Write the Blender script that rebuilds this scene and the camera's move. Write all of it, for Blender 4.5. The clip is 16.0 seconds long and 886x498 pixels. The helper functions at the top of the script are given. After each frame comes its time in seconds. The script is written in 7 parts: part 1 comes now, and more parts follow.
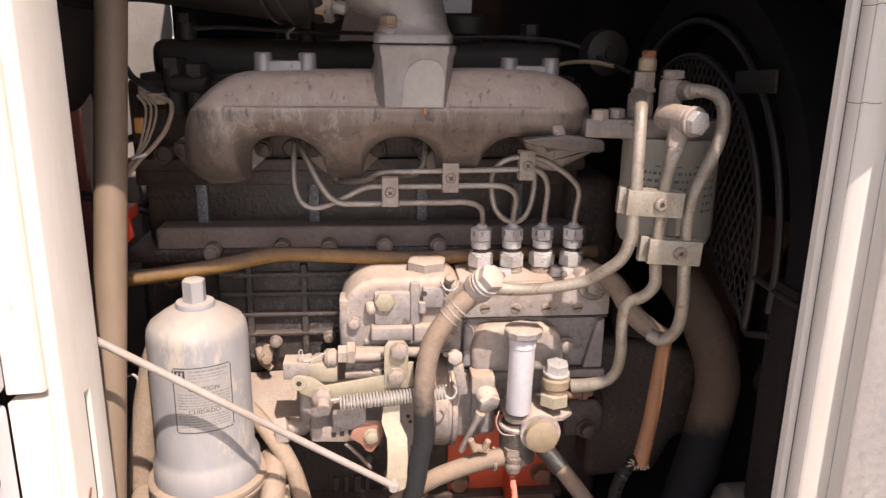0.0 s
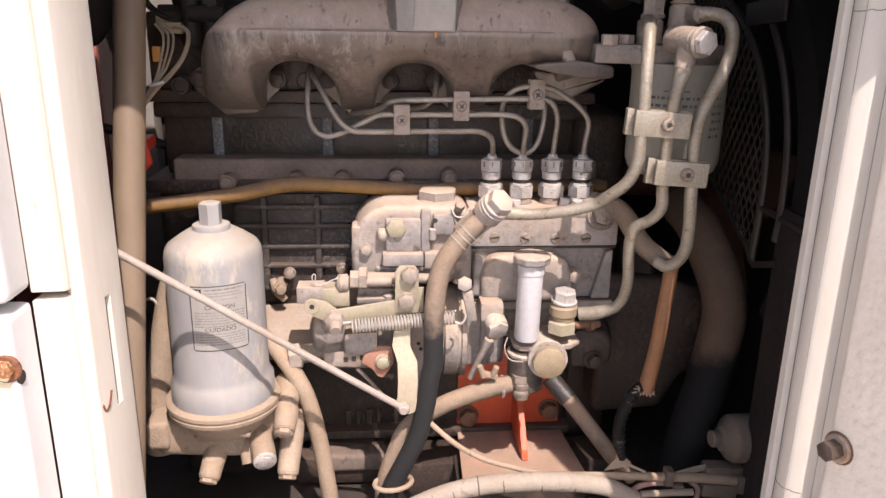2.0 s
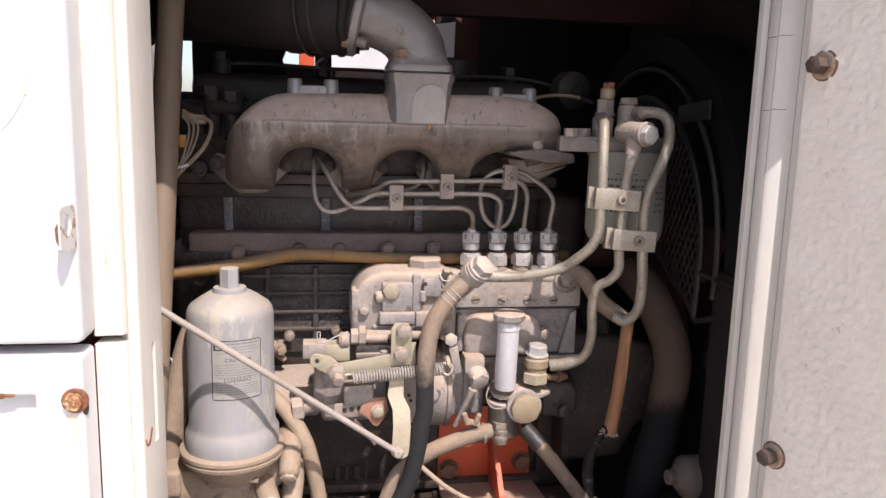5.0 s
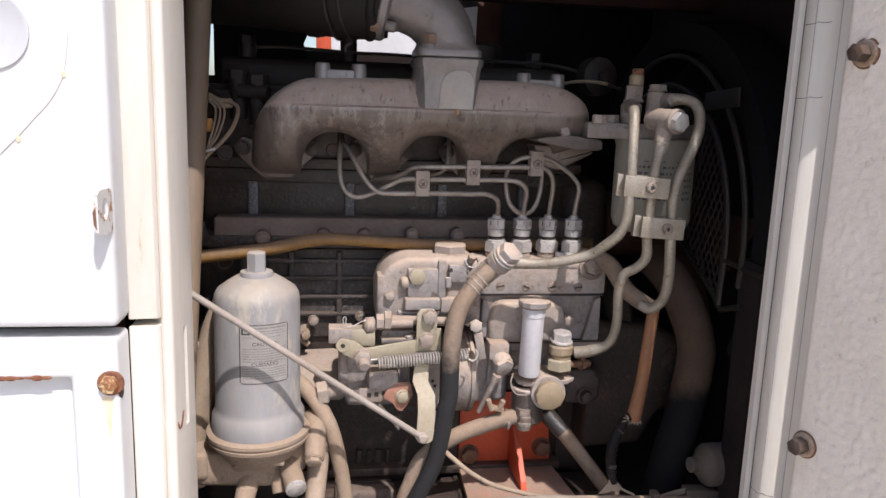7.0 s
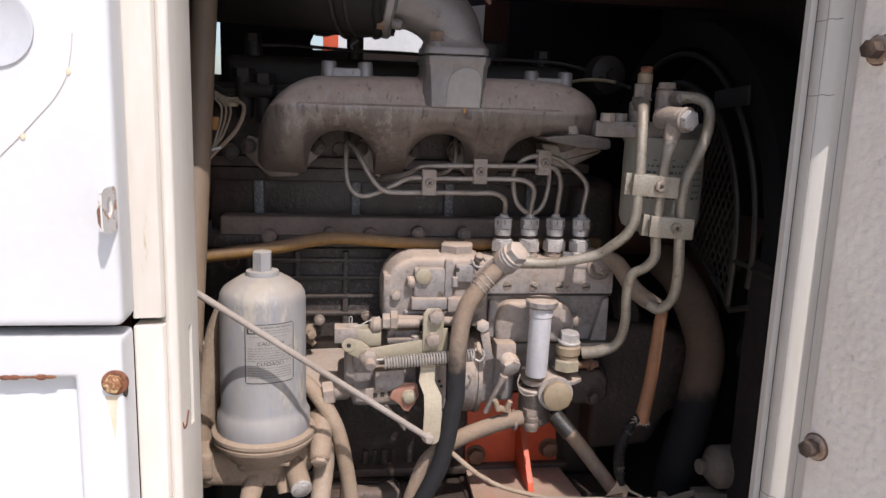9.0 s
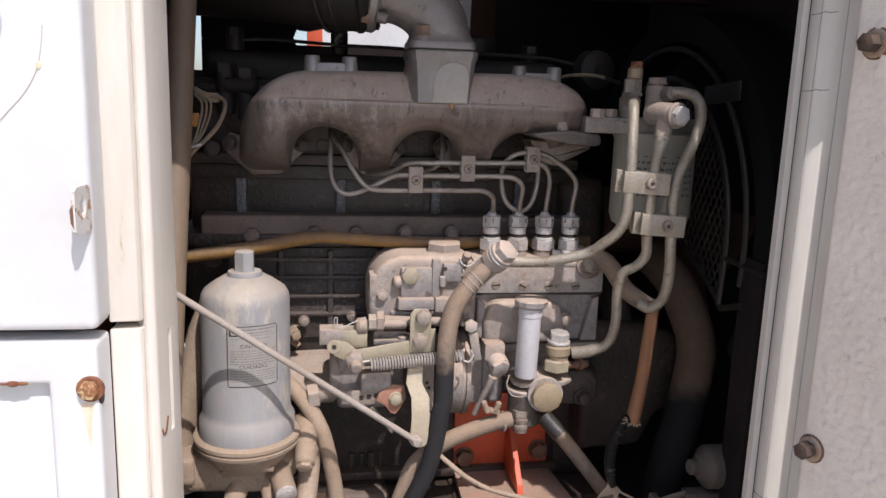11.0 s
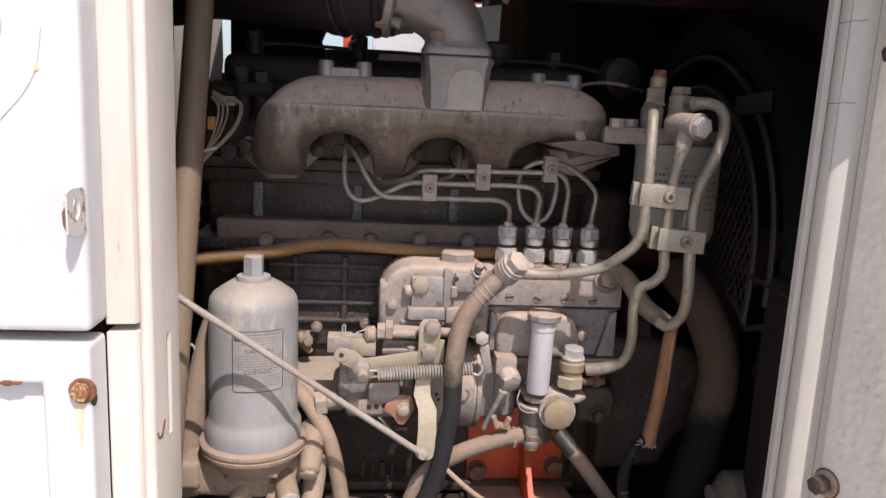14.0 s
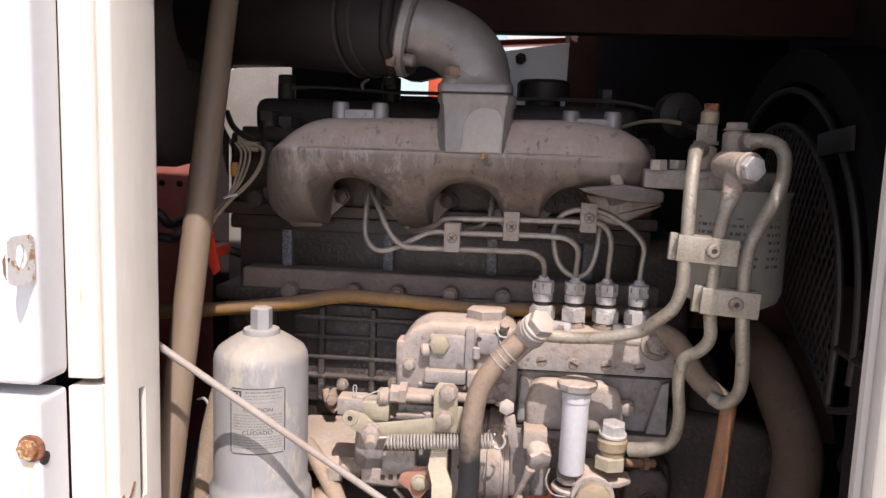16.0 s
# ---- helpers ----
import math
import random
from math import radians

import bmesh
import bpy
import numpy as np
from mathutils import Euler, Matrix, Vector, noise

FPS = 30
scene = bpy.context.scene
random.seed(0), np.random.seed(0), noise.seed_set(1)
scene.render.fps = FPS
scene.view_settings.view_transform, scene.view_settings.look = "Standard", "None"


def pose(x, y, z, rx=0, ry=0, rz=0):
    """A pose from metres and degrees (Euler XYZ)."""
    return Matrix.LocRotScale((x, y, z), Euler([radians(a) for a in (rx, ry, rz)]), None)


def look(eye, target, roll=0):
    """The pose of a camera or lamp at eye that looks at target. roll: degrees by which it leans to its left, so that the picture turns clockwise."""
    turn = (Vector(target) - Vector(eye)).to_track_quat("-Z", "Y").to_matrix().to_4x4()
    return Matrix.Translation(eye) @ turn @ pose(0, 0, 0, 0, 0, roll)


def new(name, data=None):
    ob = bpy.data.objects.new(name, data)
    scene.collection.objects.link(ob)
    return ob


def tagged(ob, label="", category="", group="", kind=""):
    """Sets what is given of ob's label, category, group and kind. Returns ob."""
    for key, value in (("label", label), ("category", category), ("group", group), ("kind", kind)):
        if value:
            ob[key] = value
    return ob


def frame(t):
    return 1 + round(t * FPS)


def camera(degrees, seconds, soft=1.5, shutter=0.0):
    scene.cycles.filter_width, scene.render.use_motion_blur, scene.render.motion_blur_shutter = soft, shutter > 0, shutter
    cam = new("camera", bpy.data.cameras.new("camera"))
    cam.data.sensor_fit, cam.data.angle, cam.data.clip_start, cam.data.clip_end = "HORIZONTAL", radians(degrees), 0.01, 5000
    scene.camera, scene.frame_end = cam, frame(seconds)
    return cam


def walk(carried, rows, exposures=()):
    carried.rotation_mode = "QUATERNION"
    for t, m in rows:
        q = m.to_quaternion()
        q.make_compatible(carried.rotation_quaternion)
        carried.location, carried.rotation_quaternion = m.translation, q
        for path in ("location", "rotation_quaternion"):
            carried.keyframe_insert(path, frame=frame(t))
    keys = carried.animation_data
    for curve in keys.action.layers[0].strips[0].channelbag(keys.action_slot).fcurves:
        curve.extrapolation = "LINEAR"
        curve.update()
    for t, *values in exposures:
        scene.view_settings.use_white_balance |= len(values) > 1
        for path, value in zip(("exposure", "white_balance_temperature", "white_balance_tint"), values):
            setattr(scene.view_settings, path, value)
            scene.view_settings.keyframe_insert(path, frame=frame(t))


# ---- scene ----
cam = camera(61.0, 16.0)
TILT, LEAN, TURN = -1.75, 0.75, -5.0
RIG = pose(0, 0.72, 1.08, TILT) @ pose(0, 0, 0, 0, LEAN) @ pose(0, -0.72, -1.08) @ pose(0, 0, 0, 0, 0, TURN)
PATH = [
    (0, (-0.009, -0.056, 1.29), (0.019, 1.885, 0.807), 1.4),
    (0.5, (-0.01, -0.062, 1.282), (0.005, 1.878, 0.794), 1.3),
    (1, (-0.006, -0.069, 1.263), (-0.003, 1.868, 0.763), 1.1),
    (1.5, (-0.005, -0.076, 1.24), (-0.004, 1.852, 0.712), 1.3),
    (2, (-0.003, -0.085, 1.236), (-0.013, 1.844, 0.71), 1.5),
    (2.5, (0.001, -0.1, 1.234), (-0.017, 1.849, 0.785), 1.0),
    (3, (0.005, -0.107, 1.228), (-0.017, 1.855, 0.837), 1.0),
    (3.5, (0.005, -0.114, 1.229), (-0.009, 1.854, 0.876), 1.2),
    (4, (-0.021, -0.158, 1.234), (-0.001, 1.821, 0.945), 0.7),
    (4.2, (-0.04, -0.18, 1.224), (0.032, 1.802, 0.961), 0.8),
    (6.3, (-0.071, -0.223, 1.22), (0.092, 1.749, 0.93), 2.4),
    (6.5, (-0.075, -0.218, 1.22), (0.075, 1.755, 0.927), 2.3),
    (7, (-0.085, -0.21, 1.221), (0.041, 1.763, 0.914), 2.4),
    (7.5, (-0.088, -0.205, 1.216), (0.023, 1.768, 0.906), 2.3),
    (8, (-0.088, -0.207, 1.212), (0.016, 1.764, 0.889), 2.3),
    (8.5, (-0.085, -0.205, 1.214), (0.019, 1.765, 0.882), 2.3),
    (9, (-0.084, -0.204, 1.219), (0.023, 1.769, 0.912), 2.4),
    (11.5, (-0.084, -0.18, 1.217), (0.07, 1.789, 0.903), 2.3),
    (12, (-0.081, -0.175, 1.214), (0.078, 1.795, 0.911), 2.3),
    (12.5, (-0.079, -0.164, 1.215), (0.049, 1.807, 0.901), 2.4),
    (13, (-0.081, -0.154, 1.212), (-0.025, 1.819, 0.889), 2.2),
    (13.5, (-0.055, -0.144, 1.216), (-0.051, 1.83, 0.892), 2.8),
    (14, (-0.041, -0.168, 1.223), (-0.026, 1.809, 0.916), 3.3),
    (14.5, (-0.016, -0.173, 1.238), (0.039, 1.8, 0.912), 3.7),
    (15, (0.048, -0.095, 1.236), (-0.127, 1.88, 0.97), 3.0),
    (15.5, (0.07, -0.076, 1.229), (-0.224, 1.889, 1.007), 3.0),
    (16, (0.083, -0.076, 1.225), (-0.278, 1.881, 1.026), 2.9),
]
EXPOSURE = [(0, 0.6, 6950, 21), (3.5, 0.6, 6650, 19), (5.5, 0.35, 6450, 17), (6.6, 0.30, 6350, 16), (7.4, -0.03, 6250, 15), (12.5, 0.0, 6300, 16), (14.5, 0.1, 6450, 18), (16, 0.40, 6450, 18)]
walk(cam, [(t, RIG @ look(eye, target, roll)) for t, eye, target, roll in PATH], EXPOSURE)

# ---- world, sun ----
SUN_EL, SUN_AZ = 56.0, -20.0
world = bpy.data.worlds.new("sky")
scene.world = world
world.use_nodes = True
wn = world.node_tree
sky = wn.nodes.new("ShaderNodeTexSky")
sky.sky_type = "NISHITA"
sky.sun_disc = False
sky.sun_elevation = radians(SUN_EL)
sky.sun_rotation = radians(180 + SUN_AZ)
sky.dust_density = 2.0
wn.nodes["Background"].inputs["Strength"].default_value = 0.17
wn.links.new(sky.outputs[0], wn.nodes["Background"].inputs[0])
sun = new("sun", bpy.data.lights.new("sun", "SUN"))
sun.data.energy, sun.data.angle, sun.data.color = 4.3, radians(0.5), (1.0, 0.955, 0.90)
sun.matrix_world = look((math.sin(radians(SUN_AZ)) * -3, -3, 1 + 3 * math.tan(radians(SUN_EL))), (0, 0, 1))


# ---- materials ----
DUST = (0.42, 0.318, 0.245)


def mat(name, col, col2=None, rough=0.5, metal=0.0, dust=0.0, scale=70.0, bump=0.15, stain=None, stain_at=0.62, stain_scale=18.0, grain=0.5, dust_col=DUST, vertical=1.0, chips=None, chip_at=0.60, settle=(-0.5, 0.9), low_tone=None, cling=1.0, spec=0.5):
    m = bpy.data.materials.new(name)
    m.use_nodes = True
    nt = m.node_tree
    n, l = nt.nodes, nt.links
    bsdf = n["Principled BSDF"]
    tc = n.new("ShaderNodeTexCoord")
    mp = n.new("ShaderNodeMapping")
    mp.inputs["Scale"].default_value = (1, 1, vertical)
    l.new(tc.outputs["Object"], mp.inputs["Vector"])
    info = n.new("ShaderNodeObjectInfo")
    off = n.new("ShaderNodeVectorMath")
    off.operation = "ADD"
    shift = n.new("ShaderNodeMath")
    shift.operation = "MULTIPLY"
    shift.inputs[1].default_value = 13.0
    l.new(info.outputs["Random"], shift.inputs[0])
    l.new(mp.outputs[0], off.inputs[0])
    l.new(shift.outputs[0], off.inputs[1])

    def noise_tex(sc, detail=4.0, ro=0.6):
        t = n.new("ShaderNodeTexNoise")
        t.inputs["Scale"].default_value, t.inputs["Detail"].default_value, t.inputs["Roughness"].default_value = sc, detail, ro
        l.new(off.outputs[0], t.inputs["Vector"])
        return t.outputs["Fac"]

    def ramp(fac, lo, hi):
        r = n.new("ShaderNodeMapRange")
        r.inputs[1].default_value, r.inputs[2].default_value = lo, hi
        l.new(fac, r.inputs[0])
        return r.outputs[0]

    def mix(fac, a, b):
        x = n.new("ShaderNodeMix")
        x.data_type = "RGBA"
        for sock, v in ((x.inputs[0], fac), (x.inputs[6], a), (x.inputs[7], b)):
            if isinstance(v, (tuple, list)):
                sock.default_value = (*v, 1)
            elif isinstance(v, float):
                sock.default_value = v
            else:
                l.new(v, sock)
        return x.outputs[2]

    def calc(op, a, b):
        x = n.new("ShaderNodeMath")
        x.operation = op
        x.use_clamp = op == "MULTIPLY_ADD"
        for sock, v in ((x.inputs[0], a), (x.inputs[1], b)):
            if isinstance(v, float):
                sock.default_value = v
            else:
                l.new(v, sock)
        return x.outputs[0]

    fine, coarse = noise_tex(scale * 4, 3), noise_tex(scale * 0.35, 5)
    col2 = col2 or tuple(c * 0.7 for c in col)
    blend = ramp(calc("ADD", calc("MULTIPLY", fine, grain), calc("MULTIPLY", coarse, 1.0)), 0.45 + grain * 0.3, 0.62 + grain * 0.72)
    c = mix(blend, col, col2)
    rgh = rough
    if stain:
        sf = ramp(noise_tex(stain_scale, 6, 0.7), stain_at, stain_at + 0.06)
        c = mix(sf, c, stain)
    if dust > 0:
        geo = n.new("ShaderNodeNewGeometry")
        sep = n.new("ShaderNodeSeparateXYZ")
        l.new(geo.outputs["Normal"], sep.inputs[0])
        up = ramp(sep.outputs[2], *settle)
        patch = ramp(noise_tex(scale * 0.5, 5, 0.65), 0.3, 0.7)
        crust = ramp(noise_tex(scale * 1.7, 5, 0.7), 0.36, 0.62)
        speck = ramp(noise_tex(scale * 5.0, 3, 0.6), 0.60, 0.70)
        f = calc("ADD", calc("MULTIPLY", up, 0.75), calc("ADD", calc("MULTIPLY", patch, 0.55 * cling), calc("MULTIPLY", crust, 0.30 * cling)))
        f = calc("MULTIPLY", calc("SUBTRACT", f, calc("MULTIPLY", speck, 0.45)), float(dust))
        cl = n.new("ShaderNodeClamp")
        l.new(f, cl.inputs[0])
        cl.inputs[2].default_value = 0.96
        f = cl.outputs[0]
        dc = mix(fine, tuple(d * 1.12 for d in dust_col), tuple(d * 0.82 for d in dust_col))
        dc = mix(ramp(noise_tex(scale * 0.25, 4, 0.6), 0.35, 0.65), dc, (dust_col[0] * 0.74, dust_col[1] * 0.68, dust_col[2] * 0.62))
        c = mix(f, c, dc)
        r1 = n.new("ShaderNodeMapRange")
        r1.inputs[3].default_value, r1.inputs[4].default_value = rough, 0.92
        l.new(f, r1.inputs[0])
        l.new(r1.outputs[0], bsdf.inputs["Roughness"])
        if metal > 0:
            r2 = n.new("ShaderNodeMapRange")
            r2.inputs[3].default_value, r2.inputs[4].default_value = metal, 0.0
            l.new(f, r2.inputs[0])
            l.new(r2.outputs[0], bsdf.inputs["Metallic"])
    else:
        rv = n.new("ShaderNodeMapRange")
        rv.inputs[3].default_value, rv.inputs[4].default_value = max(rgh - 0.12, 0.05), min(rgh + 0.12, 1.0)
        l.new(coarse, rv.inputs[0])
        l.new(rv.outputs[0], bsdf.inputs["Roughness"])
        bsdf.inputs["Metallic"].default_value = metal
    if chips:
        near = ramp(noise_tex(scale * 0.22, 4, 0.6), chip_at - 0.10, chip_at)
        dots = ramp(noise_tex(scale * 4.5, 4, 0.8), 0.50, 0.62)
        c = mix(calc("MULTIPLY", calc("MULTIPLY", near, dots), 0.40), c, chips)
    # Fades to a second colour below a given height, with a noisy edge.
    if low_tone:
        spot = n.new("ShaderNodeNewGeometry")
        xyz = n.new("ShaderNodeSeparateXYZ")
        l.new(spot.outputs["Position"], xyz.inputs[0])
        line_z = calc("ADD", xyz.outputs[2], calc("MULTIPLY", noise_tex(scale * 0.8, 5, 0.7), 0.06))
        c = mix(ramp(line_z, low_tone[0] + 0.045, low_tone[0] + 0.015), c, low_tone[1])
    l.new(c, bsdf.inputs["Base Color"])
    bsdf.inputs["Specular IOR Level"].default_value = spec
    if bump:
        b = n.new("ShaderNodeBump")
        b.inputs["Strength"].default_value, b.inputs["Distance"].default_value = min(bump * 1.4, 1.0), 0.0026
        l.new(calc("ADD", calc("MULTIPLY", fine, 0.5), coarse), b.inputs["Height"])
        l.new(b.outputs[0], bsdf.inputs["Normal"])
    return m


white_paint = mat("white_paint", (0.695, 0.700, 0.710), (0.65, 0.648, 0.645), rough=0.4, dust=0.07, scale=25, bump=0.03, grain=0.3)
cream_paint = mat("cream_paint", (0.75, 0.71, 0.645), (0.69, 0.635, 0.55), rough=0.40, dust=0.12, scale=30, bump=0.06, stain=(0.50, 0.40, 0.27), stain_at=0.68, stain_scale=30, grain=0.4, vertical=0.2)
dirty_panel = mat("dirty_panel", (0.85, 0.765, 0.665), (0.76, 0.675, 0.575), rough=0.85, dust=0.10, scale=45, bump=0.5, stain=(0.58, 0.475, 0.365), stain_at=0.65, stain_scale=40)
rust = mat("rust", (0.17, 0.062, 0.036), (0.30, 0.125, 0.05), rough=0.8, scale=160, bump=0.5, stain=(0.08, 0.032, 0.022), stain_at=0.54, stain_scale=140)
bolt_dark = mat("bolt_dark", (0.035, 0.034, 0.038), (0.11, 0.065, 0.04), rough=0.5, metal=0.4, dust=0.12, scale=160, bump=0.4)
washer_rust = mat("washer_rust", (0.46, 0.37, 0.29), (0.26, 0.14, 0.075), rough=0.6, metal=0.3, scale=150, bump=0.4)
# Rust colours, with a pale stain painted in for the highlight.
bolt_pale = mat("bolt_pale", (0.34, 0.155, 0.065), (0.18, 0.066, 0.035), rough=0.6, metal=0.2, scale=90, bump=0.6, stain=(0.66, 0.50, 0.27), stain_at=0.52, stain_scale=50)
rust_run = mat("rust_run", (0.70, 0.56, 0.37), (0.755, 0.69, 0.58), rough=0.5, scale=120, bump=0.03)
# Dark fill: real grime on some parts, painted shade in slots and holes.
grime_shade = mat("grime_shade", (0.020, 0.018, 0.017), (0.045, 0.036, 0.03), rough=0.75, dust=0.05, scale=60, bump=0.4)
block_paint = mat("block_paint", (0.012, 0.0102, 0.0098), (0.040, 0.027, 0.021), rough=0.40, dust=0.25, scale=45, bump=0.55, stain=(0.058, 0.056, 0.058), stain_at=0.60, stain_scale=36, dust_col=(0.25, 0.172, 0.124), chips=(0.2, 0.2, 0.2), chip_at=0.62, settle=(0.0, 0.8), cling=0.7)
head_paint = mat("head_paint", (0.013, 0.0100, 0.0090), (0.046, 0.029, 0.023), rough=0.42, dust=0.33, scale=40, bump=0.9, stain=(0.055, 0.046, 0.043), stain_at=0.62, stain_scale=40, dust_col=(0.25, 0.175, 0.128), settle=(-0.1, 0.8), cling=0.7)
cover_black = mat("cover_black", (0.007, 0.0068, 0.0070), (0.017, 0.0155, 0.0148), rough=0.55, dust=0.07, scale=40, bump=0.3, spec=0.3)
# On cast_dark the dust tint also paints light on upward faces, dark below.
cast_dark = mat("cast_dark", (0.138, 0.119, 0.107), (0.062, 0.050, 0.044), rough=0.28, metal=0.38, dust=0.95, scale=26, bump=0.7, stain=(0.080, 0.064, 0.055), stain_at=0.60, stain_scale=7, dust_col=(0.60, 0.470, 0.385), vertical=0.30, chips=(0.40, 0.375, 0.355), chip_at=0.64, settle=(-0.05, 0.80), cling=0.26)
cast_mid = mat("cast_mid", (0.25, 0.225, 0.205), (0.12, 0.10, 0.088), rough=0.42, metal=0.45, dust=0.30, scale=40, bump=0.5, dust_col=(0.30, 0.235, 0.185), stain=(0.075, 0.06, 0.05), stain_at=0.60, stain_scale=50)
cast_wing = mat("cast_wing", (0.115, 0.098, 0.088), (0.055, 0.044, 0.038), rough=0.4, metal=0.4, dust=0.45, scale=40, bump=0.5, dust_col=(0.32, 0.245, 0.192), settle=(0.0, 0.9), cling=0.3)
cast_seam = mat("cast_seam", (0.24, 0.20, 0.17), (0.08, 0.062, 0.053), rough=0.6, metal=0.2, dust=0.55, scale=60, bump=0.6, dust_col=(0.42, 0.33, 0.26), cling=0.4)
pad_alloy = mat("pad_alloy", (0.36, 0.345, 0.315), (0.29, 0.27, 0.245), rough=0.6, metal=0.2, dust=0.25, scale=50, bump=0.2, stain=(0.22, 0.20, 0.18), stain_at=0.64, stain_scale=60)
bolt_brown = mat("bolt_brown", (0.20, 0.125, 0.075), (0.12, 0.075, 0.05), rough=0.65, metal=0.2, dust=0.30, scale=140, bump=0.4)
cast_clean = mat("cast_clean", (0.265, 0.255, 0.252), (0.155, 0.142, 0.134), rough=0.34, metal=0.48, dust=0.45, scale=22, bump=0.4, stain=(0.11, 0.094, 0.084), stain_at=0.62, stain_scale=24, dust_col=(0.36, 0.29, 0.235), settle=(-0.1, 0.9), cling=0.6, vertical=0.6)
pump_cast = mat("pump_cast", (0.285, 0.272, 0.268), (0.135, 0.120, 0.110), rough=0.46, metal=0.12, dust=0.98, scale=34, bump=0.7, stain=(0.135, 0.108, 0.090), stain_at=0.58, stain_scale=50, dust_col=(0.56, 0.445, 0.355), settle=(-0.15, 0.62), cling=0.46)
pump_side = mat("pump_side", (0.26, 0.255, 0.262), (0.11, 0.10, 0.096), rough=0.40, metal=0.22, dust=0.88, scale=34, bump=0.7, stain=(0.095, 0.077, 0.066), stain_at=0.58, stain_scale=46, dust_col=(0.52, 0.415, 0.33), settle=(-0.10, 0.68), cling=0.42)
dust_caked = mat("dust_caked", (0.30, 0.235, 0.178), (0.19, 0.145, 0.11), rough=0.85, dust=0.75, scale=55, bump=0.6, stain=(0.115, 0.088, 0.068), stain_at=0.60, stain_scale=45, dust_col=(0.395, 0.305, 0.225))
lever_cream = mat("lever_cream", (0.44, 0.395, 0.285), (0.34, 0.295, 0.205), rough=0.5, metal=0.1, dust=0.55, scale=70, bump=0.3, stain=(0.24, 0.195, 0.13), stain_at=0.62, stain_scale=60, dust_col=(0.50, 0.42, 0.325))
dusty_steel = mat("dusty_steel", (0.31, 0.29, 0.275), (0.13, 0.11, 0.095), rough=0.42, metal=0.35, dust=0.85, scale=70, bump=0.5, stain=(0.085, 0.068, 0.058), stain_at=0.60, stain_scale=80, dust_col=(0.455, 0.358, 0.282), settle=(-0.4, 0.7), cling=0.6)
bolt_worn = mat("bolt_worn", (0.33, 0.29, 0.25), (0.12, 0.085, 0.062), rough=0.45, metal=0.4, dust=0.45, scale=110, bump=0.5, stain=(0.08, 0.05, 0.035), stain_at=0.57, stain_scale=120, cling=0.5)
barrel_black = mat("barrel_black", (0.020, 0.019, 0.019), (0.060, 0.052, 0.046), rough=0.4, metal=0.2, dust=0.22, scale=60, bump=0.5, stain=(0.17, 0.155, 0.14), stain_at=0.63, stain_scale=120, cling=0.6)
cast_elbow = mat("cast_elbow", (0.215, 0.203, 0.200), (0.125, 0.112, 0.106), rough=0.31, metal=0.5, dust=0.55, scale=18, bump=0.35, stain=(0.085, 0.072, 0.065), stain_at=0.62, stain_scale=20, dust_col=(0.35, 0.28, 0.225), settle=(-0.2, 0.9), cling=0.5)
pipe_steel = mat("pipe_steel", (0.38, 0.35, 0.32), (0.20, 0.175, 0.15), rough=0.36, metal=0.65, dust=0.40, scale=110, bump=0.2, dust_col=(0.36, 0.29, 0.225), stain=(0.15, 0.11, 0.08), stain_at=0.63, stain_scale=90)
pipe_fuel = mat("pipe_fuel", (0.36, 0.33, 0.275), (0.19, 0.165, 0.125), rough=0.36, metal=0.6, dust=0.40, scale=90, bump=0.35, dust_col=(0.40, 0.33, 0.25), stain=(0.15, 0.105, 0.06), stain_at=0.58, stain_scale=60)
nut_zinc = mat("nut_zinc", (0.64, 0.63, 0.62), (0.36, 0.34, 0.32), rough=0.34, metal=0.5, dust=0.42, scale=140, bump=0.5, stain=(0.10, 0.085, 0.075), stain_at=0.60, stain_scale=160, dust_col=(0.50, 0.43, 0.37))
zinc_yellow = mat("zinc_yellow", (0.385, 0.350, 0.245), (0.28, 0.25, 0.175), rough=0.42, metal=0.3, dust=0.70, scale=50, bump=0.25, dust_col=(0.49, 0.405, 0.31), cling=0.7, settle=(-0.1, 0.8))
brass_dusty = mat("brass_dusty", (0.33, 0.255, 0.155), (0.22, 0.165, 0.10), rough=0.45, metal=0.5, dust=0.5, scale=120, bump=0.3, dust_col=(0.46, 0.37, 0.265))
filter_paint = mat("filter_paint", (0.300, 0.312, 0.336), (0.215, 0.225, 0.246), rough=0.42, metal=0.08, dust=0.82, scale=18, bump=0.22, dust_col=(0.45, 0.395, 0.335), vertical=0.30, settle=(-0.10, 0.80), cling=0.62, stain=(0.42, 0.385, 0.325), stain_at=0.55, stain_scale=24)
filter_grey = mat("filter_grey", (0.225, 0.222, 0.195), (0.15, 0.145, 0.122), rough=0.45, dust=0.34, scale=30, bump=0.2, vertical=0.5, dust_col=(0.36, 0.31, 0.25), cling=0.7)
rubber = mat("rubber", (0.010, 0.0098, 0.0102), (0.022, 0.0205, 0.02), rough=0.38, dust=0.10, scale=70, bump=0.35, dust_col=(0.28, 0.22, 0.17), chips=(0.42, 0.37, 0.32), chip_at=0.69)
rubber_dusty = mat("rubber_dusty", (0.085, 0.068, 0.056), (0.15, 0.118, 0.095), rough=0.75, dust=0.70, scale=55, bump=0.45, stain=(0.045, 0.037, 0.032), stain_at=0.60, stain_scale=60, dust_col=(0.40, 0.295, 0.21))
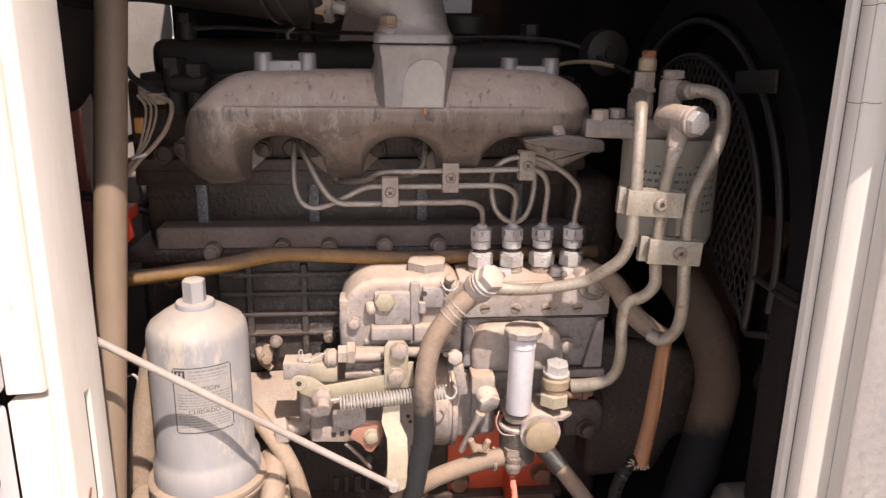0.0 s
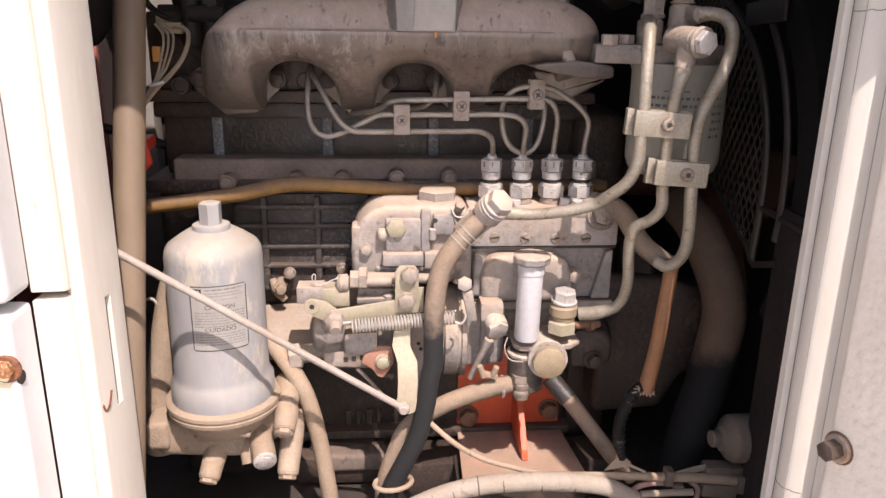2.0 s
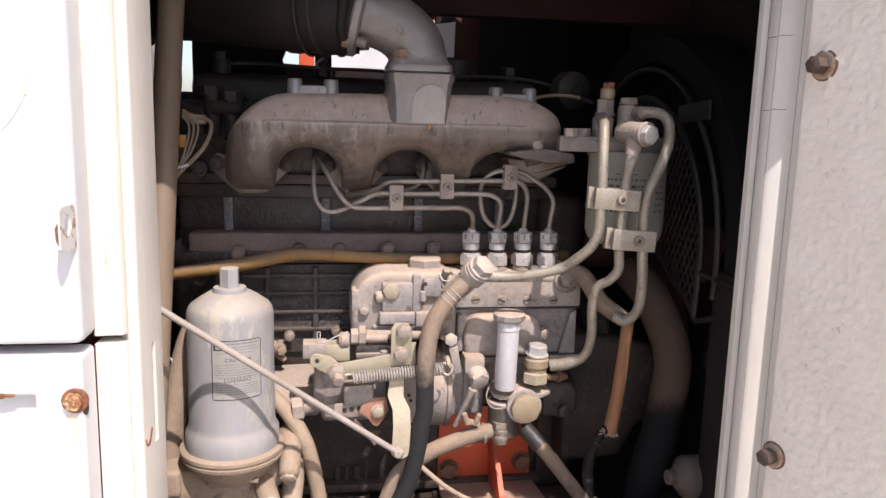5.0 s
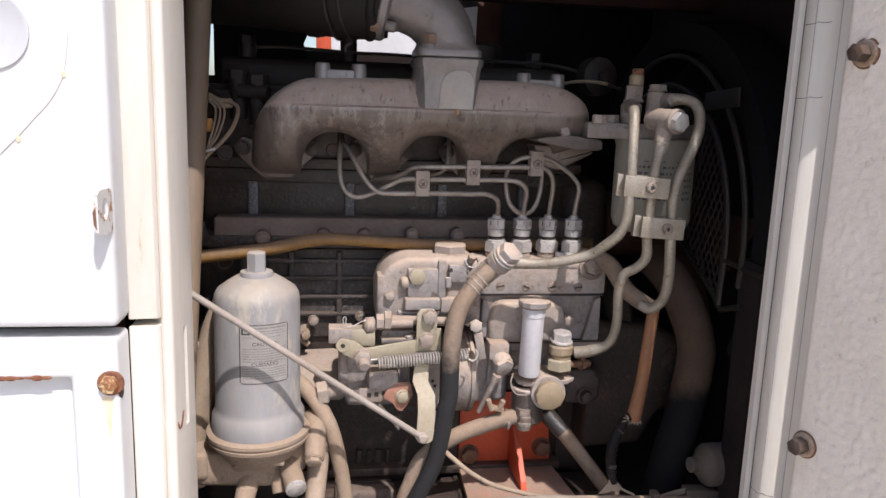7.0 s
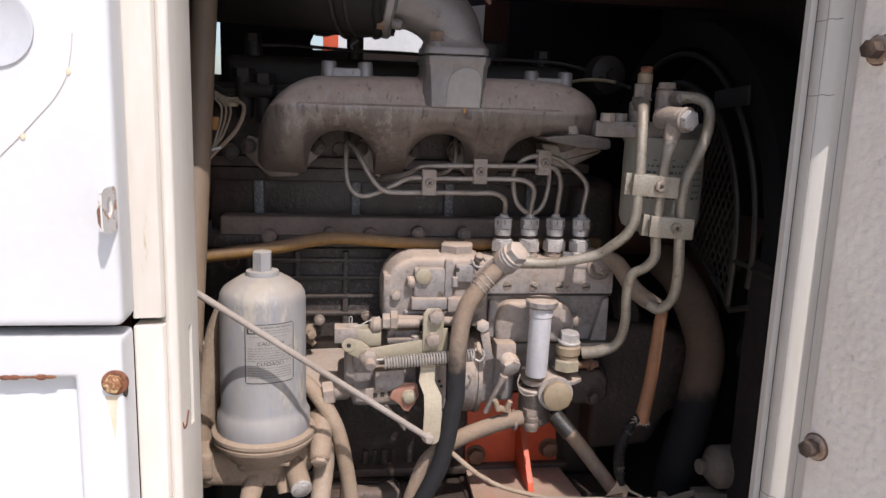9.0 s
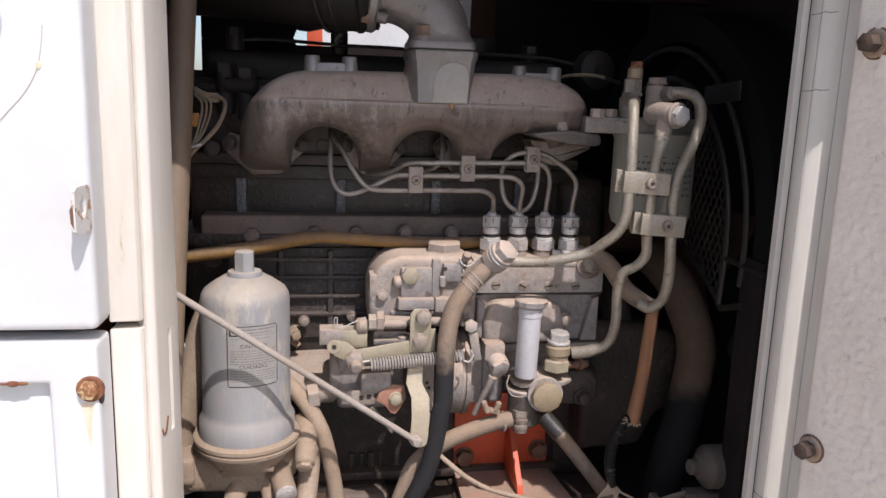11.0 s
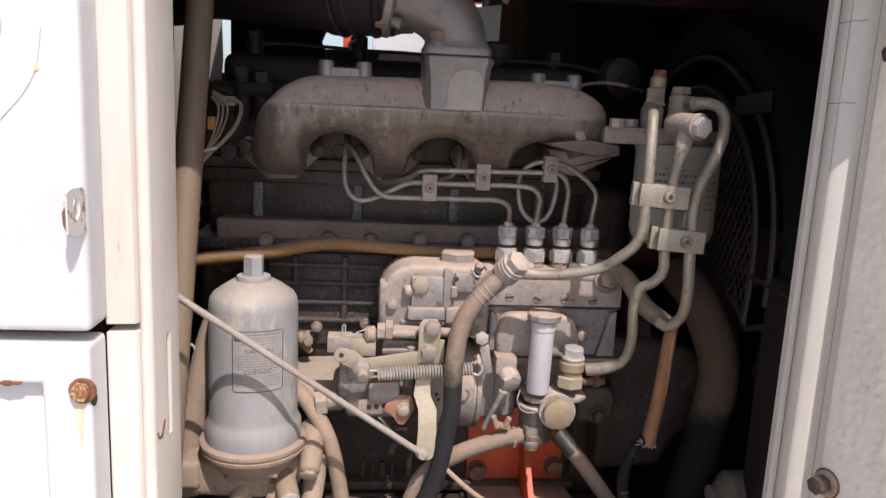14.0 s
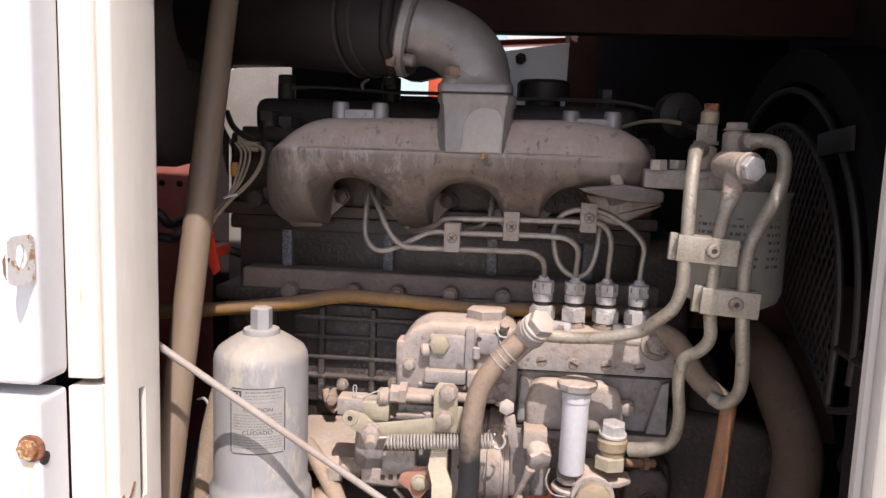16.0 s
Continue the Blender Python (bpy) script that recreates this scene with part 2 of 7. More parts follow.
rubber_low_black = mat("rubber_low_black", (0.085, 0.068, 0.056), (0.15, 0.118, 0.095), rough=0.75, dust=0.70, scale=55, bump=0.45, stain=(0.045, 0.037, 0.032), stain_at=0.60, stain_scale=60, dust_col=(0.40, 0.295, 0.21), low_tone=(0.9560, (0.014, 0.0135, 0.014)))
hose_brown = mat("hose_brown", (0.045, 0.032, 0.024), (0.07, 0.050, 0.038), rough=0.75, dust=0.50, scale=30, bump=0.35, dust_col=(0.165, 0.108, 0.073), low_tone=(0.890, (0.0085, 0.0080, 0.0082)), spec=0.2)
rubber_brown = mat("rubber_brown", (0.035, 0.029, 0.026), (0.065, 0.052, 0.045), rough=0.7, dust=0.36, scale=40, bump=0.3, dust_col=(0.20, 0.15, 0.115))
hose_tan = mat("hose_tan", (0.31, 0.235, 0.165), (0.20, 0.148, 0.10), rough=0.8, dust=0.6, scale=70, bump=0.5, stain=(0.10, 0.078, 0.06), stain_at=0.62, stain_scale=60, dust_col=(0.43, 0.325, 0.24))
hose_amber = mat("hose_amber", (0.30, 0.16, 0.035), (0.18, 0.095, 0.03), rough=0.5, dust=0.85, scale=50, bump=0.3, dust_col=(0.19, 0.132, 0.095), settle=(-0.3, 0.6), cling=0.35)
hose_orange = mat("hose_orange", (0.27, 0.105, 0.036), (0.17, 0.075, 0.034), rough=0.65, dust=0.3, scale=70, bump=0.35, dust_col=(0.33, 0.20, 0.12))
orange_paint = mat("orange_paint", (0.70, 0.085, 0.018), (0.55, 0.065, 0.016), rough=0.45, dust=0.16, scale=40, bump=0.1, stain=(0.20, 0.05, 0.025), stain_at=0.68)
orange_dusty = mat("orange_dusty", (0.60, 0.10, 0.03), (0.50, 0.09, 0.03), rough=0.6, dust=0.85, scale=45, bump=0.2)
pole_tan = mat("pole_tan", (0.225, 0.165, 0.108), (0.16, 0.113, 0.075), rough=0.5, dust=0.2, scale=20, bump=0.12, vertical=0.2, stain=(0.29, 0.155, 0.048), stain_at=0.62, stain_scale=14)
black_plastic = mat("black_plastic", (0.008, 0.008, 0.0085), (0.016, 0.0155, 0.0155), rough=0.5, dust=0.06, scale=60, bump=0.15, spec=0.3)
mesh_black = mat("mesh_black", (0.028, 0.023, 0.020), (0.045, 0.036, 0.030), rough=0.5, metal=0.3, dust=0.12, scale=90, bump=0.1, dust_col=(0.13, 0.10, 0.075))
shroud_black = mat("shroud_black", (0.009, 0.0083, 0.0083), (0.015, 0.0132, 0.0130), rough=0.9, scale=30, bump=0.2, spec=0.1)
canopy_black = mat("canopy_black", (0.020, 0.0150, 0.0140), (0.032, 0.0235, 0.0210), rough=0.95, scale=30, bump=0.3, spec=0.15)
red_dark = mat("red_dark", (0.042, 0.010, 0.007), (0.026, 0.008, 0.006), rough=0.75, dust=0.10, scale=30, bump=0.2, spec=0.25)
red_plastic = mat("red_plastic", (0.65, 0.05, 0.02), (0.5, 0.04, 0.02), rough=0.4, scale=60, bump=0.05)
amber_plastic = mat("amber_plastic", (0.50, 0.21, 0.03), (0.40, 0.16, 0.025), rough=0.4, dust=0.2, scale=60, bump=0.05)
red_oxide = mat("red_oxide", (0.40, 0.17, 0.11), (0.30, 0.12, 0.075), rough=0.6, dust=0.35, scale=90, bump=0.25)
spring_steel = mat("spring_steel", (0.55, 0.53, 0.50), (0.42, 0.39, 0.35), rough=0.4, metal=0.6, dust=0.3, scale=120, bump=0.1)
plastic_white = mat("plastic_white", (0.60, 0.60, 0.635), (0.52, 0.515, 0.53), rough=0.45, dust=0.22, scale=50, bump=0.08)
wire_pale = mat("wire_pale", (0.30, 0.25, 0.185), (0.20, 0.165, 0.12), rough=0.6, dust=0.3, scale=100, bump=0.1)
label_paper = mat("label_paper", (0.345, 0.345, 0.335), (0.275, 0.272, 0.262), rough=0.5, dust=0.35, scale=40, bump=0.05, stain=(0.24, 0.24, 0.24), stain_at=0.62, stain_scale=60, cling=0.7)
rubber_black = mat("rubber_black", (0.006, 0.0055, 0.0055), (0.013, 0.0105, 0.0095), rough=0.6, dust=0.06, scale=30, bump=0.3, dust_col=(0.20, 0.14, 0.10), spec=0.22)
scratch_line = mat("scratch_line", (0.50, 0.45, 0.39), (0.60, 0.56, 0.50), rough=0.6, scale=90, bump=0.0)
seam_dirt = mat("seam_dirt", (0.30, 0.28, 0.27), (0.48, 0.45, 0.41), rough=0.8, scale=40, bump=0.0)
rust_dark = mat("rust_dark", (0.13, 0.055, 0.028), (0.22, 0.10, 0.05), rough=0.7, metal=0.2, dust=0.25, scale=160, bump=0.5)
ledge_dust = mat("ledge_dust", (0.19, 0.148, 0.125), (0.10, 0.08, 0.07), rough=0.7, dust=0.55, scale=50, bump=0.8, stain=(0.035, 0.032, 0.033), stain_at=0.60, stain_scale=45, dust_col=(0.25, 0.19, 0.155), chips=(0.30, 0.285, 0.27), chip_at=0.60)
pink_wire = mat("pink_wire", (0.30, 0.135, 0.115), (0.20, 0.10, 0.085), rough=0.6, dust=0.4, scale=70, bump=0.2, dust_col=(0.36, 0.28, 0.22))
tape_black = mat("tape_black", (0.006, 0.0057, 0.0057), (0.012, 0.0105, 0.0098), rough=0.6, dust=0.03, scale=120, bump=0.6, dust_col=(0.20, 0.155, 0.12), chips=(0.40, 0.35, 0.30), chip_at=0.60, spec=0.15)
sender_dust = mat("sender_dust", (0.125, 0.097, 0.075), (0.082, 0.062, 0.048), rough=0.8, dust=0.4, scale=60, bump=0.4, dust_col=(0.195, 0.150, 0.115))
case_brown = mat("case_brown", (0.040, 0.027, 0.021), (0.017, 0.012, 0.010), rough=0.6, dust=0.16, scale=40, bump=0.9, dust_col=(0.135, 0.090, 0.067), settle=(-0.3, 0.9), stain=(0.070, 0.045, 0.033), stain_at=0.58, stain_scale=30)
panel_red = mat("panel_red", (0.34, 0.085, 0.065), (0.26, 0.065, 0.05), rough=0.55, dust=0.15, scale=90, bump=0.2)
cover_dusty = mat("cover_dusty", (0.034, 0.031, 0.031), (0.016, 0.015, 0.016), rough=0.5, dust=0.50, scale=50, bump=0.9, stain=(0.085, 0.080, 0.078), stain_at=0.60, stain_scale=50, dust_col=(0.20, 0.150, 0.115), chips=(0.26, 0.25, 0.24), chip_at=0.58, settle=(-0.1, 0.8), cling=0.7)
worn_tab = mat("worn_tab", (0.10, 0.11, 0.125), (0.045, 0.045, 0.05), rough=0.5, dust=0.12, scale=60, bump=0.6, dust_col=(0.28, 0.24, 0.20), chips=(0.42, 0.43, 0.44), chip_at=0.46)
rod_dusty = mat("rod_dusty", (0.36, 0.33, 0.31), (0.26, 0.225, 0.195), rough=0.5, metal=0.3, dust=0.55, scale=90, bump=0.25, dust_col=(0.50, 0.415, 0.345))
label_ink = mat("label_ink", (0.03, 0.03, 0.035), (0.07, 0.065, 0.06), rough=0.6, scale=200, bump=0.0)
ink_faded = mat("ink_faded", (0.17, 0.165, 0.155), (0.26, 0.245, 0.22), rough=0.6, scale=200, bump=0.0)
ink_grey = mat("ink_grey", (0.055, 0.055, 0.05), (0.11, 0.105, 0.095), rough=0.6, scale=200, bump=0.0)
concrete = mat("concrete", (0.52, 0.47, 0.40), (0.44, 0.395, 0.33), rough=0.9, scale=6, bump=0.4, stain=(0.2, 0.18, 0.15), stain_at=0.62, stain_scale=3)
far_white = mat("far_white", (0.46, 0.455, 0.45), (0.40, 0.395, 0.385), rough=0.7, scale=5, bump=0.1)


# ---- mesh tools ----
class Geo:
    """Collects vertices and faces of one part, in world metres."""

    def __init__(self):
        self.v, self.f = [], []

    def add(self, verts, faces):
        k = len(self.v)
        self.v += [tuple(v) for v in verts]
        self.f += [tuple(i + k for i in f) for f in faces]
        return self

    def add_bm(self, bm, m=None):
        if m is not None:
            bm.transform(m)
        bm.verts.index_update()
        self.add([v.co[:] for v in bm.verts], [[v.index for v in f.verts] for f in bm.faces])
        bm.free()
        return self

    def box(self, c, s, rot=(0, 0, 0), bev=0.002, seg=2):
        bm = bmesh.new()
        bmesh.ops.create_cube(bm, size=1.0)
        bm.transform(Matrix.Diagonal((*s, 1)))
        if bev:
            bmesh.ops.bevel(bm, geom=bm.edges[:], offset=min(bev, min(s) * 0.45), segments=seg, profile=0.6, affect="EDGES")
        return self.add_bm(bm, pose(*c, *rot))

    def prism(self, pts, depth, m, bev=0.0015, seg=2):
        """Outline pts in the local xy plane, thickness along local z from 0 to depth, placed by m."""
        bm = bmesh.new()
        a = [bm.verts.new((x, y, 0)) for x, y in pts]
        b = [bm.verts.new((x, y, depth)) for x, y in pts]
        n = len(pts)
        bm.faces.new(a[::-1])
        bm.faces.new(b)
        for i in range(n):
            bm.faces.new((a[i], a[(i + 1) % n], b[(i + 1) % n], b[i]))
        bmesh.ops.recalc_face_normals(bm, faces=bm.faces[:])
        if bev:
            edges = [e for e in bm.edges if len(e.link_faces) == 2 and e.calc_face_angle() > 0.35]
            bmesh.ops.bevel(bm, geom=edges, offset=bev, segments=seg, profile=0.6, affect="EDGES")
        return self.add_bm(bm, m)

    def lathe(self, a, axis, prof, n=24, square=1.0):
        """Turned body: prof is (height along axis from a, radius)."""
        z = Vector(axis).normalized()
        x = z.orthogonal().normalized()
        y = z.cross(x)
        a = Vector(a)
        vs, fs = [], []
        for h, r in prof:
            for i in range(n):
                w = 2 * math.pi * i / n
                vs.append(a + z * h + (x * math.cos(w) + y * math.sin(w)) * max(r, 1e-5))
        for j in range(len(prof) - 1):
            for i in range(n):
                k = (i + 1) % n
                fs.append((j * n + i, j * n + k, (j + 1) * n + k, (j + 1) * n + i))
        fs.append(tuple(range(n))[::-1])
        fs.append(tuple((len(prof) - 1) * n + i for i in range(n)))
        return self.add(vs, fs)

    def cyl(self, a, b, r, r2=None, n=20, bev=0.001):
        d = Vector(b) - Vector(a)
        h = d.length
        r2 = r if r2 is None else r2
        e = min(bev, h * 0.3, r * 0.5, r2 * 0.5)
        return self.lathe(a, d, [(0, r - e), (e, r), (h - e, r2), (h, r2 - e)], n)

    def hexa(self, a, axis, r, h, turn=0.0, flange=0.0, flange_h=0.002, n=6):
        """Hexagon head with chamfered top, and a washer flange under it."""
        z = Vector(axis).normalized()
        a = Vector(a)
        if flange:
            self.cyl(a, a + z * flange_h, flange, n=18, bev=0.0006)
            a = a + z * flange_h
        x = Vector((0, 0, 1)) if abs(z.z) < 0.9 else Vector((1, 0, 0))
        x = (x - z * x.dot(z)).normalized()
        y = z.cross(x)
        c = min(r * 0.16, h * 0.3)
        vs, fs = [], []
        for hh, rr in ((0, r), (h - c * 0.6, r), (h, r - c)):
            for i in range(n):
                w = 2 * math.pi * (i / n) + turn
                vs.append(a + z * hh + (x * math.cos(w) + y * math.sin(w)) * rr)
        for j in range(2):
            for i in range(n):
                k = (i + 1) % n
                fs.append((j * n + i, j * n + k, (j + 1) * n + k, (j + 1) * n + i))
        fs.append(tuple(range(n))[::-1])
        fs.append(tuple(2 * n + i for i in range(n)))
        return self.add(vs, fs)

    def tube(self, pts, r, n=12, step=6, flat=1.0, caps=True, squash=None):
        """A round bar or hose along a smooth line through pts; r is one radius or one for each point."""
        pts = [Vector(p) for p in pts]
        rs = list(r) if isinstance(r, (list, tuple)) else [r] * len(pts)
        line, rad = [], []
        if step > 1 and len(pts) > 2:
            for i in range(len(pts) - 1):
                p0, p1, p2, p3 = pts[max(i - 1, 0)], pts[i], pts[i + 1], pts[min(i + 2, len(pts) - 1)]
                d1, d2 = (p2 - p0), (p3 - p1)
                seg = (p2 - p1).length
                d1 = d1.normalized() * seg if d1.length > 1e-9 else d1
                d2 = d2.normalized() * seg if d2.length > 1e-9 else d2
                for k in range(step):
                    t = k / step
                    h = (2 * t**3 - 3 * t**2 + 1, t**3 - 2 * t**2 + t, -2 * t**3 + 3 * t**2, t**3 - t**2)
                    line.append(p1 * h[0] + d1 * h[1] + p2 * h[2] + d2 * h[3])
                    rad.append(rs[i] * (1 - t) + rs[i + 1] * t)
            line.append(pts[-1])
            rad.append(rs[-1])
        else:
            line, rad = pts, rs
        vs, fs = [], []
        tan = (line[1] - line[0]).normalized()
        x = tan.orthogonal().normalized()
        for i, p in enumerate(line):
            t2 = (line[min(i + 1, len(line) - 1)] - line[max(i - 1, 0)]).normalized()
            x = (x - t2 * x.dot(t2)).normalized()
            y = t2.cross(x)
            for k in range(n):
                w = 2 * math.pi * k / n
                vs.append(p + (x * math.cos(w) + y * math.sin(w)) * rad[i])
        for i in range(len(line) - 1):
            for k in range(n):
                q = (k + 1) % n
                fs.append((i * n + k, i * n + q, (i + 1) * n + q, (i + 1) * n + k))
        if caps:
            fs.append(tuple(range(n))[::-1])
            fs.append(tuple((len(line) - 1) * n + k for k in range(n)))
        return self.add(vs, fs)

    def loft(self, rings, caps=True):
        """Joins rings of equal point count."""
        n = len(rings[0])
        vs = [p for ring in rings for p in ring]
        fs = []
        for i in range(len(rings) - 1):
            for k in range(n):
                q = (k + 1) % n
                fs.append((i * n + k, i * n + q, (i + 1) * n + q, (i + 1) * n + k))
        if caps:
            fs.append(tuple(range(n))[::-1])
            fs.append(tuple((len(rings) - 1) * n + k for k in range(n)))
        return self.add(vs, fs)

    def ball(self, c, r, n=14, squash=(1, 1, 1)):
        bm = bmesh.new()
        bmesh.ops.create_uvsphere(bm, u_segments=n, v_segments=max(n // 2, 6), radius=r)
        bm.transform(Matrix.Diagonal((*squash, 1)))
        return self.add_bm(bm, Matrix.Translation(c))


PLACE = {}


def base_of(vs):
    xs, ys, zs = zip(*vs)
    return Vector(((min(xs) + max(xs)) / 2, (min(ys) + max(ys)) / 2, min(zs)))


def part(name, geo, material, parent=None, label="", angle=38.0):
    """Links a Geo as one mesh object, with its origin at its base, under a thing or a part."""
    o = base_of(geo.v)
    me = bpy.data.meshes.new(name)
    me.from_pydata([tuple(Vector(v) - o) for v in geo.v], [], geo.f)
    bm = bmesh.new()
    bm.from_mesh(me)
    bmesh.ops.recalc_face_normals(bm, faces=bm.faces[:])
    bm.to_mesh(me)
    bm.free()
    me.polygons.foreach_set("use_smooth", [True] * len(me.polygons))
    me.set_sharp_from_angle(angle=radians(angle))
    me.materials.append(material)
    ob = new(name, me)
    PLACE[ob.name] = o
    if parent is not None:
        ob.parent = parent
        ob.location = o - PLACE[parent.name]
    else:
        ob.location = o
    if label:
        ob["label"] = label
    return ob


def thing(name, at, label, category, group="", kind=""):
    ob = new(name)
    ob.empty_display_size = 0.02
    ob.location = at
    PLACE[ob.name] = Vector(at)
    return tagged(ob, label, category, group, kind)


def single(name, geo, material, label, category, group="", kind=""):
    return tagged(part(name, geo, material), label, category, group, kind)


def plus(p, x=0.0, y=0.0, z=0.0):
    return (p[0] + x, p[1] + y, p[2] + z)


def face_m(p, rx=90.0, rz=0.0, ry=0.0):
    """Local x to the right, local y up, local z towards the viewer (-y)."""
    return pose(*p, rx, ry, rz)


def bolt(parent, p, axis=(0, -1, 0), r=0.007, h=0.006, material=None, flange=0.0, turn=0.2, name="bolt"):
    return part(name, Geo().hexa(p, axis, r, h, turn, flange), material or dusty_steel, parent)


# ---- ground and what lies outside ----
g = Geo()
g.add([(-300, -300, 0), (300, -300, 0), (300, 300, 0), (-300, 300, 0)], [(0, 1, 2, 3)])
single("ground", g, concrete, "pale dusty concrete yard", "ground", kind="structure")

# ---- canopy of the machine ----
DOOR_Y = 0.443
TOP = 1.62
wall = thing("wall_front_west", (-0.7, DOOR_Y, 0), "white painted steel canopy front beside the open bay", "wall", kind="structure")
SPLIT = 1.0556
DX = -0.2775
g = Geo()
g.box(((-1.3 + DX) / 2, DOOR_Y + 0.02, (SPLIT + 0.004 + TOP) / 2), (1.3 + DX, 0.04, TOP - SPLIT - 0.004), bev=0.008, seg=4)
part("upper_door_panel", g, white_paint, wall)
g = Geo()
LX = -0.2795
RZ = 1.0154
RXX = -0.3185
g.box((-1.3 / 2 + RXX / 2, DOOR_Y + 0.027, (RZ + 0.1) / 2), (1.3 + RXX + 0.01, 0.03, RZ - 0.1), bev=0.001)
g.prism([(-1.3, RZ), (RXX, RZ), (RXX, 0.1), (LX, 0.1), (LX, SPLIT - 0.006), (-1.3, SPLIT - 0.006)], 0.04, face_m((0, DOOR_Y + 0.04, 0)), bev=0.006, seg=4)
part("lower_door_panel", g, white_paint, wall)
# Dark sheet behind both doors, showing through the gap between them.
g = Geo()
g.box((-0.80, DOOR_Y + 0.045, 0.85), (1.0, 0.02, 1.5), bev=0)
part("door_frame_behind", g, grime_shade, wall)

post = thing("door_post", (-0.255, 0.52, 0), "cream painted steel door post with a long slot and rust runs", "post", kind="structure")
SLOT_T, SLOT_B = 1.036, 0.936


def post_slice(g, outline, z0, z1, bev=0.004):
    g.prism(outline, z1 - z0, pose(0, 0, z0), bev=bev, seg=3)


g = Geo()
SZ = 1.0521
for z0, z1 in ((SZ + 0.003, TOP), (0.1, SZ - 0.004)):
    post_slice(g, [(-0.2800, 0.4835), (-0.2785, 0.4828), (-0.2560, 0.4850), (-0.2535, 0.4885), (-0.2535, 0.52), (-0.2800, 0.52)], z0, z1, bev=0.001)
part("seal_strip", g, cream_paint, post)


g = Geo()
nose_pts = [(-0.275, 0.5215), (-0.2545, 0.4937), (-0.2530, 0.4918), (-0.2508, 0.4910), (-0.2465, 0.4933), (-0.2448, 0.4948), (-0.2440, 0.4972)]
tail_pts = [(-0.2372, 0.5525), (-0.2378, 0.5555), (-0.2402, 0.5576), (-0.2440, 0.558), (-0.275, 0.558)]
post_slice(g, nose_pts + tail_pts, SLOT_T, TOP, bev=0)
post_slice(g, nose_pts + [(-0.2408, 0.5232), (-0.275, 0.5232)], SLOT_B, SLOT_T, bev=0)
post_slice(g, [(-0.275, 0.5450), (-0.2460, 0.5450), (-0.2460, 0.5325), (-0.23965, 0.5325)] + tail_pts, SLOT_B, SLOT_T, bev=0)
post_slice(g, nose_pts + tail_pts, 0.1, SLOT_B, bev=0)
part("post_channel", g, cream_paint, post)
# Two dark boxes inside the slot paint its shade and near-edge shadow line.
part("slot_lining", Geo().box((-0.2570, 0.5330, (SLOT_T + SLOT_B) / 2), (0.018, 0.0190, SLOT_T - SLOT_B), bev=0), grime_shade, post)
part("slot_edge", Geo().box((-0.2530, 0.5245, (SLOT_T + SLOT_B) / 2), (0.0235, 0.0030, SLOT_T - SLOT_B), bev=0), grime_shade, post)
g = Geo()
g.tube([(-0.2440, 0.499, 0.949), (-0.2436, 0.503, 0.942), (-0.2428, 0.508, 0.943), (-0.2420, 0.515, 0.955)], 0.0014, n=6)
part("rust_chip", g, rust, post)

east = thing("wall_front_east", (0.7, 0.45, 0), "dusty grey painted canopy panel with rusted bolts", "wall", kind="structure")
PX0 = 0.3880
g = Geo()
g.box((PX0 + 0.5, 0.475, (0.1 + TOP) / 2), (1.0, 0.04, TOP - 0.1), bev=0.003)
part("side_panel", g, white_paint, east)
g = Geo()
bead = [(0.3505, 0.4995), (0.3482, 0.4970), (0.3470, 0.4915), (0.3472, 0.4850), (0.3485, 0.4800), (0.3505, 0.4778), (0.3530, 0.4755), (0.3560, 0.4733), (0.3585, 0.4715)]
g.prism([(0.3495, 0.519), (0.3490, 0.510), (0.3552, 0.507), (0.3545, 0.503)] + bead + [(0.3620, 0.4700), (0.3660, 0.4690), (0.3670, 0.4640), (0.3670, 0.4480), (0.38, 0.4480), (0.39, 0.4480), (0.39, 0.523), (0.357, 0.523)], TOP - 0.1, pose(0, 0, 0.1), bev=0)
part("jamb", g, cream_paint, east)
g = Geo()
g.box((0.3556, 0.5055, (TOP + 0.1) / 2), (0.004, 0.002, TOP - 0.1), bev=0)
part("seal", g, grime_shade, east)
for (x, y), r in (((0.3483, 0.4803), 0.0003), ((0.3663, 0.4686), 0.0004)):
    part("seam_line", Geo().tube([(x - 0.0003, y - 0.0003, 0.1 + (TOP - 0.1) * k / 24) for k in range(25)], r, n=5, step=1), seam_dirt, east)
for z in (1.271, 1.340, 0.86):
    part("paint_crack", Geo().tube([(x, y, z + 0.0008 * math.sin(900 * x)) for x, y in bead[1:]], 0.0003, n=5, step=1), grime_shade, east)
# the bay door, swung open towards the viewer, its dusty inner lining in view
door = thing("door_1", (0.40, 0.17, 0.70), "open canopy door with dusty grey bumpy inner lining", "door", kind="structure")
DN = Vector((-0.954, -0.30, 0.0))
DD = Vector((0.30, -0.954, 0.0))
DM = Matrix(((DD.x, 0, DN.x, 0.322), (DD.y, 0, DN.y, 0.400), (0, 1, 0, 0), (0, 0, 0, 1)))
g = Geo()
nx, nz = 190, 360
lump = []
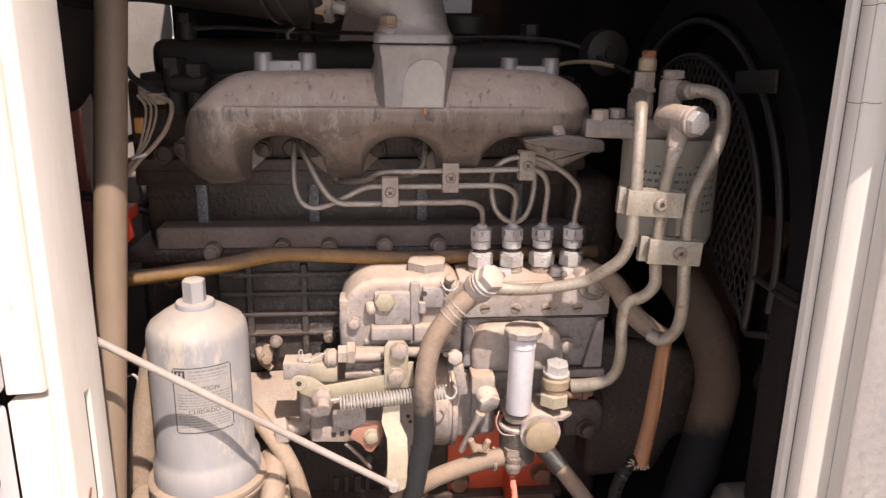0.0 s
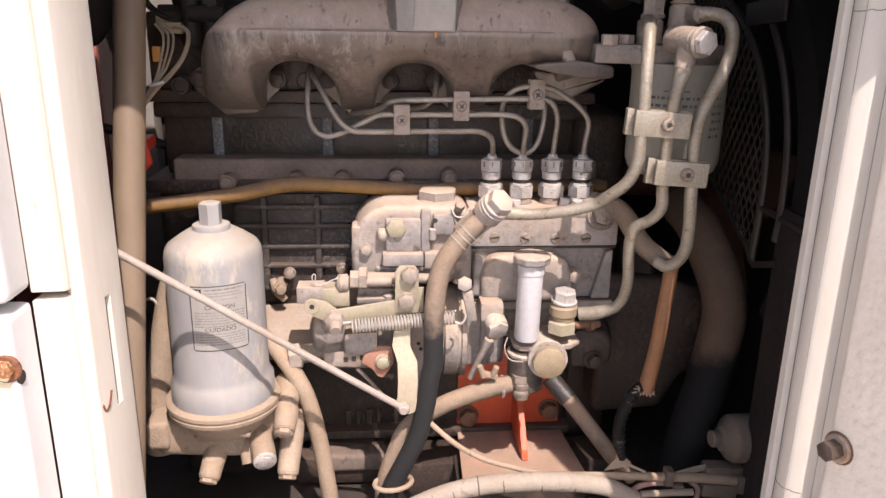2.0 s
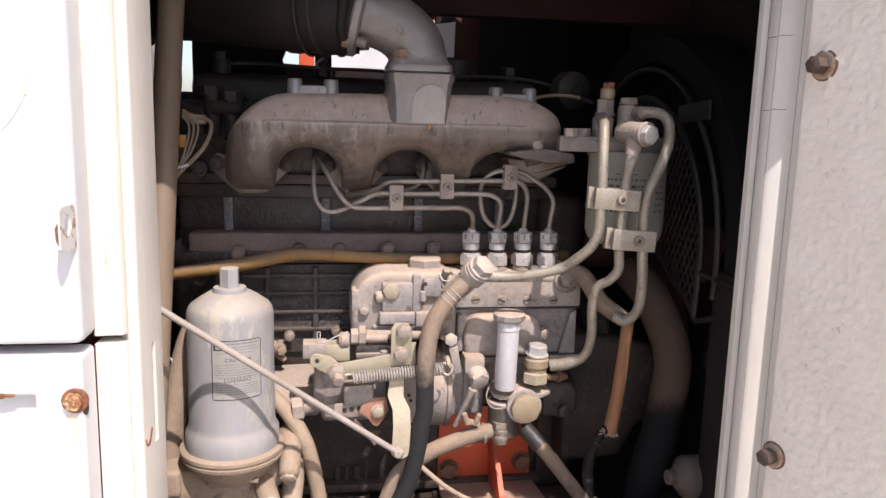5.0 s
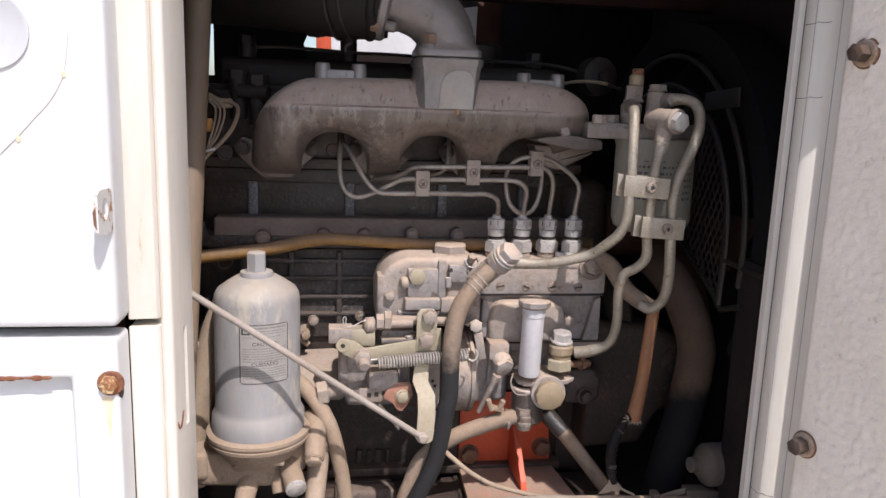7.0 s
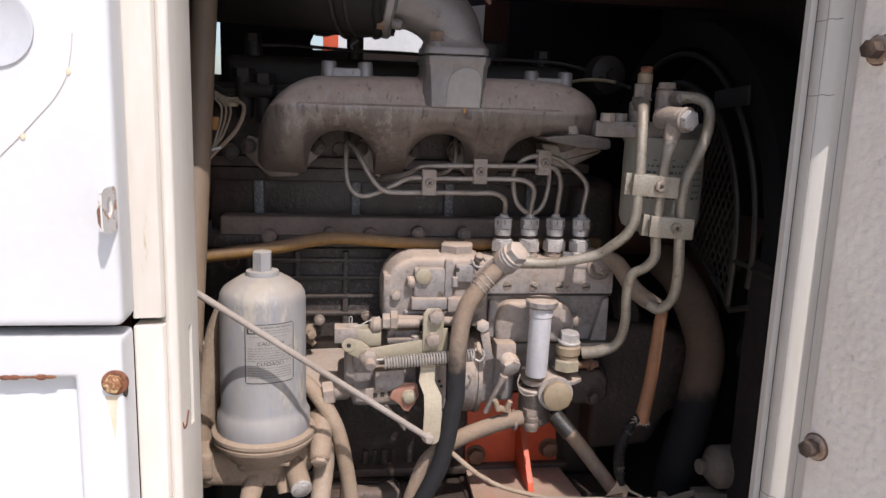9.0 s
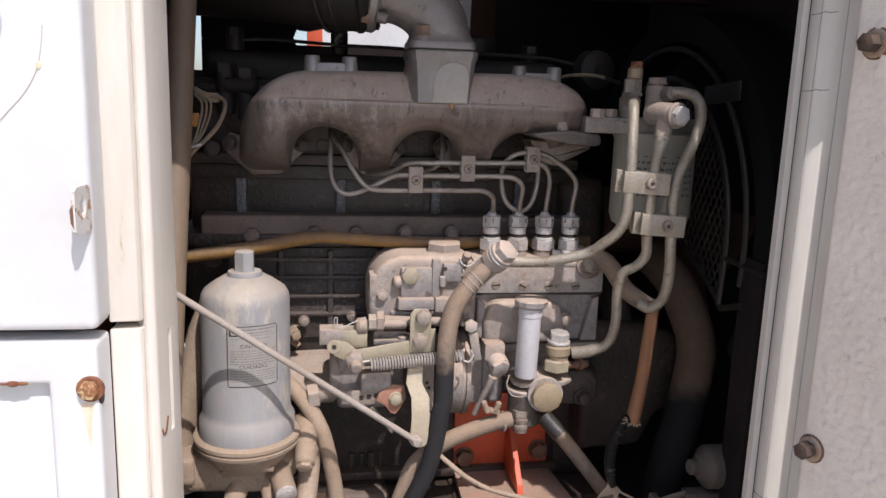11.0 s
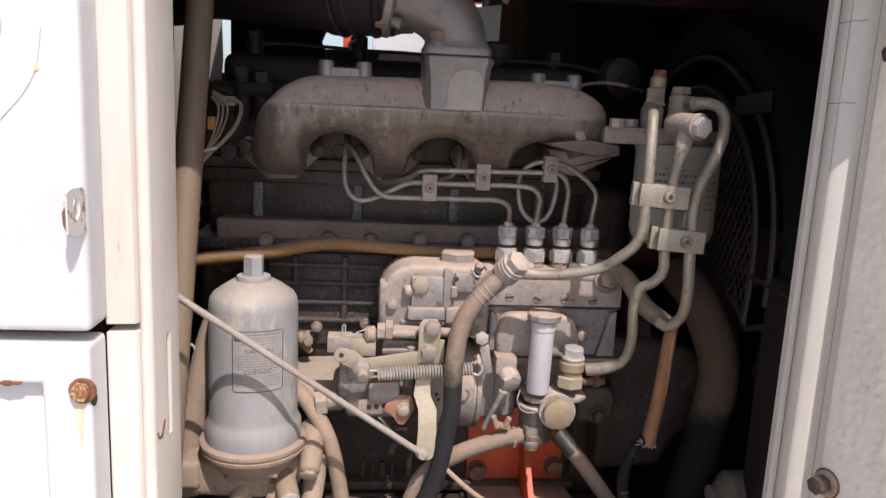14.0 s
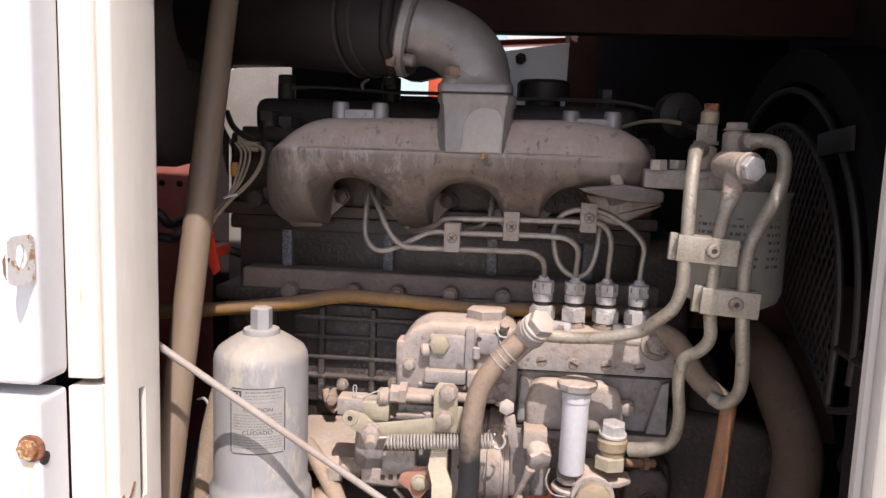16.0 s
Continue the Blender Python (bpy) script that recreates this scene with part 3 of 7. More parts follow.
for k in range(nz + 1):
    for i in range(nx + 1):
        u, z = 0.46 * i / nx, 0.66 + 0.86 * k / nz
        q = Vector((u * 34, z * 34, 0))
        worm = noise.noise(q * 5.6 + Vector((7, 3, 1)))
        lumpy = min(max((worm - 0.20) * 4.5, 0.0), 1.0) * (0.25 + 0.75 * max(0.0, min(1.0, 1.6 * noise.noise(q * 0.35) + 0.5)))
        h = 0.0006 * noise.noise(q * 0.5) + 0.0013 * lumpy + 0.0006 * noise.noise(q * 6.3)
        h *= min(u / 0.02, 1.0)
        h -= 0.006 * max(0.0, 1 - u / 0.006) ** 2
        lump.append(tuple(DM @ Vector((u, z, h))))
g.add(lump, [(k * (nx + 1) + i, k * (nx + 1) + i + 1, (k + 1) * (nx + 1) + i + 1, (k + 1) * (nx + 1) + i) for k in range(nz) for i in range(nx)])
part("door_lining", g, dirty_panel, door, "bumpy dusty sound lining", angle=80)
g = Geo()
g.prism([(0.003, 0.655), (0.463, 0.655), (0.463, 1.525), (0.003, 1.525)], 0.044, DM @ Matrix.Translation((0, 0, -0.047)), bev=0.004)
part("door_skin", g, white_paint, door)
# Added block behind the door that keeps sun off the upper jamb.
g = Geo()
g.prism([(0.004, 1.345), (0.030, 1.345), (0.030, 1.520), (0.004, 1.520)], 0.024, DM @ Matrix.Translation((0, 0, -0.073)), bev=0.003)
part("hinge_leaf", g, white_paint, door)
for z in (0.74, 1.49):
    part("hinge", Geo().cyl((0.345, 0.425, z - 0.03), (0.345, 0.425, z + 0.03), 0.008, n=14).box((0.340, 0.415, z), (0.03, 0.006, 0.05), rot=(0, 0, 55), bev=0.001).box((0.353, 0.445, z), (0.006, 0.04, 0.05), bev=0.001), dusty_steel, door)
for p in ((0.3287, 0.3787, 1.3047), (0.3259, 0.3877, 0.9597)):
    q = Vector(p)
    b = part("bolt", Geo().hexa(tuple(q + DN * 0.003), DN, 0.0076, 0.0120, 0.35), bolt_dark, door, "dark worn hexagon bolt")
    part("washer", Geo().lathe(p, DN, [(0, 0.0112), (0.0022, 0.0112), (0.0032, 0.0100), (0.0034, 0.0)], 26), washer_rust, b, "pale rusted washer")
    part("rust_bloom", Geo().lathe(tuple(q + DN * 0.0003), DN, [(0, 0.0128), (0.0006, 0.0122), (0.0007, 0.0)], 22), rust_dark, b)

# Unseen roof; its front edge and rear gaps are set to shape light.
roof = Geo()
roof.box((0, 0.70, TOP + 0.02), (2.6, 0.56, 0.04), bev=0.01)
roof.box((0.755, 1.23, TOP + 0.02), (1.09, 0.50, 0.04), bev=0.01)
roof.box((-0.145, 1.19, TOP + 0.02), (0.31, 0.42, 0.04), bev=0.01)
roof.box((-1.05, 1.23, TOP + 0.02), (0.50, 0.50, 0.04), bev=0.01)
roof.prism([(-1.3, TOP), (-1.3, 1.517), (-0.17, 1.517), (-0.11, 1.524), (-0.02, 1.526), (1.3, 1.522), (1.3, TOP)], 0.05, face_m((0, 0.495, 0)), bev=0.003)
single("ceiling", roof, canopy_black, "unseen canopy roof, cut and edged to shape the light", "ceiling", kind="structure")
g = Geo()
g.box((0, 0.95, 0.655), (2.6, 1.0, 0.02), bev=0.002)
single("floor", g, grime_shade, "oily dark sheet steel bay floor", "floor", kind="structure")
# Unseen end walls, near-black, added to close the bay and darken it.
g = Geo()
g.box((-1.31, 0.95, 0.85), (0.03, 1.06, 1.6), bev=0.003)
single("wall_west", g, canopy_black, "unseen near-black canopy end wall that darkens the bay", "wall", kind="structure")
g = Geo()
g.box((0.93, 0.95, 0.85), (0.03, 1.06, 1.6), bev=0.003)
single("wall_east", g, canopy_black, "unseen near-black end wall beyond the radiator that darkens the bay", "wall", kind="structure")
# far side: a sheet wall with an open hatch high up
g = Geo()
H0, H1, HX0, HX1 = 1.30, (0.0889, 1.4600, 1.4831)[2], -0.60, (0.1569, 1.4600, 1.4540)[0]
g.box((0, 1.46, H0 / 2 + 0.03), (2.6, 0.03, H0 - 0.06), bev=0.002)
g.box((0, 1.46, (H1 + TOP) / 2), (2.6, 0.03, TOP - H1), bev=0.002)
g.box(((-1.3 + HX0) / 2, 1.46, (H0 + H1) / 2), (1.3 + HX0, 0.029, H1 - H0), bev=0.002)
g.box((-0.50, 1.461, (1.405 + H1) / 2), (0.20, 0.029, H1 - 1.405), bev=0)
g.box((-0.07, 1.461, (H0 + 1.357) / 2 - 0.002), (0.46, 0.029, 1.357 - H0 + 0.004), bev=0)
random.seed(17)
g.prism([(-0.30, H1 + 0.004), (-0.30, 1.39)] + [(-0.29 + 0.02 * k, 1.392 + random.uniform(-0.006, 0.008)) for k in range(15)] + [(0.015, 1.40), (0.02, H1 + 0.004)], 0.029, face_m((0, 1.4755, 0)), bev=0)
g.box(((1.3 + HX1) / 2, 1.46, (H0 + H1) / 2), (1.3 - HX1, 0.029, H1 - H0), bev=0.002)
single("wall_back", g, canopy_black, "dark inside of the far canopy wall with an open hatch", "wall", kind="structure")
g = Geo()
g.box((-0.122, 1.70, 0.9), (0.036, 0.04, 1.8), bev=0.004)
single("far_gantry", g, orange_paint, "orange painted steel upright behind the machine", "post")
g = Geo()
g.box((0.10, 1.52, (0.0727, 1.5200, 1.4772)[2]), (0.40, 0.03, 0.012), rot=(0, -3, 0), bev=0.003)
g.box((0.29, 1.52, 0.75), (0.03, 0.03, 1.5), bev=0.003)
single("rear_rail", g, orange_paint, "orange painted rail behind the machine", "rail")
g = Geo()
g.box((2.86, 9.0, 1.5), (6, 0.4, 3.0), bev=0.02)
single("far_cabin", g, far_white, "white cabin wall out in the yard", "building")

# ---- engine block ----
engine = thing("engine_block", (0, 0.95, 0.62), "dark dusty diesel engine block with ribbed side", "engine")
RAIL = 1.0753
g = Geo()
g.box((-0.02, 0.94, (RAIL + 0.71) / 2), (0.52, 0.24, RAIL - 0.71), bev=0.012, seg=3)
part("crankcase", g, block_paint, engine)
g = Geo()
g.box((-0.02, 0.945, (RAIL + 1.165) / 2), (0.50, 0.22, 1.165 - RAIL), bev=0.008)
part("rail", Geo().box((-0.02, 0.925, RAIL - 0.006), (0.53, 0.26, 0.016), bev=0.004), block_paint, engine)
for x in (-0.205, -0.077, 0.05, 0.165):
    part("rib", Geo().box((x, 0.832, RAIL + 0.05), (0.013, 0.012, 0.085), bev=0.003), worn_tab, engine)
part("rail", Geo().box((-0.02, 0.828, 1.155), (0.51, 0.02, 0.018), bev=0.004), block_paint, engine)
part("cylinder_block", g, block_paint, engine)
g = Geo()
g.box((-0.02, 0.94, 1.215), (0.51, 0.25, 0.10), bev=0.01)
g.box((-0.02, 0.82, 1.172), (0.52, 0.03, 0.014), bev=0.004)
for x in (-0.21, -0.10, 0.0, 0.10, 0.20):
    g.cyl((x, 0.812, 1.19), (x, 0.83, 1.19), 0.009, n=16)
part("cylinder_head", g, head_paint, engine)
part("gasket_ledge", Geo().box((-0.003, 0.825, 1.0865), (0.50, 0.05, 0.029), bev=0.005, seg=3), ledge_dust, engine, "brown dust-caked ledge along the block")
# ribbed side cover
r0, r1 = (-0.1657, 0.8100, 1.0423), (-0.0311, 0.8100, 0.9488)
g = Geo()
g.box(((r0[0] + r1[0]) / 2, 0.822, (r0[2] + r1[2]) / 2), (r1[0] - r0[0] + 0.05, 0.02, r0[2] - r1[2] + 0.030), bev=0.004)
part("side_cover", g, cover_dusty, engine)
for z in (1.0420, 1.0183, 0.9927, 0.9683):
    part("rib", Geo().box(((r0[0] + r1[0]) / 2, 0.8088, z), (r1[0] - r0[0] + 0.045, 0.011, 0.0058), bev=0.0022, seg=3), cover_dusty, engine)
for x in (-0.2173, -0.1539, -0.0904, -0.0270):
    part("rib", Geo().box((x, 0.8091, (r0[2] + r1[2]) / 2), (0.0080, 0.0105, r0[2] - r1[2] + 0.024), bev=0.0024, seg=3), cover_dusty, engine)
for p in ((-0.1251, 0.8000, 0.9615), (-0.0618, 0.8000, 0.9663)):
    bolt(engine, p, r=0.0062, h=0.007, flange=0.0075, material=bolt_worn)
for k, p in enumerate(((-0.1889, 0.7750, 1.0768), (-0.1113, 0.7750, 1.0798), (-0.0583, 0.7750, 1.0800), (0.0046, 0.7750, 1.0825), (0.0661, 0.7750, 1.0828))):
    b = part("bolt", Geo().cyl(plus(p, 0, 0.025), plus(p, 0, 0.004), 0.0095, n=18).cyl(plus(p, 0, 0.006), p, 0.0075, n=14), ledge_dust, engine)
for p in ((-0.2411, 0.8000, 1.0387), (-0.2353, 0.7900, 1.1846)):
    part("core_plug", Geo().lathe(plus(p, 0, 0.02), (0, -1, 0), [(0, 0.0105), (0.016, 0.0105), (0.018, 0.0095), (0.018, 0.0078), (0.012, 0.0070), (0.012, 0.0)], 20), head_paint, engine)
g = Geo()
g.box((0.255, 0.93, 0.93), (0.07, 0.22, 0.45), bev=0.025, seg=4)
g.cyl((0.285, 0.86, 0.93), (0.325, 0.86, 0.93), 0.085, n=28, bev=0.006)
g.prism([(0.255, 0.775), (0.345, 0.780), (0.368, 0.828), (0.398, 0.836), (0.404, 0.872), (0.392, 0.884), (0.405, 0.902), (0.400, 0.935), (0.378, 0.948), (0.330, 0.960), (0.255, 0.968)], 0.06, face_m((0, 0.83, 0)), bev=0.012, seg=3)
g.lathe((0.352, 0.835, 0.905), (0.1, -1, 0.1), [(0, 0.030), (0.012, 0.027), (0.018, 0.018), (0.020, 0.0)], 24)
g.cyl((0.238, 0.76, 0.885), (0.262, 0.76, 0.885), 0.026, n=20, bev=0.004)
part("timing_case", g, case_brown, engine)
for p in ((0.3660, 0.8080, 0.9080), (0.3330, 0.8180, 0.8400)):
    bolt(engine, p, axis=(0, -1, 0.1), r=0.0085, h=0.010, material=case_brown, flange=0.0125)
# oil pan below
g = Geo()
g.box((-0.03, 0.93, 0.69), (0.50, 0.20, 0.09), bev=0.02, seg=3)
g.box((-0.03, 0.92, 0.735), (0.53, 0.24, 0.012), bev=0.003)
part("oil_pan", g, head_paint, engine)
# raised casting marks and ledge under the pump
g = Geo()
g.box((-0.0452, 0.8100, 0.6900), (0.17, 0.05, 0.04), bev=0.010)
g.box((-0.0621, 0.8150, 0.7120), (0.10, 0.018, 0.016), bev=0.006)
part("casting_ledge", g, head_paint, engine)
for k, (w, hgt) in enumerate(((0.009, 0.020), (0.008, 0.020), (0.010, 0.021), (0.006, 0.020))):
    x = -0.060 + 0.0135 * k
    part("raised_mark", Geo().box((x, 0.8180, 0.750), (w, 0.006, hgt * 1.2), rot=(0, 4, 0), bev=0.0022, seg=3), head_paint, engine)
part("casting_bar", Geo().box((-0.052, 0.792, 0.7065), (0.085, 0.030, 0.024), bev=0.006, seg=3), ledge_dust, engine)
shelf = (-0.1275, 0.7600, 0.9028)
g = Geo()
g.prism([(-0.055, -0.05), (0.05, -0.05), (0.052, 0.035), (0.02, 0.05), (-0.055, 0.045)], 0.014, pose(shelf[0] + 0.01, 0.775, shelf[2] - 0.012, 14, 0, 0), bev=0.005)
part("pump_shelf", g, dusty_steel, engine, "flat casting shelf thick with tan dust")

# rocker cover
rocker = thing("rocker_cover", (0, 0.9, 1.265), "black dusty rocker cover with dark bolts", "engine cover")
x0, x1, zt = (-0.2497, 0.8300, 1.2999)[0], 0.215, (-0.1445, 0.8300, 1.3072)[2]
g = Geo()
g.box(((x0 + x1) / 2, 0.91, (zt + 1.262) / 2), (x1 - x0, 0.16, zt - 1.262), bev=0.018, seg=4)
g.box(((x0 + x1) / 2, 0.91, 1.266), (x1 - x0 + 0.02, 0.185, 0.01), bev=0.003)
part("cover_shell", g, cover_black, rocker)
for p in ((-0.0800, 0.8400, 1.3228), (0.1783, 0.8600, 1.3170), (-0.2106, 0.8400, 1.3230)):
    g = Geo()
    g.cyl((p[0], p[1], zt - 0.002), (p[0], p[1], p[2] + 0.002), 0.011, n=16)
    g.hexa((p[0], p[1], p[2]), (0, 0, 1), 0.011, 0.012)
    part("cover_bolt", g, black_plastic, rocker)
p = (0.0934, 0.8800, 1.3139)
g = Geo()
g.lathe((p[0] + 0.01, 0.89, zt - 0.003), (0, 0, 1), [(0, 0.022), (0.012, 0.022), (0.013, 0.033), (0.032, 0.033), (0.036, 0.029), (0.036, 0.0)], 28)
part("oil_filler_cap", g, black_plastic, rocker, "round black oil filler cap")
# thin line along the cover
g = Geo()
g.tube([(-0.1984, 0.8200, 1.3181), (-0.1646, 0.8200, 1.3198), (-0.1110, 0.8200, 1.3177), (-0.0712, 0.8200, 1.3162), (-0.0186, 0.8200, 1.3159), (0.0698, 0.8200, 1.3125), (0.1354, 0.8300, 1.3137), (0.1963, 0.8300, 1.3114), (0.2311, 0.8200, 1.3037), (0.2398, 0.8000, 1.2951), (0.2596, 0.7300, 1.2798)], 0.0022, n=8)
single("return_line", g, rubber, "thin black fuel return line over the rocker cover", "fuel line")
g = Geo()
g.tube([(0.1921, 0.8000, 1.2831), (0.2100, 0.7800, 1.2883), (0.2290, 0.7600, 1.2891), (0.2435, 0.7400, 1.2862)], 0.0022, n=8)
single("copper_line", g, brass_dusty, "thin dull copper line beside the manifold", "fuel line")
g = Geo()
for p in ((-0.2187, 0.8000, 1.2774), (-0.1932, 0.7900, 1.2714)):
    g.cyl((p[0], p[1], p[2] - 0.05), (p[0], p[1], p[2] + 0.012), 0.011, n=14)
    g.hexa((p[0], p[1], p[2] + 0.0), (0, 0, 1), 0.014, 0.012)
g.cyl((-0.2175, 0.7900, 1.2621), (-0.1791, 0.7800, 1.2601), 0.009, n=12)
single("injector_fitting", g, cover_black, "dark dusty injector fitting at the head", "fitting")

# ---- intake manifold ----
manifold = thing("intake_manifold", (0.02, 0.72, 1.13), "dusty brown cast aluminium intake manifold", "manifold")
ARCHES = ((-0.098, 0.0415, 1.2175), (0.022, 0.0405, 1.2165), (0.138, 0.0365, 1.2165))
SEAM_Z = 1.2490


def oval(u, p=2.0):
    return max(1.0 - min(abs(u), 1.0) ** p, 0.0) ** (1.0 / p)


def manifold_bottom(x):
    """Lower edge of the casting: runner feet with rounded arches between them."""
    foot = 1.1610 if x < 0.150 else 1.1950
    z = foot
    for xc, half, crown in ARCHES:
        if abs(x - xc) < half:
            z = foot + (crown - foot) * oval((x - xc) / half, 2.3)
    if x < -0.176:
        z += 0.014 * (1.0 - oval((-0.176 - x) / 0.022))
    if x > 0.165:
        z = max(z, 1.236 - (1.236 - 1.195) * oval((x - 0.165) / 0.0475))
    return z


def manifold_top(x):
    z = 1.2815 + 0.018 * (x + 0.05)
    if x < -0.105:
        z = 1.168 + 0.1125 * oval((-0.105 - x) / 0.0930, 2.35)
    if x > 0.120:
        z = 1.236 + 0.0485 * oval((x - 0.120) / 0.0925, 2.4)
    return z


def manifold_section(x, n=14):
    """One closed outline across the casting at x: round plenum above, runner swept back to the head below."""
    zt, zb = manifold_top(x), manifold_bottom(x)
    zc = min(1.243, zt - 0.004)
    runner = min(max((1.2165 - zb) / 0.050, 0.0), 1.0)
    end = oval((-0.150 - x) / 0.0480) if x < -0.150 else (oval((x - 0.165) / 0.0475) if x > 0.165 else 1.0)
    yf = 0.6745 + (0.085 if x < 0 else 0.045) * (1.0 - end) ** 1.2
    ym, yb = 0.712 + 0.070 * runner, 0.7495 + 0.055 * runner
    pts = []
    sweep = 2.0 - 0.55 * runner * min(max((x + 0.150) / 0.03, 0.0), 1.0)
    for a0, y0, z1, p in ((0, yf, zb, sweep), (1, yb, zb, 2.4), (2, yb, zt, 2.0), (3, yf, zt, 2.0)):
        mid = max(ym if a0 < 2 else 0.712, yf + 0.012)
        y0 = max(y0, mid + 0.010) if a0 in (1, 2) else y0
        for i in range(n):
            w = math.pi / 2 * i / n
            c, q = (math.cos(w), math.sin(w)) if a0 % 2 == 0 else (math.sin(w), math.cos(w))
            y = mid + (y0 - mid) * abs(c) ** (2 / p)
            z = zc + (z1 - zc) * abs(q) ** (2 / p)
            if y < 0.712 and z > SEAM_Z:
                y += 0.0022 * min(1.0, (z - SEAM_Z) / 0.0012) * end
            pts.append((x, y, z))
    return pts


xs = sorted([-0.1978 + 0.4095 * k / 230 for k in range(231)] + [-0.1977, -0.1974, -0.1968, 0.2112, 0.2115])
rings = []
for x in xs:
    ring = manifold_section(x)
    q = [Vector((x * 14, p[1] * 14, p[2] * 14)) for p in ring]
    rings.append([(p[0], p[1] + 0.0009 * noise.noise(v * 2.2) + 0.0004 * noise.noise(v * 9), p[2] + 0.0006 * noise.noise(v * 3 + Vector((5, 1, 2)))) for p, v in zip(ring, q)])
part("casting", Geo().loft(rings), cast_dark, manifold, angle=50)
g = Geo()
g.tube([(-0.150, 0.6772, SEAM_Z - 0.0012), (-0.10, 0.6752, SEAM_Z - 0.0008), (0.0, 0.6752, SEAM_Z - 0.0008), (0.06, 0.6752, SEAM_Z - 0.0008), (0.15, 0.6756, SEAM_Z - 0.0012), (0.178, 0.6800, SEAM_Z - 0.003)], 0.0012, n=6)
part("parting_line", g, cast_seam, manifold, "raised casting seam with worn dust")
# head flanges with ears
def ear_outline(x0, x1, z0, z1, ear):
    w = x1 - x0
    return [(x0 - ear, z1 - 0.004), (x0 - ear * 0.55, z1 + 0.006), (x0 + 0.012, z1), (x1 - 0.012, z1), (x1 + ear * 0.6, z1 + 0.002), (x1 + ear, z1 - 0.008), (x1 + ear * 0.55, z1 - 0.018), (x1 - 0.004, z0 + 0.014), (x1 - 0.016, z0 + 0.002), (x0 + 0.016, z0), (x0 + 0.002, z0 + 0.012), (x0 - ear * 0.8, z1 - 0.018)]


for x0, x1, ear in ((-0.203, -0.137, 0.019), (-0.063, -0.012, 0.018), (0.058, 0.106, 0.018)):
    g = Geo().prism(ear_outline(x0, x1, 1.1535, 1.199, ear), 0.012, face_m((0, 0.802, 0)), bev=0.0022, seg=2)
    fl = part("head_flange", g, cast_dark, manifold)
    for bx0 in (x0 - ear * 0.52, x1 + ear * 0.52):
        bolt(fl, (bx0, 0.7905, 1.1925), r=0.0075, h=0.007, material=head_paint, flange=0.0098, turn=0.3)
# wing at the end of the casting that carries the filter bracket
g = Geo()
g.prism([(0.138, 1.2170), (0.152, 1.2195), (0.182, 1.2225), (0.2175, 1.2180), (0.2205, 1.2150), (0.2205, 1.2065), (0.215, 1.2045), (0.188, 1.2055), (0.162, 1.2095), (0.142, 1.2140)], 0.066, face_m((0, 0.742, 0)), bev=0.0022, seg=3)
wing = part("side_flange", g, cast_wing, manifold)
part("flange_web", Geo().prism([(0.163, 1.2415), (0.1735, 1.2440), (0.182, 1.2240), (0.180, 1.2190), (0.170, 1.2190)], 0.012, face_m((0, 0.690, 0)), bev=0.0030, seg=3), cast_mid, wing, "rib with bare worn metal")
part("under_web", Geo().prism([(0.150, 1.2080), (0.2270, 1.2030), (0.2290, 1.1990), (0.208, 1.1880), (0.185, 1.1760), (0.160, 1.1800)], 0.040, face_m((0, 0.770, 0)), bev=0.004, seg=3), cast_dark, wing)
# studs bosses on the top
for cx in ((-0.0915, 0.7150, 1.2889), (0.1495, 0.7150, 1.2863)):
    g = Geo()
    for dx in (-0.021, 0.021):
        g.lathe((cx[0] + dx, 0.715, cx[2] - 0.03), (0, 0, 1), [(0, 0.0105), (0.022, 0.0092), (0.036, 0.0086), (0.0378, 0.0074), (0.0378, 0.0032), (0.034, 0.003), (0.034, 0.0)], 20)
    g.box((cx[0], 0.715, cx[2] - 0.015), (0.045, 0.014, 0.031), bev=0.003)
    part("top_boss", g, cast_clean, manifold, "bare grey casting lugs")
# inlet box: a squarish socket growing out of the plenum, with a flange on top
b0, b1 = (-0.0055, 0.6720, 1.3055), (0.0665, 0.6720, 1.2480)
bx = (b0[0] + b1[0]) / 2


def socket(z, x0, x1, y0, y1, r):
    """Rounded rectangle at height z."""
    ring = []
    for cx, cy, a in ((x1 - r, y0 + r, -90), (x1 - r, y1 - r, 0), (x0 + r, y1 - r, 90), (x0 + r, y0 + r, 180)):
        for k in range(6):
            w = radians(a + 18 * k)
            ring.append((cx + r * math.cos(w), cy + r * math.sin(w), z))
    return ring


def cheeked(z, x0, x1, left, right, y0):
    """Flat front between x0 and x1, with a bevelled cheek on each side."""
    return [(x0, y0, z), (x1, y0, z), (x1 + right * 0.5, y0 + 0.004, z), (x1 + right, y0 + 0.014, z), (x1 + right, 0.742, z), (x0 - left * 1.1, 0.742, z), (x0 - left, y0 + 0.011, z), (x0 - left * 0.6, y0 + 0.005, z)]


g = Geo()
g.loft([cheeked(*row) for row in ((1.2475, 0.0050, 0.0585, 0.0110, 0.0050, 0.6735), (1.2484, 0.0040, 0.0595, 0.0110, 0.0050, 0.6722), (1.262, 0.0035, 0.0600, 0.0098, 0.0055, 0.6722), (1.280, 0.0022, 0.0610, 0.0070, 0.0070, 0.6724), (1.2950, 0.0010, 0.0620, 0.0050, 0.0080, 0.6722), (1.2985, -0.0002, 0.0632, 0.0058, 0.0085, 0.6702), (1.3040, -0.0005, 0.0635, 0.0060, 0.0085, 0.6697), (1.3055, 0.0, 0.0630, 0.0055, 0.0080, 0.6705))])
part("inlet_box", g, cast_clean, manifold, angle=30)
g = Geo()
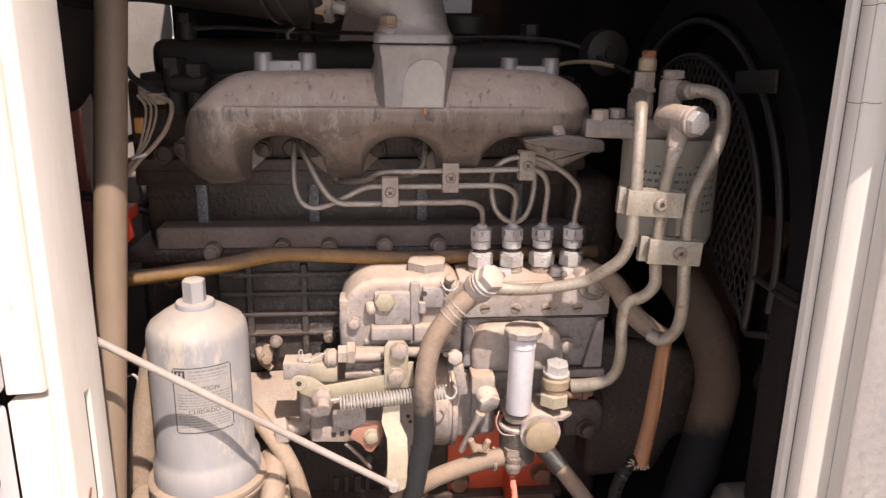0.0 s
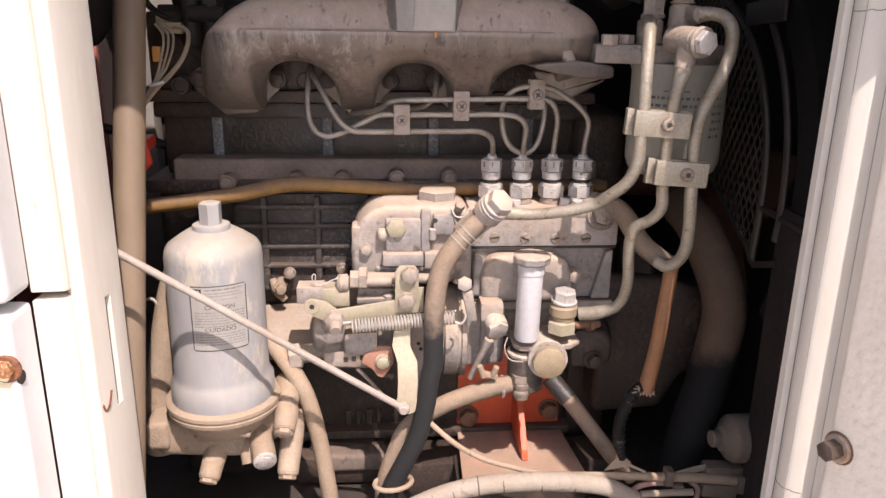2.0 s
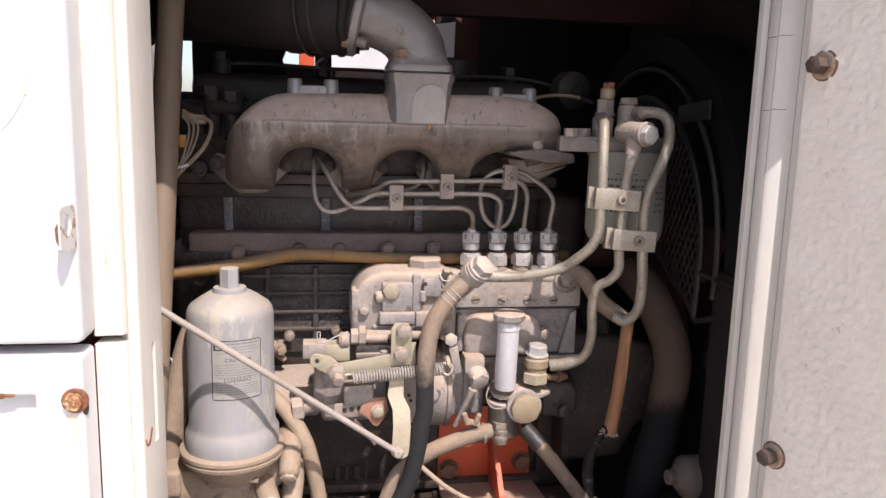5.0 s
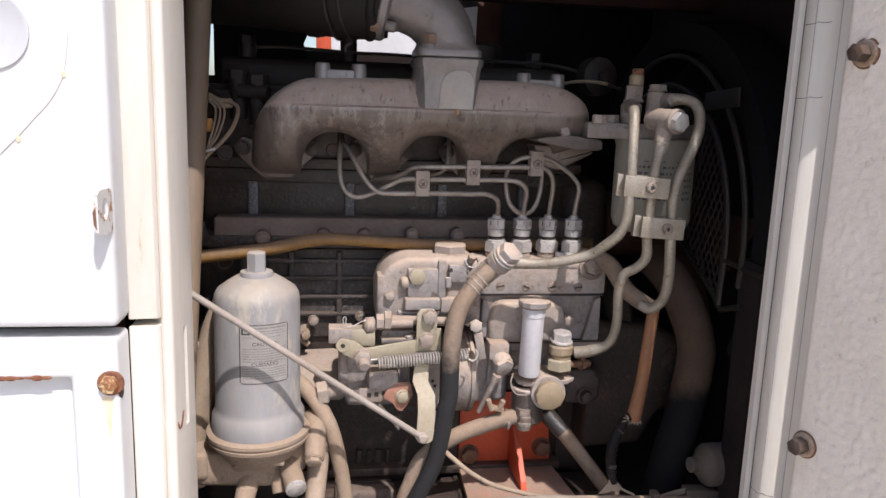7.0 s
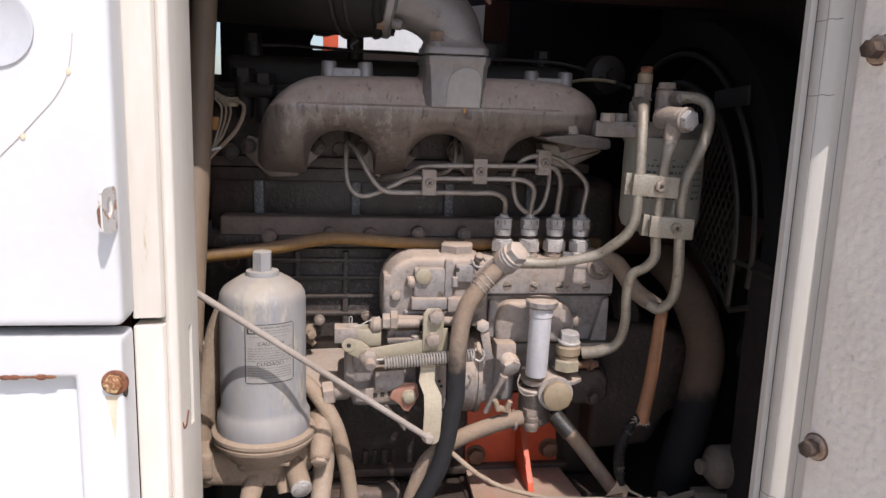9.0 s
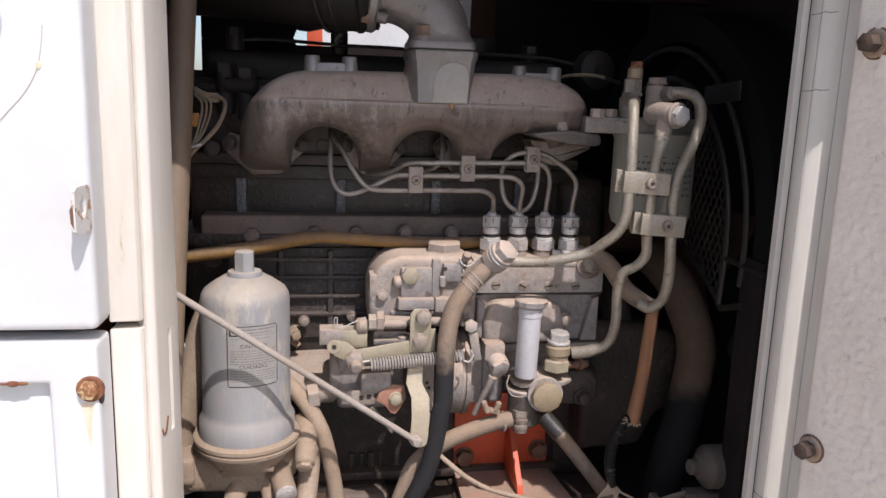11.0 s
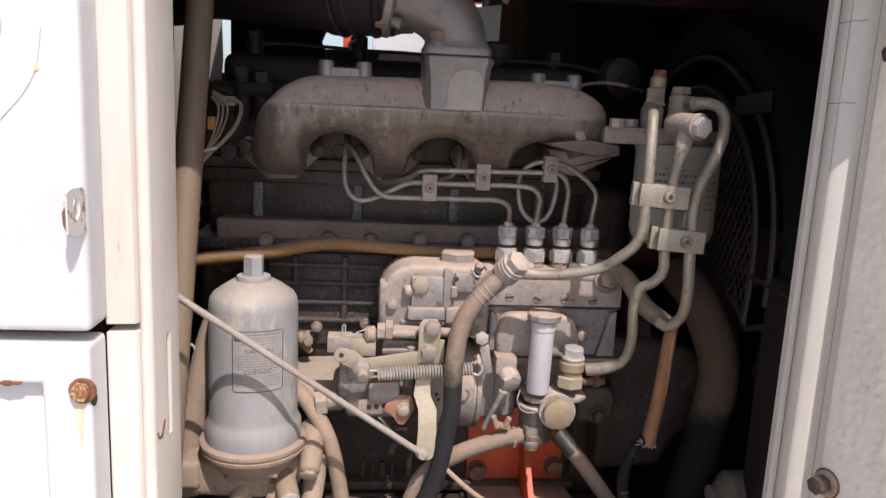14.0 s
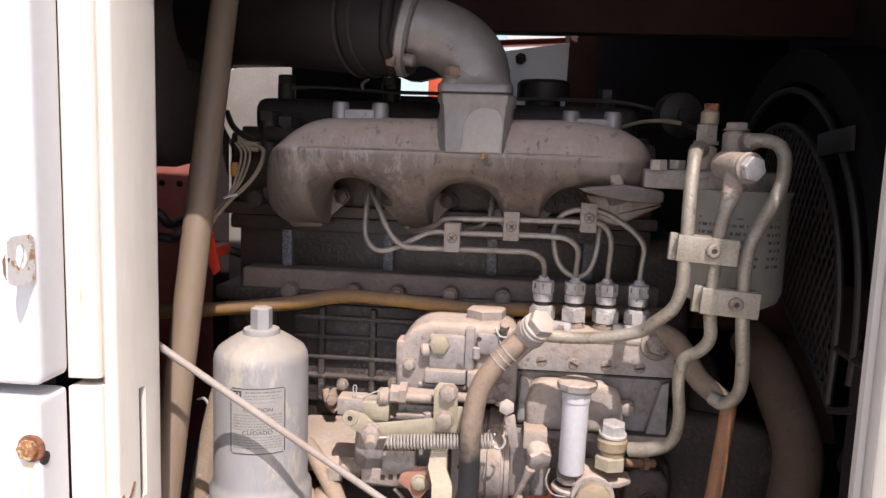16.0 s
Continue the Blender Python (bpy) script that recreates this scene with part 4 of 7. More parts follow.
g.loft([socket(z, -0.0050 - e, 0.0665 + e, 0.692 - e * 0.4, 0.744, 0.014) for z, e in ((1.298, 0.0), (1.288, 0.001), (1.278, 0.005), (1.270, 0.013), (1.264, 0.022))])
part("inlet_shoulder", g, cast_dark, manifold)
g = Geo()
pad = [(0.0195, 1.2490), (0.0580, 1.2490), (0.0600, 1.2700), (0.0590, 1.2830), (0.0550, 1.2895), (0.0470, 1.2925), (0.0380, 1.2925), (0.0300, 1.2890), (0.0245, 1.2830), (0.0210, 1.2740), (0.0205, 1.2600)]
g.prism(pad, 0.0016, face_m((0, 0.6726, 0)), bev=0.0008)
part("inlet_pad", g, pad_alloy, manifold, "flat pale pad on the inlet box")
g = Geo().loft([[(x0 + 0.0016 * math.cos(k * 1.047), 0.6712 - 0.0012 * math.sin(k * 1.047), z) for k in range(6)] for x0, z in ((0.0415, 1.2482), (0.0415, 1.2445), (0.0412, 1.2425))])
part("oil_drip", g, amber_plastic, manifold, "amber oil drip under the inlet box")

# elbow and air hose
elbow = thing("intake_elbow", (bx, 0.70, b0[2]), "grey cast aluminium intake elbow with cast digit", "elbow")
g = Geo()
EX, EZ = bx - 0.0005, b0[2] + 0.001
path = [(EX, 0.7065, EZ), (EX, 0.7065, EZ + 0.016)]
for k in range(1, 9):
    a = math.pi / 2 * k / 8
    path.append((EX - 0.076 * (1 - math.cos(a)), 0.7065 + 0.006 * k / 8, EZ + 0.016 + 0.050 * math.sin(a)))
g.tube(path, [0.0325, 0.0335] + [0.0345] * 6 + [0.0375, 0.039], n=30, step=3)
g.loft([socket(EZ + h, -0.0065 - e, 0.0680 + e, 0.6700 - e, 0.742 + e, 0.009) for h, e in ((0.0, -0.0015), (0.0012, 0.0), (0.0080, 0.0), (0.0098, -0.0015))])
g.loft([socket(EZ + h, -0.0065 - e, 0.0680 + e, 0.6700 - e, 0.742 + e, r) for h, e, r in ((0.0085, -0.0005, 0.010), (0.0115, -0.0020, 0.015), (0.0150, -0.0030, 0.021), (0.0200, -0.0038, 0.027), (0.0270, -0.0040, 0.031))])
g.lathe((0.0090, 0.683, EZ + 0.004), (0, 0, 1), [(0, 0.013), (0.008, 0.0122), (0.0105, 0.0105), (0.0107, 0.0)], 22)
part("elbow_casting", g, cast_elbow, elbow, angle=50)
end = Vector(path[-1])
g = Geo()
tilt = Vector((-1.0, 0.06, 0.22)).normalized()
g.lathe(end + Vector((0.014, 0, -0.003)), tilt, [(0, 0.036), (0.001, 0.0445), (0.004, 0.0475), (0.011, 0.0480), (0.013, 0.0465), (0.0132, 0.040)], 36)
part("hose_collar", g, cast_elbow, elbow)
for dy, dz in ((-0.030, -0.036), (-0.018, 0.044)):
    lug = end + Vector((0.004, dy, dz))
    lg = part("collar_lug", Geo().lathe(lug + Vector((0.012, 0, 0)), tilt, [(0, 0.004), (0.002, 0.0062), (0.012, 0.0062), (0.013, 0.0055), (0.013, 0.0)], 18), cast_elbow, elbow)
    bolt(lg, tuple(lug - Vector((0.008, 0, 0))), axis=(-1, 0.06, 0.22), r=0.0062, h=0.009, material=bolt_brown)
bolt(elbow, (0.0090, 0.681, EZ + 0.0145), axis=(0, 0, 1), r=0.0088, h=0.009, material=bolt_brown, flange=0.0105)

g = Geo()
dg = Vector((0.0075, 0.6655, 1.3500))
g.tube([dg + Vector((x * 0.0028, 0.0, z * 0.0042)) for x, z in ((-0.8, 0.5), (-0.3, 1.0), (0.5, 0.9), (0.7, 0.35), (0.1, -0.3), (-0.8, -0.95), (0.0, -0.95), (0.8, -0.9))], 0.0007, n=6)
part("cast_digit", g, cast_mid, elbow, "raised cast digit two")

air = thing("air_hose", tuple(end), "black rubber air intake hose with clamp rings", "hose")
hp = [tuple(end + Vector((0.008, 0, 0))), tuple(end + Vector((-0.03, 0.003, 0.000))), tuple(end + Vector((-0.10, 0.032, 0.008))), tuple(end + Vector((-0.20, 0.105, 0.020))), tuple(end + Vector((-0.30, 0.175, 0.024)))]
part("hose_body", Geo().tube(hp, [0.045, 0.048, 0.0480, 0.0485, 0.050], n=28), rubber_black, air)
for dx in (-0.035, -0.050):
    lean = Vector((-1.0, 0.35, -0.05)).normalized()
    sx = lean.orthogonal().normalized()
    sy = lean.cross(sx)
    c = end + Vector((dx, 0.006, 0.0))
    part("clamp_ring", Geo().tube([tuple(c + (sx * math.cos(a * 6.2832 / 36) + sy * math.sin(a * 6.2832 / 36)) * 0.0485) for a in range(37)], 0.0020, n=6, step=1), black_plastic, air)
lip = []
for k in range(25):
    a = 2 * math.pi * k / 24
    q = Vector((0, math.cos(a), math.sin(a)))
    r = 0.0440 + 0.0040 * noise.noise(q * 2.6) + 0.003 * noise.noise(q * 7)
    lip.append(tuple(end + Vector((-0.012 + 0.004 * noise.noise(q * 3), r * math.cos(a), r * math.sin(a) + 0.001))))
part("rubber_lip", Geo().tube(lip, 0.0070, n=10, step=2, caps=False), rubber_black, air, "torn lumpy rubber lip")
part("clamp_tail", Geo().tube([(-0.0800, 0.7000, 1.3200), (-0.0870, 0.7000, 1.3140), (-0.0860, 0.7000, 1.3090)], 0.0018, n=6), black_plastic, air)

cleaner = thing("air_cleaner", (-0.36, 0.86, 1.25), "large dark brown air cleaner canister behind the pole", "air cleaner")
pc = (-0.3778, 0.8500, 1.2284)
g = Geo()
g.lathe((pc[0] - 0.17, 0.90, pc[2] + 0.105), (1, 0, 0), [(0, 0.10), (0.01, 0.118), (0.165, 0.118), (0.185, 0.112), (0.198, 0.095), (0.204, 0.05), (0.205, 0.0)], 40)
part("canister", g, rubber_brown, cleaner)
part("outlet", Geo().cyl((pc[0] + 0.02, 0.90, pc[2] + 0.13), hp[-1], 0.052, n=24), rubber_black, cleaner)

# ---- left side: inclined pole, wires, panels behind ----
pole = Geo()
pa, pb = Vector((-0.2550, 0.736, 1.35)), Vector((-0.2654, 0.637, 0.95))
dv = (pa - pb)
pole.cyl(tuple(pb - dv * 0.70), tuple(pa + dv * 0.66), 0.0152, n=24)
single("bay_pole", pole, pole_tan, "tan dusty inclined steel pole with yellowed stains", "pole")
g = Geo()
bzz = (0.0856, 1.0000, 1.4144)[2]
g.box((-0.05, 1.0, (bzz + TOP) / 2), (1.6, 0.03, TOP - bzz), bev=0.004)
single("roof_beam", g, mat("beam_dark", (0.034, 0.0080, 0.006), (0.020, 0.006, 0.005), rough=0.8, scale=30, bump=0.2), "dark red cross beam under the canopy roof", "beam")
# beige bracket plate and white box behind the engine
g = Geo()
c = (-0.435, 1.39, 1.32)
g.prism([(-0.082, -0.002), (-0.079, 0.052), (-0.070, 0.070), (-0.045, 0.078), (0.075, 0.082), (0.077, 0.0), (0.06, -0.16), (-0.02, -0.19), (-0.045, -0.09), (-0.073, -0.04)], 0.006, face_m(c), bev=0.001)
g.box((c[0] - 0.04, 1.42, c[2] - 0.36), (0.06, 0.05, 0.60), bev=0.004)
single("bracket_plate", g, mat("plate_beige", (0.25, 0.23, 0.205), (0.20, 0.18, 0.158), rough=0.75, dust=0.25, scale=60, bump=0.2, dust_col=(0.30, 0.26, 0.22)), "beige dusty cut steel bracket plate behind the engine", "bracket")
box = thing("white_box", (0.1, 1.2, 1.3), "white painted sheet metal box with black bolt behind the engine", "box")
w0, w1 = (0.0552, 1.1400, 1.4094), (0.1429, 1.1400, 1.3574)
wt = (0.1458, 1.1400, 1.4236)[2]
g = Geo()
g.prism([(-0.012, -0.10), (w1[0] - w0[0], -0.10), (w1[0] - w0[0] + 0.004, wt - w1[2]), (-0.012, w0[2] - w1[2] - 0.002)], 0.004, face_m((w0[0], 1.14, w1[2])), bev=0.001)
part("front_sheet", g, white_paint, box)
g = Geo()
g.box((w1[0] + 0.028, 1.152, w1[2] - 0.02), (0.05, 0.004, 0.20), rot=(0, 0, 20), bev=0.001)
part("side_sheet", g, red_dark, box)
g = Geo()
g.box((w0[0] + 0.04, 1.18, 0.96), (0.05, 0.05, 0.6), bev=0.004)
part("box_stand", g, canopy_black, box)
bolt(box, (0.0723, 1.1360, 1.3969), r=0.009, h=0.008, material=black_plastic)
# torn black foam sheet hanging between plate and box
g = Geo()
random.seed(21)
edge = [(0.0795 + random.uniform(-0.005, 0.006), 0.72 + 0.021 * k) for k in range(41)]
g.prism([(-0.0705, 0.72)] + edge + [(-0.0705, 1.56)], 0.03, face_m((-0.2265, 1.17, 0.0)), bev=0)
g.box((-0.2220, 1.185, 0.70), (0.150, 0.05, 0.07), bev=0.004)
single("foam_sheet", g, canopy_black, "torn black foam sheet behind the engine", "foam sheet")
# dull red inner panel
g = Geo()
rp = (-0.5849, 1.3000, 1.1706)
panel = thing("inner_panel", (rp[0] - 0.02, 1.31, 0.66), "dull red painted inner panel beside the air cleaner", "panel")
g.box((rp[0] - 0.02, 1.31, (rp[2] + 0.06 + 0.66) / 2), (0.20, 0.012, rp[2] + 0.06 - 0.66), bev=0.002)
part("sheet", g, panel_red, panel)
for dx in (-0.035, 0.0):
    part("rivet", Geo().cyl((rp[0] + dx + 0.02, 1.305, rp[2]), (rp[0] + dx + 0.02, 1.300, rp[2]), 0.006, n=12), rubber_black, panel)

# ---- wires at the pole ----
loom = thing("wire_loom", (-0.2538, 0.7800, 1.1771), "bundle of pale dusty wires with amber connector", "wires")
for k in range(4):
    d = 0.004 * (k - 1.5)
    pts = [plus((-0.2452, 0.7750, 1.2503), d), plus((-0.2345, 0.7700, 1.2380), d * 1.3), plus((-0.2414, 0.7650, 1.2083), d), plus((-0.2513, 0.7600, 1.1904), d * 0.4), plus((-0.2638, 0.7550, 1.1699), d * 0.7), plus((-0.2771, 0.7500, 1.1486), d)]
    if k == 3:
        pts = [(-0.2382, 0.7800, 1.2464), (-0.2254, 0.7750, 1.2476), (-0.2158, 0.7700, 1.2407), (-0.2218, 0.7650, 1.2175), (-0.2365, 0.7600, 1.1982), (-0.2501, 0.7570, 1.1851), (-0.2727, 0.7500, 1.1573)]
    part("wire", Geo().tube(pts, 0.0014 if k < 3 else 0.0025, n=8), wire_pale if k in (0, 2) else hose_tan, loom)
part("tie", Geo().tube([plus((-0.2501, 0.7570, 1.1894), 0.007 * math.cos(a * 0.7), 0.006 * math.sin(a * 0.7), 0.002 * math.cos(a * 0.7)) for a in range(10)], 0.0016, n=6, step=2), plastic_white, loom)
part("connector", Geo().box((-0.2507, 0.7720, 1.2196), (0.009, 0.008, 0.016), bev=0.0015), amber_plastic, loom, "amber plastic connector")
part("plug", Geo().box((-0.2345, 0.7820, 1.2465), (0.022, 0.012, 0.012), bev=0.003).box((-0.2464, 0.7900, 1.2526), (0.014, 0.012, 0.014), bev=0.003), brass_dusty, loom)
g = Geo()
g.tube([(-0.2713, 0.8000, 1.2866), (-0.2598, 0.7900, 1.2693), (-0.2445, 0.7850, 1.2590), (-0.2272, 0.7800, 1.2531)], 0.0035, n=8)
single("black_cable", g, rubber, "short black cable by the rocker cover", "cable")
g = Geo()
g.tube([(-0.3856, 0.8200, 1.1644), (-0.3689, 0.8200, 1.1605), (-0.3595, 0.8300, 1.1461), (-0.3539, 0.8600, 1.1484)], 0.006, n=8)
g.tube([(-0.3711, 0.8000, 1.1348), (-0.3453, 0.8000, 1.1314), (-0.3449, 0.8400, 1.1317), (-0.27, 0.88, 1.10)], 0.006, n=8)
single("dark_harness", g, rubber, "dark rubber harness low beside the pole", "cable")
g = Geo()
p = (-0.2720, 0.7600, 1.1201)
g.prism([(-0.012, 0.028), (0.0, 0.030), (0.007, 0.0), (0.010, -0.016), (0.002, -0.024), (-0.006, -0.004)], 0.006, face_m((p[0], 0.76, p[2])), bev=0.0015)
g.box((p[0] - 0.012, 0.79, p[2]), (0.02, 0.06, 0.014), bev=0.003)
single("red_tag", g, red_plastic, "bright red plastic tag beside the engine", "tag")

# amber hose across the block
g = Geo()
g.tube([(-0.3541, 0.7750, 1.0441), (-0.2895, 0.7650, 1.0522), (-0.2549, 0.7600, 1.0573), (-0.2258, 0.7600, 1.0609), (-0.1720, 0.7620, 1.0684), (-0.1271, 0.7620, 1.0778), (-0.0969, 0.7620, 1.0800), (-0.0249, 0.7650, 1.0751), (0.0386, 0.7680, 1.0715), (0.1039, 0.7720, 1.0726), (0.1707, 0.7750, 1.0740), (0.2516, 0.7800, 1.0734)], [0.0085] * 6 + [0.0078] * 6, n=14)
amber = tagged(part("amber_hose", g, hose_amber), "amber dusty rubber hose across the engine block", "hose")
part("tape_wrap", Geo().tube([(-0.1346, 0.7615, 1.0769), (-0.1271, 0.7615, 1.0784), (-0.1195, 0.7615, 1.0790)], 0.0086, n=14), hose_amber, amber)

# ---- injection pump ----
pump = thing("injection_pump", (0.1, 0.75, 0.93), "dusty grey cast injection pump with governor", "injection pump")
b0, b1 = (0.0855, 0.7220, 1.0560), (0.2490, 0.7220, 0.9496)
pcx, pw = (b0[0] + b1[0]) / 2, b1[0] - b0[0]
g = Geo()
g.box((pcx, 0.765, (b0[2] + b1[2]) / 2), (pw, 0.086, b0[2] - b1[2]), bev=0.005, seg=3)
part("housing", g, pump_side, pump)
zs = (0.1270, 0.7180, 1.0174)[2]
g = Geo()
g.box((pcx, 0.760, (b0[2] + zs) / 2 + 0.003), (pw + 0.004, 0.092, b0[2] - zs + 0.004), bev=0.003)
part("top_cover", g, pump_cast, pump)
g = Geo()
c = (0.1495, 0.7220, 0.9558)
g.prism([(-0.052, 0.0), (-0.053, 0.030), (-0.047, 0.050), (-0.036, 0.055), (0.028, 0.055), (0.044, 0.048), (0.050, 0.030), (0.051, 0.0)], 0.022, face_m((c[0], 0.726, c[2])), bev=0.009, seg=4)
part("bulge", g, pump_cast, pump)
g = Geo()
g.prism([(-0.010, 0), (0.004, 0.055), (0.012, 0.058), (0.012, 0)], 0.010, face_m((b1[0] - 0.014, 0.724, c[2])), bev=0.002)
part("web", g, pump_side, pump)
g = Geo()
g.box((pcx, 0.75, b1[2] - 0.002), (pw + 0.006, 0.07, 0.010), bev=0.003)
part("lower_flange", g, pump_side, pump)
for p in ((0.1118, 0.7130, 1.0293), (0.1459, 0.7130, 1.0280), (0.1798, 0.7130, 1.0278), (0.2147, 0.7130, 1.0276)):
    g = Geo()
    g.lathe(plus(p, 0, 0.004), (0, -1, 0), [(0, 0.0062), (0.003, 0.0062), (0.0042, 0.0052), (0.0046, 0.0)], 18)
    sc = part("cover_screw", g, bolt_worn, pump)
    # Dark bar painted for the shade of the screw slot.
    part("slot", Geo().box(plus(p, 0, -0.0004), (0.0092, 0.0010, 0.0019), rot=(0, 25 if p[0] > 0.13 and p[0] < 0.17 else -8, 0), bev=0), grime_shade, sc)
for p in ((0.1347, 0.7160, 0.9828), (0.2045, 0.7160, 0.9832)):
    bolt(pump, p, r=0.0075, h=0.007, flange=0.009)
p = (0.2300, 0.7090, 1.0539)
b = bolt(pump, plus(p, 0, 0.004), axis=(0.05, -1, 0.35), r=0.0118, h=0.011, flange=0.0165, material=bolt_worn)
part("boss", Geo().cyl(plus(p, 0, 0.045), plus(p, 0, 0.004), 0.019, n=24, bev=0.003), pump_cast, pump)
# joints of the pump castings: thin dark strips laid along the gaps
part("gasket", Geo().box((pcx, 0.7176, zs - 0.0008), (pw + 0.002, 0.004, 0.0022), bev=0.0004), grime_shade, pump)
part("gasket", Geo().box((b0[0] - 0.0012, 0.738, (zs + b1[2]) / 2), (0.0030, 0.046, zs - b1[2]), bev=0.0004), grime_shade, pump)
part("gasket", Geo().box((pcx, 0.7195, b1[2] + 0.0046), (pw + 0.002, 0.006, 0.0030), bev=0.0004), grime_shade, pump)
part("web", Geo().prism([(0.002, 0.004), (0.036, 0.004), (0.026, 0.018), (0.014, 0.050), (0.004, 0.056)], 0.012, face_m((b0[0], 0.725, c[2])), bev=0.004, seg=3), pump_side, pump)
part("cover_rim", Geo().box((pcx, 0.7145, b0[2] - 0.0005), (pw + 0.003, 0.004, 0.0055), bev=0.0015), pump_cast, pump)
# delivery valves
for k in range(4):
    x = 0.1105 + 0.0345 * k
    y = 0.748
    v = part("delivery_valve", Geo().lathe((x, y, b0[2] - 0.004), (0, 0, 1), [(0, 0.013), (0.012, 0.013), (0.013, 0.008), (0.03, 0.0075), (0.03, 0.0)], 18), dusty_steel, pump)
    zn = (0.1485, 0.7400, 1.0897)[2]
    part("lower_nut", Geo().hexa((x, y, b0[2] + 0.002), (0, 0, 1), 0.0130, 0.010, 0.2 * k), dusty_steel, v)
    part("valve_holder", Geo().hexa((x, y, b0[2] + 0.0125), (0, 0, 1), 0.0144, 0.0140, 0.15 + 0.3 * k).lathe((x, y, b0[2] + 0.0262), (0, 0, 1), [(0, 0.0125), (0.0015, 0.0122), (0.0022, 0.010)], 20), nut_zinc, v)
    part("valve_thread", Geo().cyl((x, y, b0[2] + 0.027), (x, y, zn + 0.001), 0.0088, n=18), grime_shade, v)
    un = part("union_nut", Geo().lathe((x, y, zn - 0.001), (0, 0, 1), [(0, 0.0098), (0.0008, 0.0108), (0.0085, 0.0108), (0.0090, 0.0100), (0.0095, 0.004)], 22), nut_zinc, v)
    part("union_hexagon", Geo().hexa((x, y, zn + 0.0085), (0, 0, 1), 0.0122, 0.0135, 0.4 * k + 0.2).lathe((x, y, zn + 0.0218), (0, 0, 1), [(0, 0.0075), (0.002, 0.0058), (0.005, 0.0046)], 16), nut_zinc, un)
    for w in (-52, -4, 44):
        c = Vector((x + 0.0118 * math.sin(radians(w)), y - 0.0118 * math.cos(radians(w)), zn + 0.0165))
        part("notch", Geo().box(tuple(c), (0.0010, 0.0020, 0.0056), rot=(0, 0, w), bev=0.0003), bolt_worn, un)
for k in (0, 2):
    x = 0.1105 + 0.0345 * k + 0.0185
    lp = part("lock_plate", Geo().box((x, 0.727, b0[2] + 0.0085), (0.024, 0.009, 0.0125), rot=(0, 6, 0), bev=0.0022).box((x + 0.004, 0.732, b0[2] + 0.003), (0.012, 0.012, 0.010), bev=0.002), nut_zinc, pump, "bright worn clamp between the valves")
    part("lock_screw", Geo().hexa((x + 0.001, 0.7226, b0[2] + 0.0085), (0, -1, 0), 0.0042, 0.003, 0.3), bolt_worn, lp)

# governor
g = Geo()
c = (-0.0448, 0.7050, 0.9789)
top = 1.0675
rt = (0.0862, 0.7050, 1.0354)[0]
w, h = rt - c[0], top - c[2]
g.prism([(0, 0), (-0.002, h * 0.52), (0.004, h * 0.72), (0.016, h * 0.90), (0.034, h), (w - 0.012, h), (w, h * 0.86), (w, 0)], 0.088, face_m((c[0], 0.793, c[2])), bev=0.010, seg=4)
part("governor_housing", g, pump_cast, pump)
g = Geo()
q = (0.0086, 0.7000, 1.0386)
g.box((q[0] + 0.002, 0.7035, q[2] - 0.002), (0.038, 0.014, 0.036), bev=0.003)
g.box((q[0] + 0.026, 0.7045, q[2] + 0.002), (0.010, 0.012, 0.048), bev=0.002)
part("front_pad", g, pump_side, pump)
part("plate", Geo().box((0.0100, 0.6960, 1.0120), (0.044, 0.016, 0.014), bev=0.0025), pump_side, pump)
part("plate", Geo().box((0.0460, 0.6990, 1.0096), (0.026, 0.014, 0.018), bev=0.003), pump_cast, pump)
part("plate", Geo().box((0.0536, 0.7020, 1.0488), (0.022, 0.012, 0.022), bev=0.002), pump_side, pump)
part("side_lug", Geo().box((-0.0403, 0.7200, 1.0306), (0.010, 0.03, 0.028), bev=0.003), pump_cast, pump)
bolt(pump, (0.0027, 0.6965, 1.0462), r=0.0108, h=0.006, material=zinc_yellow, flange=0.0, turn=0.5)
part("plug", Geo().cyl((-0.0077, 0.7000, 1.0375), (-0.0172, 0.6980, 1.0373), 0.0075, n=16, bev=0.002), pump_cast, pump)
# Flat dark discs carry the shade inside these two small holes.
for p in ((0.0443, 0.6965, 1.0537), (0.0434, 0.6975, 1.0475)):
    part("hole", Geo().cyl(plus(p, 0, 0.0002), plus(p, 0, -0.0006), 0.0028, n=12, bev=0.0001), grime_shade, pump)
p = (0.0421, 0.6980, 1.0378)
part("pin", Geo().cyl(plus(p, 0, 0, -0.006), plus(p, 0, 0, 0.007), 0.004, n=12), pump_cast, pump)
part("cast_line", Geo().tube([(0.0345, 0.7042, 1.0600), (0.0348, 0.7040, 1.0400), (0.0348, 0.7040, 1.0180), (0.0345, 0.7040, 0.9960)], 0.0013, n=6), pump_cast, pump)
part("side_lug", Geo().box((0.0180, 0.7040, 0.9985), (0.075, 0.012, 0.0050), bev=0.0015), pump_side, pump)
for p in ((-0.0300, 0.7040, 1.0200), (0.0720, 0.7040, 1.0020)):
    bolt(pump, p, r=0.0060, h=0.005, flange=0.0072)
p = (0.0496, 0.7220, 1.0680)
part("filler_plug", Geo().hexa((p[0], 0.740, top - 0.002), (0, 0, 1), 0.0225, 0.011, 0.35, flange=0.0225, flange_h=0.003), pump_cast, pump)
# wire-tied bleed screw
p = (0.0701, 0.7000, 1.0649)
b = part("bleed_screw", Geo().cyl(plus(p, 0, 0.02, -0.006), plus(p, 0, -0.004, 0.002), 0.0045, n=12).hexa(plus(p, 0, -0.002, 0.002), (0.1, -0.6, 0.8), 0.0055, 0.007), dusty_steel, pump)
